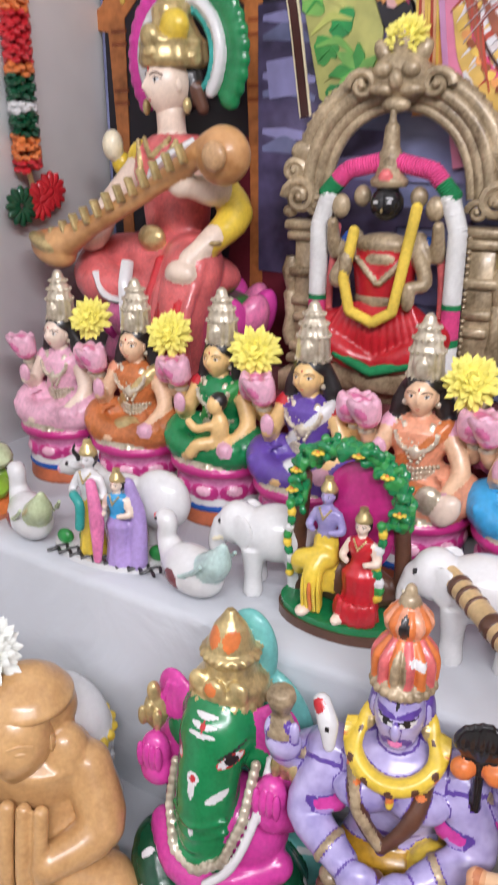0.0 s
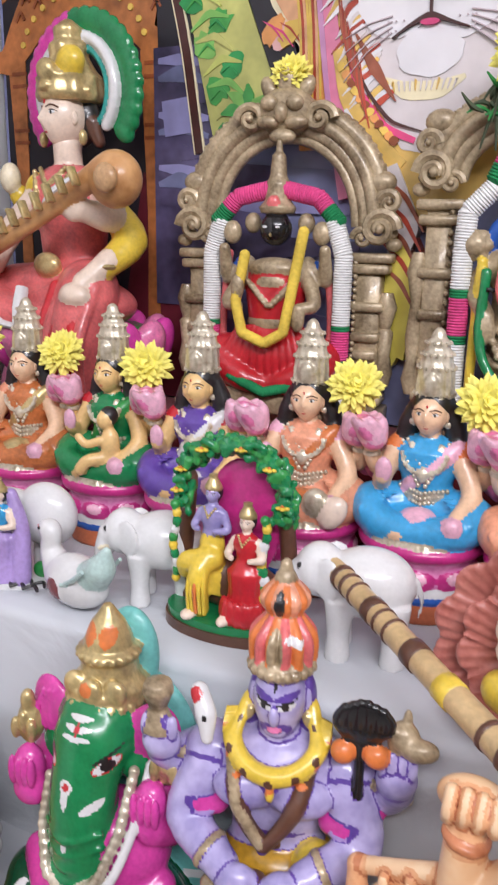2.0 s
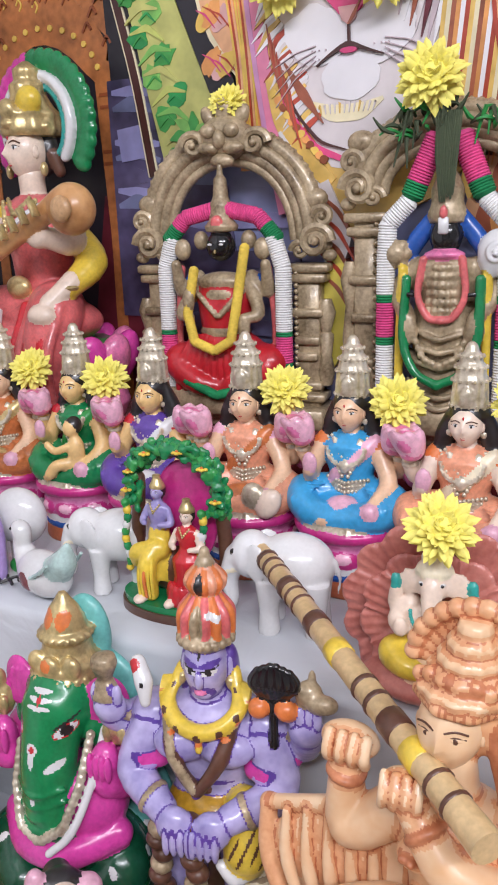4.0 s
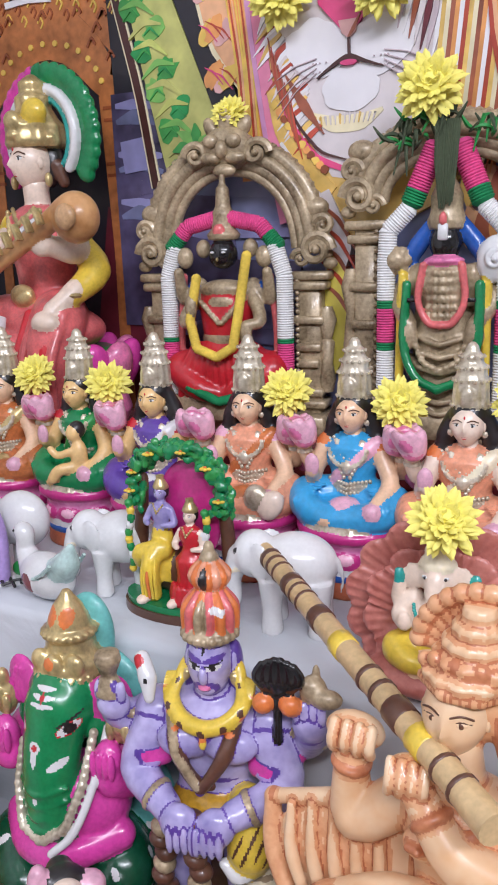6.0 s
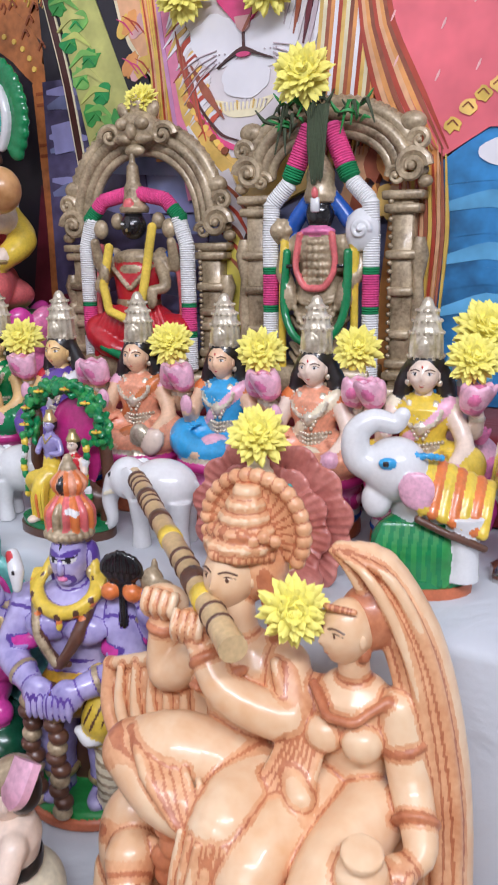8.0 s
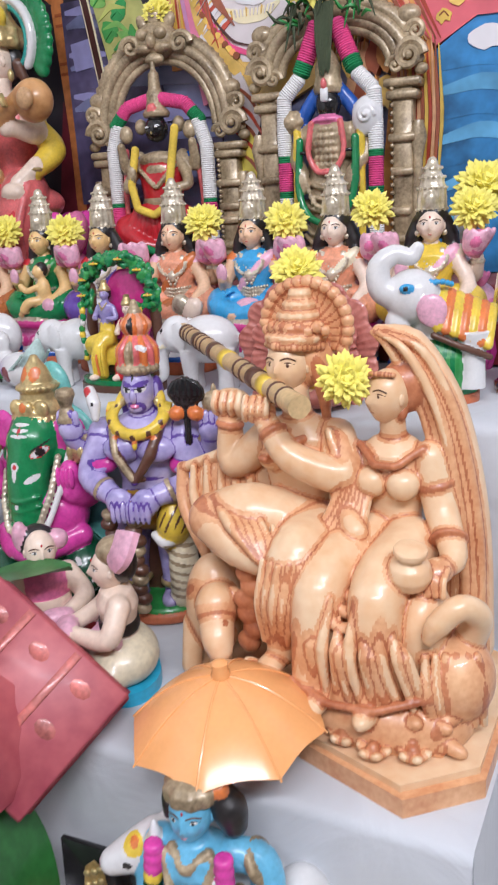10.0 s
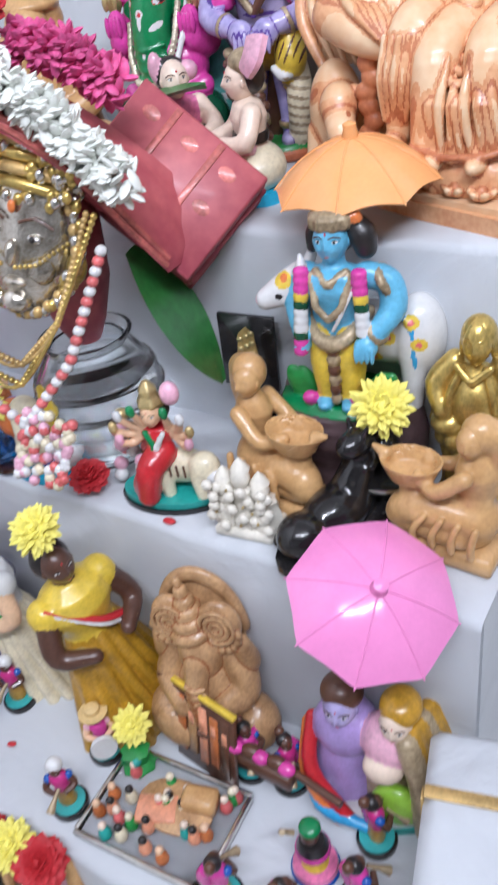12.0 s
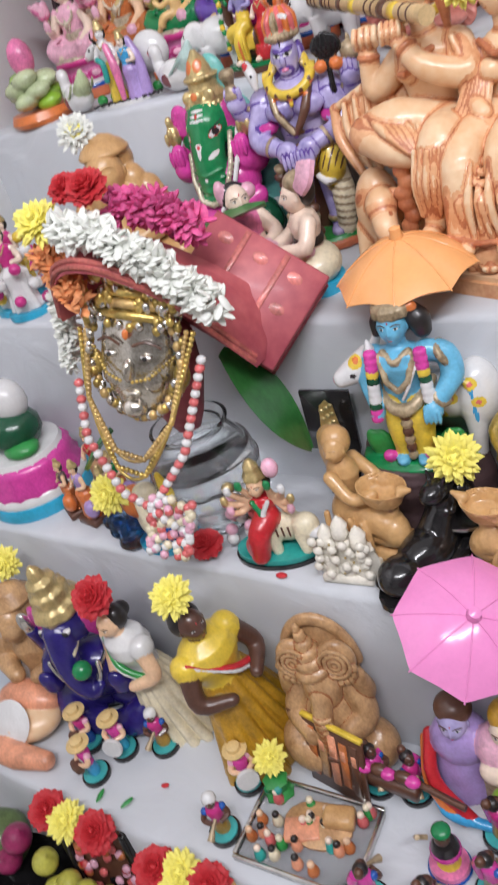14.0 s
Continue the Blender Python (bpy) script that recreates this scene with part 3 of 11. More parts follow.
    lay(pink, ribbon([(-0.345, 1.70), (-0.333, 1.56), (-0.318, 1.47), (-0.306, 1.40), (-0.29, 1.33)], [0.010, 0.009, 0.011, 0.013, 0.014]), 15)
    lay(mauve, ribbon([(-0.352, 1.70), (-0.340, 1.56), (-0.326, 1.46), (-0.316, 1.40)], [0.002, 0.003, 0.003, 0.003]), 16)
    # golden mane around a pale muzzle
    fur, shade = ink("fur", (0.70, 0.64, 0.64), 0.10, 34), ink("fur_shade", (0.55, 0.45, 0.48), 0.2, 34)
    honey = ink("honey", (0.76, 0.50, 0.13), 0.3, 34)
    lay(honey, [(-0.325, 1.74), (-0.05, 1.74), (-0.05, 1.40), (-0.12, 1.34), (-0.21, 1.30), (-0.245, 1.355), (-0.285, 1.41), (-0.312, 1.47)], 14)
    lay(fur, [(-0.322, 1.585), (-0.303, 1.535), (-0.312, 1.508), (-0.290, 1.482), (-0.268, 1.425), (-0.236, 1.378), (-0.19, 1.37), (-0.15, 1.41), (-0.115, 1.50), (-0.10, 1.58), (-0.12, 1.66), (-0.29, 1.66)], 15)
    for i in range(30):
        u = i / 29
        x, z = -0.318 + 0.050 * u + 0.006 * math.sin(i * 7), 1.560 - 0.135 * u
        lay((white, fur, honey, white, red)[i % 5], ribbon([(x + 0.014, z + 0.010), (x, z), (x - 0.010 - 0.006 * (i % 3), z - 0.020)], [0.002, 0.0035, 0.0003]), 17)
    lay(white, oval(-0.252, 1.515, 0.040, 0.030, 26, 0.2, 5, -12), 17)
    lay(white, oval(-0.178, 1.512, 0.040, 0.030, 26, 0.2, 9, 12), 17)
    lay(white, oval(-0.213, 1.470, 0.034, 0.024, 24, 0.1, 8), 17)
    lay(cream, ribbon([(-0.262, 1.448), (-0.235, 1.434), (-0.20, 1.434), (-0.175, 1.446)], [0.002, 0.009, 0.009, 0.002]), 16)
    for i in range(12):
        lay(honey if i % 4 == 0 else fur, ribbon([(-0.25 + 0.006 * i, 1.446 - 0.0006 * (i - 6) ** 2 * 0.3), (-0.249 + 0.006 * i, 1.444), (-0.247 + 0.0055 * i, 1.434)], [0.0004, 0.0012, 0.0004]), 18)
    # jaw stripes sweeping down behind the shrines
    rust = ink("rust_stripe", (0.36, 0.10, 0.05), 0.3, 40)
    lay(rust, ribbon([(-0.292, 1.492), (-0.270, 1.458), (-0.245, 1.425)], [0.001, 0.006, 0.0005]), 18)
    lay(pole, ribbon([(-0.296, 1.482), (-0.280, 1.440), (-0.250, 1.405), (-0.215, 1.395)], [0.0006, 0.0016, 0.0018, 0.0006]), 18)
    lay(rose, ribbon([(-0.302, 1.495), (-0.289, 1.440), (-0.258, 1.400), (-0.222, 1.386)], [0.002, 0.0042, 0.0045, 0.003]), 17)
    lay(honey, ribbon([(-0.312, 1.480), (-0.298, 1.430), (-0.268, 1.388), (-0.235, 1.360)], [0.006, 0.010, 0.010, 0.008]), 16)
    lay(white, ribbon([(-0.300, 1.420), (-0.272, 1.372), (-0.240, 1.345)], [0.002, 0.008, 0.003]), 17)
    for i in range(12):
        u = i / 11
        lay((gold, orange, carve_d)[i % 3], oval(-0.306 + 0.062 * u, 1.462 - 0.076 * u - 0.02 * u * (1 - u), 0.0052, 0.0046, 10, 0.5, i), 18)
    for i in range(8):
        lay(red if i % 2 else rust, ribbon([(-0.314 + 0.004 * i, 1.535 - 0.010 * i), (-0.308 + 0.004 * i, 1.500 - 0.010 * i), (-0.300 + 0.004 * i, 1.470 - 0.010 * i)], [0.0004, 0.0017, 0.0004]), 18)
    # right cheek: pale tufts, maroon streaks, orange mane
    for i in range(14):
        x, z = -0.155 + 0.0062 * i, 1.560 - 0.006 * i
        lay((shade, white, rust, fur, maroon)[i % 5], ribbon([(x + 0.012, z + 0.035), (x + 0.004, z), (x - 0.004, z - 0.036)], [0.0005, 0.0036, 0.0005]), 18)
    for i in range(16):
        x = -0.110 + 0.0048 * i
        lay((honey, cream, rust, orange, white, red)[i % 6], ribbon([(x + 0.010, 1.72), (x + 0.004, 1.56), (x - 0.008, 1.44), (x - 0.018, 1.37)], [0.003, 0.0036, 0.0030, 0.0006]), 18)
    for k in (-1, 1):
        for j in range(6):
            lay(shade, oval(-0.213 + k * (0.028 + 0.008 * (j % 3)), 1.500 - 0.009 * (j // 3), 0.0009, 0.0009, 6), 19)
        for j in range(4):
            lay(shade, ribbon([(-0.213 + k * 0.040, 1.505 - 0.005 * j), (-0.213 + k * 0.066, 1.500 - 0.009 * j), (-0.213 + k * 0.090, 1.488 - 0.014 * j)], [0.0006, 0.0005, 0.0003]), 19)
    lay(rose, [(-0.262, 1.64), (-0.165, 1.64), (-0.180, 1.560), (-0.205, 1.532), (-0.214, 1.526), (-0.224, 1.532), (-0.250, 1.560)], 19)
    lay(blush, [(-0.226, 1.540), (-0.202, 1.540), (-0.206, 1.527), (-0.214, 1.521), (-0.222, 1.527)], 20)
    lay(rust, ribbon([(-0.200, 1.545), (-0.208, 1.530), (-0.214, 1.522)], [0.0006, 0.0022, 0.001]), 21)
    lay(pole, ribbon([(-0.214, 1.522), (-0.2135, 1.503)], 0.0014), 20)
    lay(pole, ribbon([(-0.252, 1.484), (-0.232, 1.496), (-0.2135, 1.504), (-0.195, 1.496), (-0.174, 1.489)], [0.0006, 0.0017, 0.0032, 0.0017, 0.0006]), 21)
    lay(rose, oval(-0.2135, 1.4965, 0.010, 0.0030, 12), 22)
    # coral shawl with small flecks, gilt border, water and lower robes
    lay(shawl, [(-0.058, 1.74), (0.30, 1.74), (0.30, 1.38), (0.09, 1.390), (0.040, 1.362), (0.0, 1.405), (-0.045, 1.462), (-0.062, 1.55)], 19)
    for i in range(9):
        lay((red, peach, orange, rust)[i % 4], ribbon([(-0.068 + 0.004 * i, 1.70), (-0.062 + 0.004 * i, 1.52), (-0.040 + 0.007 * i, 1.43), (-0.002 + 0.006 * i, 1.37)], [0.002, 0.003, 0.003, 0.0008]), 20)
    for i in range(26):
        x, z = -0.02 + 0.047 * (i % 6) + 0.02 * math.sin(i * 3.1), 1.45 + 0.055 * (i // 6) + 0.012 * math.cos(i * 2.3)
        lay(blush, ribbon([(x, z), (x + 0.003, z + 0.006), (x + 0.005, z + 0.011)], [0.0006, 0.0014, 0.0005]), 20)
    for i in range(8):
        x, z = 0.050 + 0.016 * i, 1.395 + 0.012 * i + 0.006 * math.sin(i)
        lay((gold, honey)[i % 2], oval(x, z, 0.010, 0.008, 14, 0.5, i), 21)
        lay(carve_d, ribbon([(x - 0.006, z), (x, z + 0.005), (x + 0.006, z - 0.002)], 0.0008), 22)
    lay(blue, [(-0.02, 1.34), (0.02, 1.345), (0.10, 1.40), (0.30, 1.38), (0.30, 1.08), (0.0, 1.08)], 14)
    sea = ink("sea", (0.10, 0.33, 0.55), 0.4, 22)
    for i in range(6):
        lay(sea if i % 2 else blue, ribbon([(0.03, 1.335 - 0.03 * i), (0.10, 1.345 - 0.028 * i), (0.22, 1.315 - 0.03 * i)], [0.004, 0.010, 0.006]), 15)
    lay(white, oval(0.105, 1.365, 0.026, 0.014, 18, 0.2), 17)
    lay(orange, ribbon([(0.005, 1.42), (0.012, 1.30), (-0.01, 1.1)], [0.02, 0.034, 0.034]), 15)
    for i in range(12):
        lay((red, peach, rust, gold)[i % 4], ribbon([(-0.012 + 0.005 * i, 1.385 - 0.01 * (i % 3)), (-0.006 + 0.005 * i, 1.28), (-0.016 + 0.005 * i, 1.14)], [0.0006, 0.0024, 0.0006]), 18)
    for i in range(10):
        lay((honey, peach, rust, orange)[i % 4], oval(-0.075 + 0.016 * (i % 5), 1.36 - 0.045 * (i // 5), 0.012, 0.020, 14, 0.4, i), 16)
    lay(yellow, oval(-0.230, 1.22, 0.020, 0.070, 20, 0.2), 17)
    lay(fur, ribbon([(-0.25, 1.36), (-0.225, 1.30), (-0.235, 1.26)], [0.012, 0.016, 0.010]), 16)
    for i in range(5):
        lay(red if i % 2 else rust, ribbon([(-0.250, 1.35 - 0.022 * i), (-0.226, 1.33 - 0.022 * i), (-0.205, 1.295 - 0.022 * i)], [0.001, 0.0026, 0.001]), 18)
    return s.done("backdrop_poster", ONE, "large colourful printed devotional backdrop hung on the white wall", "poster")


backdrop()


def blossom(mat, layers, r, heart=None, seed=1, thin=0.16):
    """A flower head, opening along +z."""
    rng, s = random.Random(seed), Sculpt()
    s.ball(heart or mat, (0, 0, r * 0.2), (r * 0.55, r * 0.55, r * 0.5), seg=10, rings=6)
    for k in range(layers):
        u = k / max(1, layers - 1)
        n, tilt, ln = int(24 - 10 * u), 96 - 80 * u, r * (0.52 - 0.13 * u)
        for i in range(n):
            a = 2 * math.pi * (i + 0.5 * k) / n + rng.uniform(-0.12, 0.12)
            q = radians(tilt + rng.uniform(-10, 10))
            way = np.array([math.cos(a) * math.sin(q), math.sin(a) * math.sin(q), math.cos(q)])
            ln2 = ln * rng.uniform(0.85, 1.12)
            s.ball(mat, way * ln2 + (0, 0, r * 0.05), (r * thin, r * 0.07, ln2), toward(way) @ spin(0, 0, rng.uniform(-25, 25)), seg=6, rings=5)
    return s


FLOWER_KINDS = {}


def flower(kind, x, y, z, r, way, label, name="chrysanthemum", group="yellow flowers on the dolls"):
    mats = {"yellow": PETAL_Y, "white": PETAL_W, "red": PETAL_R, "pink": PETAL_P, "orange": PETAL_O}
    turn = Vector(way).to_track_quat("Z", "Y").to_matrix().to_4x4()
    m = Matrix.Translation((x, y, z)) @ turn @ Matrix.Rotation(x * 37, 4, "Z")
    if kind not in FLOWER_KINDS:
        thin = 0.16 if kind in ("yellow", "white") else 0.3
        FLOWER_KINDS[kind] = blossom(mats[kind], 7, 1.0, PETAL_Y if kind == "white" else None, len(kind), thin)
        ob = FLOWER_KINDS[kind] = FLOWER_KINDS[kind].done(name, m @ Matrix.Scale(r, 4), label, "flower", group)
        return ob
    ob = new(name, FLOWER_KINDS[kind].data)
    ob.matrix_world = m @ Matrix.Scale(r, 4)
    return tagged(ob, label, "flower", group)


TOCAM = (0.35, -0.75, 0.55)
for x, z, r in ((-0.287, 1.572, 0.036), (-0.170, 1.566, 0.036)):
    flower("yellow", x, 0.838, z, r, (0.2, -0.95, 0.1), "large yellow chrysanthemum pinned to the printed backdrop")


# ---- wool garland on the side wall ----
s = Sculpt()
rng = random.Random(4)
for i in range(46):
    z = 1.62 - 0.0066 * i
    mat = (RED, RED, ORANGE, DGREEN, DGREEN, WHITE, DGREEN, DGREEN, ORANGE, ORANGE, RED, RED)[(i // 2) % 12]
    for j in range(7):
        a = j * 0.9 + i * 0.4
        s.ball(mat, (LEFT + 0.016 + 0.011 * math.cos(a), 0.715 + 0.013 * math.sin(a), z + rng.uniform(-0.003, 0.003)), (0.007, 0.007, 0.004), spin(rng.uniform(-40, 40), 0, 0), seg=6, rings=4)
s.beads(GOLD, [(LEFT + 0.016, 0.715, 1.32), (LEFT + 0.016, 0.72, 1.30)], 0.004, 6)
for k, (dy, dz, mat) in enumerate(((0.012, -0.02, RED), (-0.02, -0.025, DGREEN), (0.03, -0.01, RED))):
    for i in range(12):
        a = i * 2 * math.pi / 6 + (i // 6) * 0.5
        s.ball(mat, (LEFT + 0.02, 0.715 + dy + 0.014 * math.cos(a), 1.305 + dz + 0.014 * math.sin(a)), (0.004, 0.012, 0.006), spin(math.degrees(a), 0, 0), seg=6, rings=5)
s.done("wool_garland", ONE, "hanging garland of red, orange, green and white wool", "garland")


# ---- eight seated goddess dolls ----
def lotus(s, c, r, mat=LPINK, core=PINK):
    s.ball(core, c, (r * 0.75, r * 0.75, r * 0.8), seg=9, rings=6)
    s.petals(mat, c, 6, r * 0.55, (r * 0.3, r * 0.5, r * 0.8), 18, r * 0.1)
    return s.ball(core, (c[0], c[1] - r * 0.72, c[2] + r * 0.15), (r * 0.35, r * 0.25, r * 0.35), seg=7, rings=5)


def face(s, c, r, skin, look_x=0.0, lips=RED):
    """Moulded head facing -y with painted eyes, brows and lips; carved figures get relief alone."""
    x, y, z = c
    r *= s.fat
    fat, s.fat, s.apart = s.fat, 1.0, True
    carved = skin in (WOOD, CLAY, BRIGHT_GOLD, BLACK, IVORY)
    u = np.linspace(-np.pi, np.pi, 26, endpoint=False)
    a = -np.pi / 2 + u * (0.35 + 0.65 * np.abs(u) / np.pi)
    rows = []
    for t in np.linspace(np.pi - 0.05, 0.05, 24):
        px, py, pz = 0.86 * math.sin(t) * np.cos(a), 0.92 * math.sin(t) * np.sin(a), np.full(26, 1.12 * math.cos(t))
        px *= 1 - 0.24 * np.maximum(0, -pz / 1.12) ** 1.5
        front = np.sqrt(np.maximum(0, -np.sin(a) * math.sin(t)))

        def bump(h, cx, wx, cz, wz):
            return h * np.exp(-((np.abs(px) - cx) / wx) ** 2 - ((pz - cz) / wz) ** 2)

        py -= front * (bump(0.22, 0, 0.11, -0.12, 0.17) + bump(0.09, 0, 0.09, 0.14, 0.22) + bump(-0.07, 0.36, 0.17, 0.15, 0.13)
                       + bump(0.06, 0, 0.2, -0.5, 0.09) + bump(0.08, 0, 0.22, -0.92, 0.17) + bump(0.06, 0.42, 0.2, -0.25, 0.2))
        rows.append(np.stack([px, py, pz], 1) * r + np.array(c))
    s.grid(skin, rows)
    for k in (-1, 1):
        s.ball(skin, (x + k * r * 0.84, y, z - r * 0.05), (r * 0.1, r * 0.16, r * 0.26), seg=7, rings=5)
        s.ball(skin if carved or skin is PALESTONE else WHITE, (x + k * r * 0.37, y - r * 0.73, z + r * 0.14), (r * 0.22, r * 0.06, r * 0.09), spin(0, 0, k * 24), seg=10, rings=6)
        if not carved:
            s.ball(BROWN if skin is PALESTONE else HAIR, (x + k * r * 0.37 + look_x * r, y - r * 0.775, z + r * 0.14), (r * 0.085, r * 0.03, r * 0.085), seg=8, rings=5)
            s.tube(BROWN if skin is PALESTONE else HAIR, [(x + k * r * 0.14, y - r * 0.80, z + r * 0.15), (x + k * r * 0.36, y - r * 0.77, z + r * 0.245), (x + k * r * 0.62, y - r * 0.60, z + r * 0.17)], r * 0.022, 5, 3)
        s.tube(skin if carved else BROWN, [(x + k * r * 0.13, y - r * 0.86, z + r * 0.33), (x + k * r * 0.4, y - r * 0.77, z + r * 0.42), (x + k * r * 0.66, y - r * 0.58, z + r * 0.3)], r * 0.03, 5, 3)
    if not carved:
        s.ball(lips, (x, y - r * 0.80, z - r * 0.46), (r * 0.19, r * 0.09, r * 0.045), seg=9, rings=5)
        s.ball(lips, (x, y - r * 0.79, z - r * 0.55), (r * 0.14, r * 0.09, r * 0.045), seg=9, rings=5)
        if skin is not PALESTONE:
            s.ball(RED, (x, y - r * 0.84, z + r * 0.55), (r * 0.05, r * 0.04, r * 0.1), seg=6, rings=4)
    s.fat, s.apart = fat, False


def crown(s, c, r, h, mat=GOLD):
    x, y, z = c
    prof = [(0.96, 0), (1.06, 0.05), (1.0, 0.12), (0.98, 0.24), (0.94, 0.40), (1.0, 0.44), (0.84, 0.50), (0.80, 0.58), (0.86, 0.63), (0.64, 0.68), (0.60, 0.74), (0.66, 0.79), (0.42, 0.84), (0.38, 0.90), (0.30, 0.95), (0.06, 1.0)]
    s.lathe(mat, [(q * r, k * h) for q, k in prof], c, 24, lobes=12, deep=0.06)
    for q, k, n in ((1.06, 0.06, 18), (1.0, 0.43, 16), (0.86, 0.62, 14), (0.66, 0.78, 11)):
        for j in range(n):
            a = 2 * math.pi * j / n
            s.ball(mat, (x + q * r * math.cos(a), y + q * r * math.sin(a), z + k * h), r * 0.11, seg=6, rings=4)
    s.ball(mat, (x, y - r * 0.98, z + h * 0.2), (r * 0.42, r * 0.25, h * 0.17), seg=8, rings=6)


LOTUSP = paint("lotus_pink", (0.60, 0.07, 0.30), 0.26, grain=90, vary=0.1, spread=(0.84, 0.36, 0.60))


def goddess(i, x, saree, sash, blouse, skin=SKIN, veena=False, child=False):
    s = Clay(0.0020, 0.0025)
    trim = PALEGOLD
    s.lathe(TERRA, [(0.046, 0), (0.0475, 0.003), (0.0465, 0.019), (0.044, 0.022)], seg=28)
    s.lathe(BLUE, [(0.0455, 0.021), (0.0478, 0.0235), (0.0478, 0.027), (0.0455, 0.0295)], seg=28)
    s.lathe(WHITE, [(0.0445, 0.029), (0.0465, 0.031), (0.0455, 0.038), (0.043, 0.04)], seg=28)
    s.lathe(LOTUSP, [(0.043, 0.036), (0.046, 0.042), (0.045, 0.055), (0.046, 0.06), (0.052, 0.072), (0.0535, 0.078), (0.05, 0.083), (0.03, 0.085)], seg=28)
    for k in range(9):
        a = 2 * math.pi * k / 9
        p = (math.cos(a) * 0.0425, math.sin(a) * 0.0425, 0.047)
        s.ball(MAGENTA, p, (0.006, 0.015, 0.0125), spin(0, 0, math.degrees(a)), seg=10, rings=7)
        q = (math.cos(a) * 0.0455, math.sin(a) * 0.0455, 0.049)
        s.ball(LPINK, q, (0.0045, 0.009, 0.007), spin(0, 0, math.degrees(a)), seg=8, rings=6)
    s.lathe(MAGENTA, [(0.0525, 0.069), (0.0545, 0.073), (0.0548, 0.077), (0.0525, 0.081)], seg=28)
    # crossed legs and drape
    s.ball(saree, (0, -0.003, 0.094), (0.047, 0.040, 0.013), seg=22)
    for k in (-1, 1):
        s.tube(saree, [(k * 0.016, 0.0, 0.102), (k * 0.044, -0.012, 0.1), (k * 0.03, -0.034, 0.094), (-k * 0.008, -0.040, 0.09)], [0.0165, 0.0175, 0.0135, 0.009], 14)
        s.beads(trim, [(k * 0.056, -0.008, 0.093), (k * 0.048, -0.028, 0.088), (k * 0.026, -0.044, 0.084), (0, -0.048, 0.082)], 0.0024, 9)
    s.ball(skin, (-0.012, -0.044, 0.09), (0.010, 0.006, 0.005))
    s.ball(sash, (0.002, -0.030, 0.098), (0.016, 0.014, 0.010), seg=14)
    # torso
    s.lathe(saree, [(0.027, 0.098), (0.0215, 0.114), (0.022, 0.122), (0.0265, 0.136), (0.0265, 0.146), (0.018, 0.153), (0.008, 0.158)], sy=0.74, seg=16)
    s.lathe(trim, [(0.0235, 0.109), (0.0245, 0.112), (0.0235, 0.116)], sy=0.76, seg=16)
    s.tube(sash, [(0.024, -0.004, 0.150), (0.010, -0.0135, 0.138), (-0.010, -0.0115, 0.122), (-0.020, -0.005, 0.112)], [0.006, 0.0068, 0.006, 0.004], 10)
    for k in (-1, 1):
        s.ball(blouse, (k * 0.0275, 0.001, 0.143), (0.0105, 0.0105, 0.0125))
        s.tube(skin, [(k * 0.028, 0.004, 0.142), (k * 0.045, 0.008, 0.126), (k * 0.05, -0.004, 0.14), (k * 0.047, -0.008, 0.15)], [0.008, 0.0085, 0.0068, 0.0055], 8)
        s.lathe(trim, [(0.0078, -0.002), (0.0085, 0), (0.0078, 0.002)], (k * 0.0495, -0.004, 0.139), 8)
        lotus(s, (k * 0.046, -0.013, 0.156), 0.0165)
        s.ball(BLUE if k > 0 else MAGENTA, (k * 0.031, 0.0, 0.132), (0.008, 0.009, 0.007))
    s.tube(skin, [(-0.029, -0.004, 0.14), (-0.036, -0.014, 0.122), (-0.030, -0.032, 0.128)], [0.0085, 0.008, 0.006], 8)
    s.ball(LPINK, (-0.029, -0.035, 0.135), (0.0075, 0.004, 0.0095))
    s.tube(skin, [(0.030, -0.004, 0.138), (0.041, -0.014, 0.118), (0.034, -0.036, 0.104)], [0.0085, 0.0085, 0.006], 8)
    s.ball(LPINK, (0.032, -0.042, 0.1), (0.009, 0.007, 0.008))
    for k in (-1, 1):
        for j in range(4):
            s.tube(saree, [(k * (0.020 + 0.004 * j), -0.020 - 0.004 * j, 0.1145 - 0.002 * j), (k * (0.040 + 0.002 * j), -0.020 - 0.006 * j, 0.113 - 0.0035 * j), (k * (0.052 - 0.006 * j), -0.022 - 0.007 * j, 0.102 - 0.003 * j)], [0.0015, 0.0026, 0.0012], 6)
        s.beads(trim, [(k * 0.022, -0.004, 0.151), (k * 0.013, -0.0165, 0.138), (k * 0.003, -0.0185, 0.122)], 0.0021, 11)
        s.beads(trim, [(k * 0.017, -0.006, 0.153), (k * 0.008, -0.017, 0.143), (0, -0.019, 0.136)], 0.0019, 8)
    for j in range(3):
        s.beads(trim, [(-0.020, -0.010, 0.118 - 0.004 * j), (0, -0.0195, 0.116 - 0.004 * j), (0.020, -0.010, 0.118 - 0.004 * j)], 0.0021, 13)
    s.ball(trim, (0, -0.020, 0.130), (0.0045, 0.003, 0.006), seg=8, rings=6)
    s.beads(trim, [(-0.04, -0.036, 0.087), (-0.018, -0.047, 0.083), (0.012, -0.049, 0.083), (0.038, -0.036, 0.088)], (0.0030, 0.0026, 0.0036), 16)
    for k in (-1, 1):
        s.petals(PINK, (k * 0.052, 0.018, 0.12), 5, 0.006, (0.003, 0.006, 0.009), 30)
    # jewels
    for r, z, y in ((0.0125, 0.152, -0.012), (0.019, 0.145, -0.017)):
        pts = [(r * math.cos(a), y - 0.006 * math.sin(a) * 0.6, z - r * 0.75 * math.sin(a)) for a in np.linspace(0, math.pi, 9)]
        s.beads(trim, pts, 0.0022, 13)
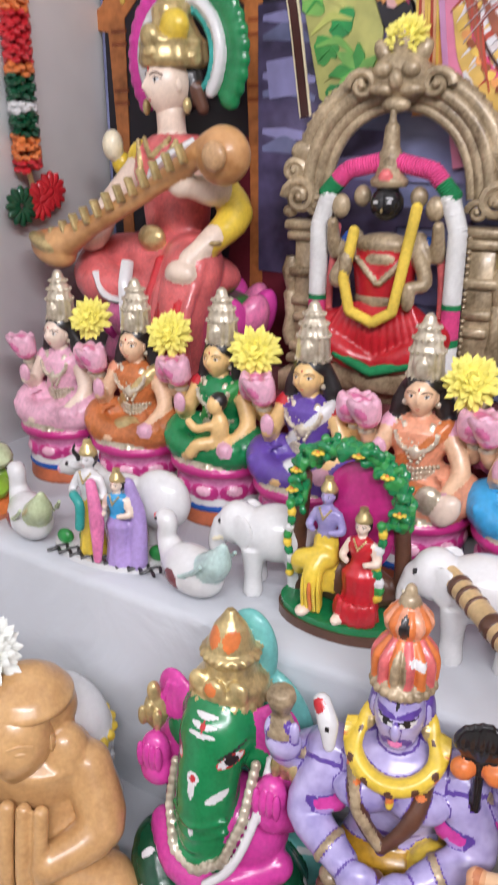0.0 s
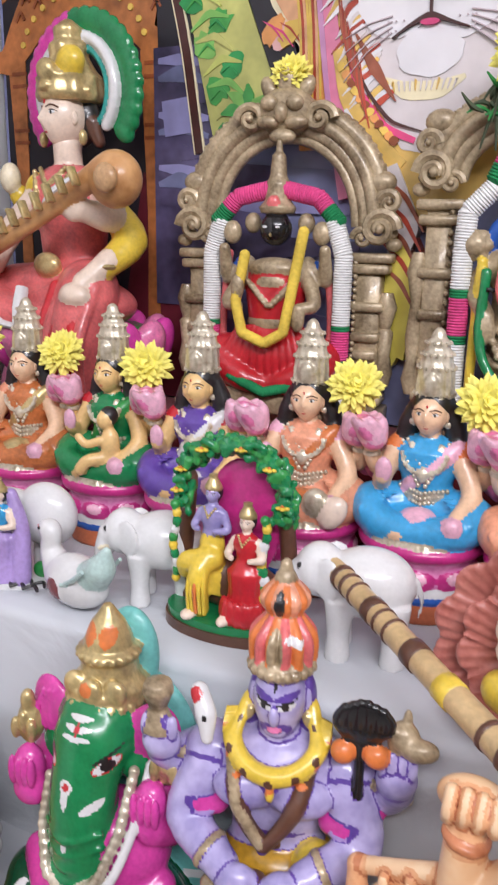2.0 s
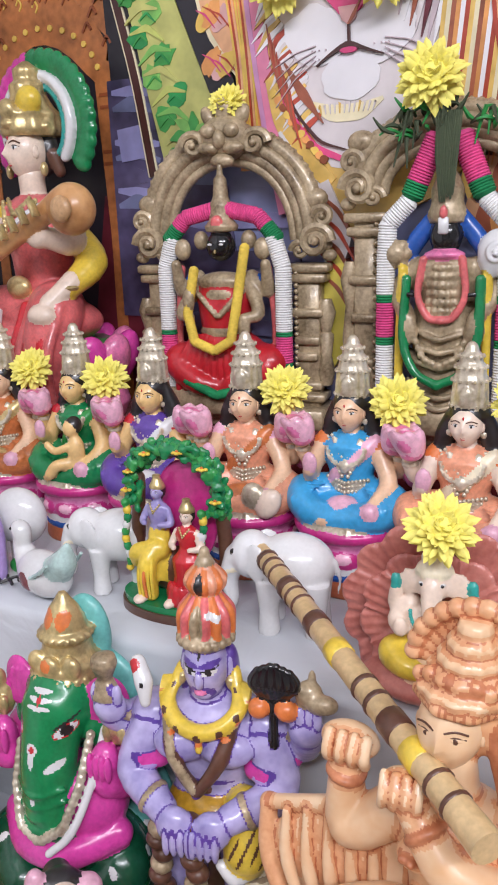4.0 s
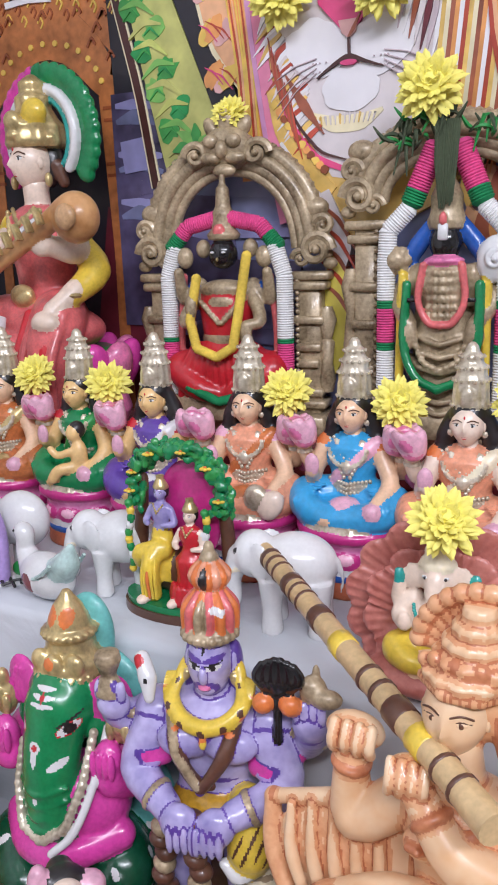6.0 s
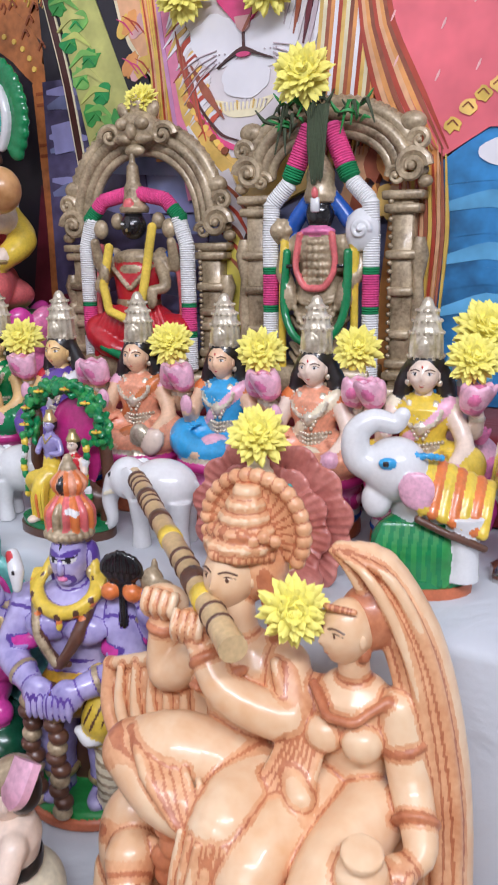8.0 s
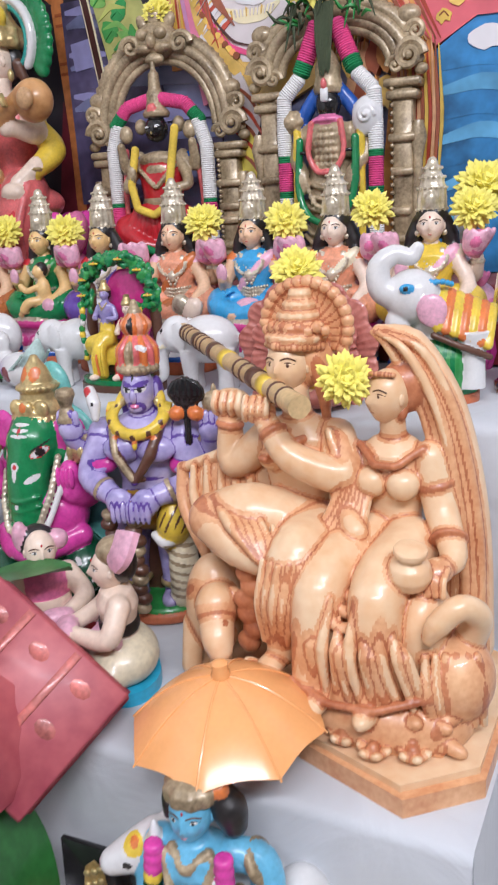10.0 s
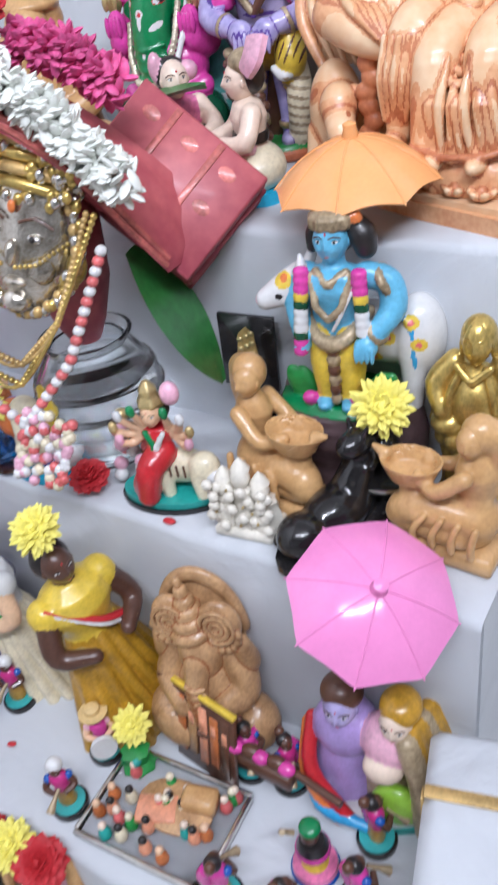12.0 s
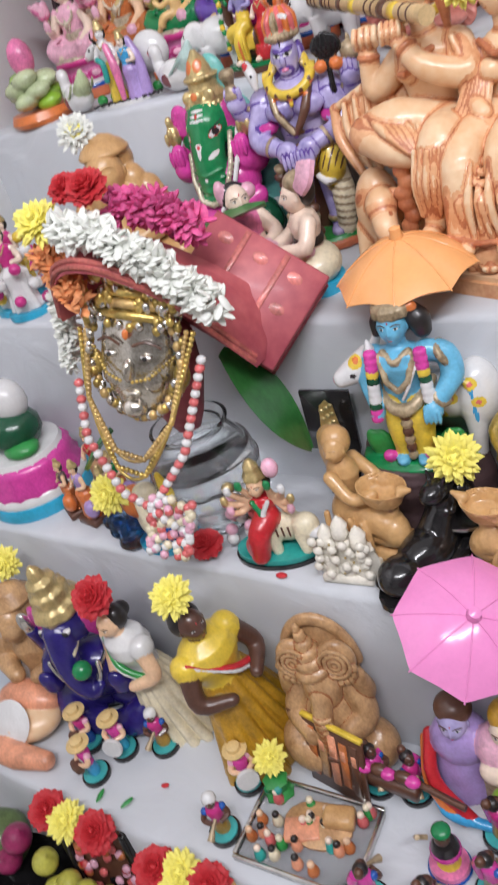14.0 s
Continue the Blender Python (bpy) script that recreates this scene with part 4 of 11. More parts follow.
    # head
    s.tube(skin, [(0, -0.001, 0.154), (0, -0.002, 0.166)], 0.0075, 10, 1)
    face(s, (0, -0.006, 0.174), 0.0148, skin)
    s.ball(HAIR, (0, 0.006, 0.175), (0.015, 0.0105, 0.0165))
    s.ball(HAIR, (0, 0.0005, 0.1815), (0.0152, 0.0165, 0.0115))
    for k in (-1, 1):
        s.tube(HAIR, [(k * 0.012, 0.002, 0.178), (k * 0.0185, 0.004, 0.162), (k * 0.027, 0.001, 0.147)], [0.007, 0.0085, 0.005], 7)
        s.ball(trim, (k * 0.0125, -0.004, 0.167), 0.0028, seg=7, rings=5)
    crown(s, (0, 0.002, 0.186), 0.0138, 0.052, trim)
    if child:
        s.ball(YSKIN, (0.022, -0.036, 0.118), (0.010, 0.009, 0.016))
        s.ball(YSKIN, (0.018, -0.038, 0.140), 0.0085)
        s.ball(HAIR, (0.020, -0.034, 0.143), 0.009)
        s.tube(YSKIN, [(0.016, -0.044, 0.122), (0.002, -0.048, 0.118), (-0.006, -0.05, 0.124)], 0.004, 6)
        s.tube(YSKIN, [(0.020, -0.04, 0.106), (0.006, -0.052, 0.104), (-0.002, -0.054, 0.096)], 0.006, 6)
    if veena:
        s.ball(trim, (0.02, -0.045, 0.102), (0.012, 0.008, 0.012))
        s.ball(FAIR, (0.036, -0.046, 0.096), (0.011, 0.009, 0.015), spin(0, 40, 0))
    # shorter pedestal, fuller figure
    s.fuse()
    out = []
    for px, py, pz in s.v:
        if pz > 0.083:
            u = (pz - 0.083) / 0.155
            k = 0.98 + 0.14 * min(1.0, max(0.0, (pz - 0.15) / 0.02))
            out.append((px * k, py * k, 0.068 + u * 0.172))
        else:
            out.append((px, py, pz * 0.068 / 0.083))
    s.v = out
    lab = GODDESS_LABELS[i]
    return s.done("goddess_doll", pose(x, 0.635 + 0.004 * (i % 3), A, rz=4 + 5 * math.sin(i * 2.0)), lab, "doll", "row of eight goddess dolls")


PALEGOLD = paint("pale_gold", (0.60, 0.49, 0.32), 0.32, 0.4, 0.3, bump=0.6, spread=(0.86, 0.78, 0.62))
GODDESS_LABELS = ("clay goddess doll in a pale pink saree on a lotus base", "painted clay goddess doll in a rust saree with gold sash",
                  "painted clay goddess doll in green with a child on her lap", "painted clay goddess doll in a purple and white saree",
                  "painted clay goddess doll in a peach and rust saree", "painted clay goddess doll in a bright blue saree",
                  "painted clay goddess doll in an orange and pink saree", "painted clay goddess doll in a yellow saree")
STYLES = ((LPINK, LPINK, LPINK, FAIR), (RUST, GOLD, PEACH, SKIN), (GREEN, LEAFG, RED, YSKIN), (PURPLE, WHITE, RED, YSKIN),
          (PEACH, RUST, LPINK, SKIN), (SKYBLUE, LPINK, ORANGE, SKIN), (PEACH, CREAM, ORANGE, FAIR), (YELLOW, LPINK, CREAM, FAIR))
for i, (a, b, c, d) in enumerate(STYLES):
    x = -0.668 + 0.1085 * i
    goddess(i, x, a, b, c, d, veena=i == 4, child=i == 2)
    if i != 3:
        flower("yellow", x + 0.040 + 0.003 * (i % 2), 0.644, A + 0.188 - 0.004 * (i % 3), 0.0235 + 0.001 * (i % 3), (0.35, -0.8, 0.45), "fresh yellow chrysanthemum tucked beside a doll's crown")


# ---- bronze arch shrines ----
def scroll(s, mat, c, r, k, turns=1.6, w=0.006):
    pts = []
    for i in range(22):
        a = i / 21 * turns * 2 * math.pi
        q = r * (1 - 0.78 * i / 21)
        pts.append((c[0] + k * q * math.cos(a), c[1] - 0.004 * i / 21, c[2] + q * math.sin(a)))
    s.tube(mat, pts, np.linspace(w, w * 0.6, 22), 7, 1)
    s.ball(mat, (c[0], c[1] - 0.005, c[2]), r * 0.28, seg=8, rings=6)


def arch_frame(s, half, spring, top, col_w):
    """Pillars, scrolled capitals and a ridged arch, from the base at z = 0."""
    s.box(BRONZE, (0, 0.0, 0.012), (half * 2.3, 0.075, 0.024))
    for k in (-1, 1):
        s.box(BRONZE, (k * half * 0.93, 0, spring * 0.5), (col_w, 0.026, spring), cut=0.2)
        for z, w in ((0.035, 1.5), (0.05, 1.25), (0.085, 0.9), (spring * 0.55, 1.1), (spring * 0.72, 1.35), (spring * 0.93, 1.55), (spring * 0.99, 1.8)):
            s.box(BRONZE, (k * half * 0.93, -0.002, z), (col_w * w, 0.034, 0.010), cut=0.35)
        s.lathe(BRONZE, [(0.007, 0.05), (0.011, 0.065), (0.007, 0.085), (0.0095, 0.11), (0.006, spring * 0.6), (0.012, spring * 0.72), (0.007, spring * 0.8)], (k * (half * 0.93 + col_w * 0.72), -0.006, 0), 10)
        s.beads(BRONZE, [(k * half * 0.80, -0.016, 0.04), (k * half * 0.80, -0.016, spring)], 0.0032, 22)
        scroll(s, BRONZE, (k * half * 1.02, -0.012, spring + 0.028), 0.019, k)
        scroll(s, BRONZE, (k * half * 1.10, -0.010, spring + 0.055), 0.012, -k, 1.3, 0.005)
        scroll(s, BRONZE, (k * half * 0.84, -0.012, spring + 0.018), 0.011, -k, 1.3, 0.004)
        s.ball(BRONZE, (k * half * 1.0, -0.006, spring + 0.075), (0.016, 0.010, 0.012))
        for j in range(4):
            s.ball(BRONZE, (k * half * (1.16 - 0.05 * j), -0.004, spring + 0.012 + 0.012 * j), (0.009, 0.007, 0.007))
    for off, r in ((0.0, 0.0085), (0.010, 0.0085), (0.021, 0.0095), (-0.010, 0.006)):
        pts = []
        for a in np.linspace(0.10, math.pi - 0.10, 24):
            pts.append((math.cos(a) * (half * 0.86 + off), -0.004 - 0.004 * (off == 0.010), spring + 0.012 + max(0.0, math.sin(a)) ** 0.78 * (top - spring - 0.022 + off)))
        s.tube(BRONZE, pts, r, 8, 1)
    for a in np.linspace(0.3, math.pi - 0.3, 30):
        s.ball(BRONZE, (math.cos(a) * (half * 0.86 + 0.026), -0.006, spring + 0.012 + max(0.0, math.sin(a)) ** 0.78 * (top - spring + 0.004)), (0.006, 0.006, 0.006), seg=6, rings=4)


def mask_crest(s, z):
    s.ball(BRONZE, (0, -0.006, z), (0.026, 0.016, 0.022))
    for k in (-1, 1):
        s.ball(BRONZE, (k * 0.011, -0.020, z + 0.006), (0.008, 0.006, 0.007))
        s.ball(BRONZE, (k * 0.012, -0.018, z - 0.010), (0.011, 0.007, 0.006))
        scroll(s, BRONZE, (k * 0.030, -0.010, z - 0.006), 0.013, k, 1.3, 0.0045)
        s.ball(BRONZE, (k * 0.016, -0.004, z + 0.02), (0.007, 0.006, 0.012), spin(0, k * 25, 0))
    s.ball(BRONZE, (0, -0.022, z - 0.002), (0.006, 0.007, 0.009))
    s.ball(BRONZE, (0, -0.006, z + 0.026), (0.009, 0.007, 0.016))
    s.ball(BRONZE, (0, -0.016, z - 0.022), (0.012, 0.006, 0.007))


def shrine_goddess():
    root = thing("arch_shrine", pose(-0.352, 0.832, 1.079, rz=8), "bronze-painted arch shrine with a seated goddess in red", "shrine", "bronze arch shrines")
    s = Sculpt()
    arch_frame(s, 0.104, 0.190, 0.330, 0.028)
    s.done("arch", ONE, "scrolled bronze arch on pillars", parent=root)
    s = Sculpt()
    mask_crest(s, 0.340)
    s.v = [(x * 1.25, y * 1.2 - 0.006, 0.335 + (z - 0.340) * 1.15) for x, y, z in s.v]
    s.done("crest", ONE, "bronze mask crest", parent=root)
    s = Clay()
    s.fat = 0.85
    s.box(BRONZE, (0, -0.02, 0.032), (0.15, 0.07, 0.03))
    s.ball(RED, (0, -0.028, 0.085), (0.062, 0.03, 0.04), seg=18)
    for j in range(13):
        s.tube(RED, [(0.006 * (j - 6), -0.050, 0.112), (0.0085 * (j - 6), -0.056, 0.08), (0.0095 * (j - 6), -0.052, 0.048)], [0.004, 0.005, 0.005], 7)
    s.beads(BRONZE, [(-0.05, -0.045, 0.052), (0, -0.062, 0.044), (0.05, -0.045, 0.052)], 0.0042, 24)
    s.beads(BRONZE, [(-0.03, -0.050, 0.165), (0, -0.058, 0.135), (0.03, -0.050, 0.165)], 0.0038, 16)
    for k in (-1, 1):
        s.tube(RED, [(k * 0.02, -0.03, 0.09), (k * 0.058, -0.04, 0.08), (k * 0.03, -0.055, 0.058), (0, -0.05, 0.05)], [0.02, 0.024, 0.018, 0.012], 10)
        s.tube(CORAL, [(k * 0.055, -0.03, 0.19), (k * 0.062, -0.03, 0.12), (k * 0.06, -0.03, 0.05)], 0.005, 7)
        s.tube(BRONZE, [(k * 0.034, -0.03, 0.18), (k * 0.054, -0.034, 0.165), (k * 0.056, -0.044, 0.195)], [0.010, 0.010, 0.007], 8)
        s.ball(BRONZE, (k * 0.050, -0.036, 0.212), (0.012, 0.009, 0.015))
        s.ball(BRONZE, (k * 0.030, -0.026, 0.222), (0.011, 0.009, 0.013))
        s.tube(BRONZE, [(k * 0.034, -0.034, 0.17), (k * 0.048, -0.05, 0.14), (k * 0.034, -0.06, 0.135)], [0.010, 0.009, 0.007], 8)
        s.ball(BRONZE, (k * 0.034, -0.062, 0.125 + 0.03 * (k < 0)), (0.009, 0.006, 0.017))
    s.ball(BLUE, (-0.038, -0.03, 0.178), (0.013, 0.012, 0.012))
    s.ball(BLUE, (0.044, -0.03, 0.172), (0.012, 0.010, 0.014))
    s.lathe(RED, [(0.034, 0.09), (0.03, 0.12), (0.034, 0.15), (0.030, 0.172)], (0, -0.032, 0), sy=0.7)
    s.lathe(BRONZE, [(0.030, 0.112), (0.032, 0.117), (0.030, 0.122)], (0, -0.033, 0), sy=0.72)
    s.ball(BRONZE, (0, -0.038, 0.175), (0.036, 0.02, 0.014))
    s.ball(BRONZE, (0, -0.044, 0.160), (0.024, 0.014, 0.014))
    s.ball(BLACK, (0, -0.038, 0.216), (0.0205, 0.019, 0.021), seg=16, rings=10)
    for k in (-1, 1):
        s.ball(WHITE, (k * 0.007, -0.0555, 0.218), (0.0035, 0.002, 0.002), seg=7, rings=4)
    s.ball(GOLD, (0, -0.0575, 0.210), (0.002, 0.003, 0.003), seg=6, rings=4)
    s.lathe(BRONZE, [(0.018, 0.232), (0.02, 0.238), (0.014, 0.245), (0.013, 0.262), (0.009, 0.27), (0.0075, 0.29), (0.004, 0.294), (0.003, 0.306)], (0, -0.034, 0), 14)
    s.ball(CORAL, (0, -0.05, 0.243), (0.008, 0.005, 0.008))
    s.lathe(BRONZE, [(0.040, 0.02), (0.05, 0.03), (0.042, 0.05)], (0, -0.035, 0), sy=0.6, lobes=10, deep=0.08, seg=30)
    return s.done("idol", ONE, "seated idol in red with a black face", parent=root)


def shrine_lord():
    root = thing("arch_shrine", pose(-0.088, 0.836, 1.079, rz=4), "bronze-painted arch shrine with a standing garlanded deity", "shrine", "bronze arch shrines")
    s = Sculpt()
    arch_frame(s, 0.098, 0.245, 0.335, 0.026)
    s.done("arch", ONE, "scrolled bronze arch on pillars", parent=root)
    s = Clay()
    s.box(BRONZE, (0, -0.02, 0.030), (0.13, 0.065, 0.03))
    s.lathe(BRONZE, [(0.030, 0.03), (0.033, 0.05), (0.030, 0.09), (0.034, 0.13), (0.030, 0.155), (0.036, 0.185), (0.032, 0.2)], (0, -0.028, 0), sy=0.7, lobes=6, deep=0.05, seg=24)
    for k in (-1, 1):
        s.tube(BRONZE, [(k * 0.03, -0.028, 0.19), (k * 0.05, -0.03, 0.165), (k * 0.034, -0.046, 0.14)], [0.011, 0.010, 0.008], 8)
        s.ball(BRONZE, (k * 0.034, -0.05, 0.128), (0.010, 0.007, 0.016))
        s.tube(BLUE, [(k * 0.010, -0.03, 0.246), (k * 0.03, -0.028, 0.22), (k * 0.042, -0.026, 0.20)], [0.008, 0.010, 0.008], 8)
        s.tube(YELLOW, [(k * 0.043, -0.04, 0.19), (k * 0.045, -0.042, 0.10), (k * 0.044, -0.044, 0.02)], 0.0048, 7)
        s.tube(CORAL, [(k * 0.02, -0.05, 0.20), (k * 0.024, -0.052, 0.165), (k * 0.013, -0.054, 0.142), (0, -0.055, 0.139)], 0.0038, 7)
        s.tube(GREEN, [(k * 0.037, -0.046, 0.18), (k * 0.038, -0.054, 0.12), (k * 0.024, -0.060, 0.086), (0, -0.063, 0.073)], 0.0048, 9)
        s.beads(BRONZE, [(k * 0.03, -0.05, 0.13), (k * 0.018, -0.054, 0.10), (0, -0.056, 0.092)], 0.004, 8)
        s.box(BLACK, (k * 0.028, -0.052, 0.165), (0.014, 0.004, 0.004))
    for j in range(7):
        a = 2 * math.pi * j / 7
        s.ball(BRONZE, (-0.052 + 0.011 * math.cos(a), -0.036, 0.205 + 0.011 * math.sin(a)), (0.006, 0.005, 0.006), seg=7, rings=5)
    s.ball(BRONZE, (-0.052, -0.04, 0.205), (0.011, 0.007, 0.011))
    s.ball(WHITE, (0.052, -0.038, 0.205), (0.02, 0.012, 0.024))
    scroll(s, WHITE, (0.052, -0.048, 0.205), 0.011, 1, 1.5, 0.003)
    for j in range(30):
        s.ball(BRONZE, (0.0066 * (j % 5 - 2), -0.0525 + 0.0010 * (j % 5 - 2) ** 2, 0.148 + 0.0088 * (j // 5)), (0.0040, 0.004, 0.0046), spin(0, 0, 40 * j), seg=7, rings=5)
    for q, zz in ((0.030, 0.122), (0.034, 0.108), (0.036, 0.092), (0.036, 0.060), (0.037, 0.048)):
        s.beads(BRONZE, [(-q, -0.034, zz + 0.012), (-q * 0.6, -0.050, zz + 0.002), (0, -0.056, zz - 0.003), (q * 0.6, -0.050, zz + 0.002), (q, -0.034, zz + 0.012)], 0.0034, 22)
    s.ball(BLACK, (0, -0.036, 0.222), (0.0165, 0.016, 0.019), seg=14, rings=9)
    s.ball(PINK, (0, -0.042, 0.204), (0.021, 0.014, 0.006))
    s.box(WHITE, (0, -0.0525, 0.233), (0.010, 0.006, 0.017), cut=0.5)
    s.ball(CORAL, (0, -0.055, 0.246), (0.004, 0.003, 0.007))
    s.lathe(BRONZE, [(0.017, 0.236), (0.019, 0.243), (0.016, 0.256), (0.0165, 0.268), (0.012, 0.279), (0.006, 0.288)], (0, -0.034, 0), 14)
    return s.done("idol", ONE, "standing bronze idol with a black face", parent=root)


def wool_band(m, paths, label):
    """Knitted wool garland: fat segments of white, green and pink."""
    s = Sculpt()
    for pts, bands, r in paths:
        p = np.array(pts, float)
        d = np.r_[0, np.cumsum(np.linalg.norm(np.diff(p, axis=0), axis=1))]
        n = int(d[-1] / 0.0028)
        for i in range(n):
            u = (i + 0.5) / n
            c = [np.interp(u * d[-1], d, p[:, k]) for k in range(3)]
            e = [np.interp(min(d[-1], u * d[-1] + 0.002), d, p[:, k]) - c[k] for k in range(3)]
            mat = next(b for lim, b in bands if u <= lim)
            s.ball(mat, c, (r * (1 + 0.02 * math.sin(i * 2.4)), r, 0.0060), toward(e if np.linalg.norm(e) > 1e-6 else (0, 0, 1)), seg=9, rings=5)
    return s.done("wool_garland", m, label, "garland", "wool garlands on the shrines")


WOOLW = paint("white_wool", (0.80, 0.80, 0.78), 0.9, vary=0.1, bump=0.8, coat=0)
WOOLP = paint("pink_wool", (0.72, 0.07, 0.25), 0.9, vary=0.2, bump=0.8, coat=0)
WOOLG = paint("green_wool", (0.01, 0.24, 0.08), 0.9, vary=0.2, bump=0.8, coat=0)
WOOLY = paint("yellow_wool", (0.80, 0.58, 0.08), 0.9, vary=0.2, bump=0.8, coat=0)
shrine_goddess()
shrine_lord()
side = ((0.55, WOOLW), (0.59, WOOLG), (0.74, WOOLP), (0.78, WOOLG), (1, WOOLW))
m = pose(-0.352, 0.832, 1.079, rz=8)
wool_band(m, [([(k * 0.063, -0.035, 0.225), (k * 0.074, -0.035, 0.19), (k * 0.074, -0.035, 0.03)], side, 0.0105) for k in (-1, 1)]
          + [([(-0.068, -0.035, 0.222), (-0.045, -0.035, 0.248), (0, -0.035, 0.258), (0.045, -0.035, 0.248), (0.068, -0.035, 0.222)], ((0.12, WOOLG), (0.88, WOOLP), (1, WOOLG)), 0.010)],
          "white, pink and green wool garland draped round a shrine")
wool_band(m, [([(-0.028, -0.056, 0.19), (-0.036, -0.062, 0.14), (-0.026, -0.068, 0.108), (0, -0.070, 0.098), (0.020, -0.068, 0.110), (0.026, -0.062, 0.15), (0.036, -0.056, 0.215)], ((1, WOOLY),), 0.0062),
              ([(-0.06, -0.05, 0.09), (-0.04, -0.064, 0.06), (0, -0.07, 0.045), (0.04, -0.064, 0.055)], ((1, WOOLG),), 0.006)], "yellow and green wool necklace on the shrine goddess")
m = pose(-0.088, 0.836, 1.079, rz=4)
side = ((0.42, WOOLW), (0.46, WOOLG), (0.60, WOOLP), (0.64, WOOLG), (1, WOOLW))
wool_band(m, [([(k * 0.012, -0.034, 0.318), (k * 0.036, -0.035, 0.262)], ((0.75, WOOLP), (1, WOOLG)), 0.0125) for k in (-1, 1)]
          + [([(k * 0.038, -0.035, 0.258), (k * 0.060, -0.036, 0.235), (k * 0.062, -0.036, 0.20), (k * 0.062, -0.036, 0.02)], side, 0.0105) for k in (-1, 1)],
          "white, pink and green wool garland on the standing deity's shrine")
flower("yellow", -0.350, 0.828, 1.079 + 0.372, 0.023, (0.1, -0.8, 0.5), "yellow chrysanthemum on top of a bronze arch")
flower("yellow", -0.102, 0.790, 1.079 + 0.372, 0.034, (0.2, -0.9, 0.3), "large yellow chrysanthemum on top of a bronze arch")
s = Sculpt()
rng = random.Random(9)
for i in range(46):
    a = rng.uniform(0, 2 * math.pi)
    x = rng.uniform(-0.055, 0.05)
    p = (x, -0.03 + rng.uniform(-0.012, 0.004), 0.335 + rng.uniform(-0.012, 0.018) - abs(x) * 0.3)
    q = (x + rng.uniform(-0.02, 0.02), p[1] - 0.01, p[2] - rng.uniform(-0.02, 0.03))
    s.tube(HERB if i % 3 else LEAFG, [p, ((p[0] + q[0]) / 2, p[1] - 0.008, p[2] + 0.004), q], [0.0014, 0.0026, 0.0008], 5, 2)
for i in range(26):
    x = rng.uniform(-0.010, 0.012)
    s.tube(HERB, [(x, -0.045, 0.34), (x * 0.8, -0.052, 0.30), (x * 0.6 + rng.uniform(-0.004, 0.004), -0.052, 0.255 + rng.uniform(0, 0.03))], [0.002, 0.0028, 0.001], 5, 2)
s.done("tulsi_sprig", m, "withered dark green tulsi sprig draped over the bronze arch", "herb")


# ---- seated goddess with a veena ----
VEENA = paint("tan_veena", (0.52, 0.22, 0.07), 0.32, vary=0.2, grain=60, spread=(0.74, 0.42, 0.18))


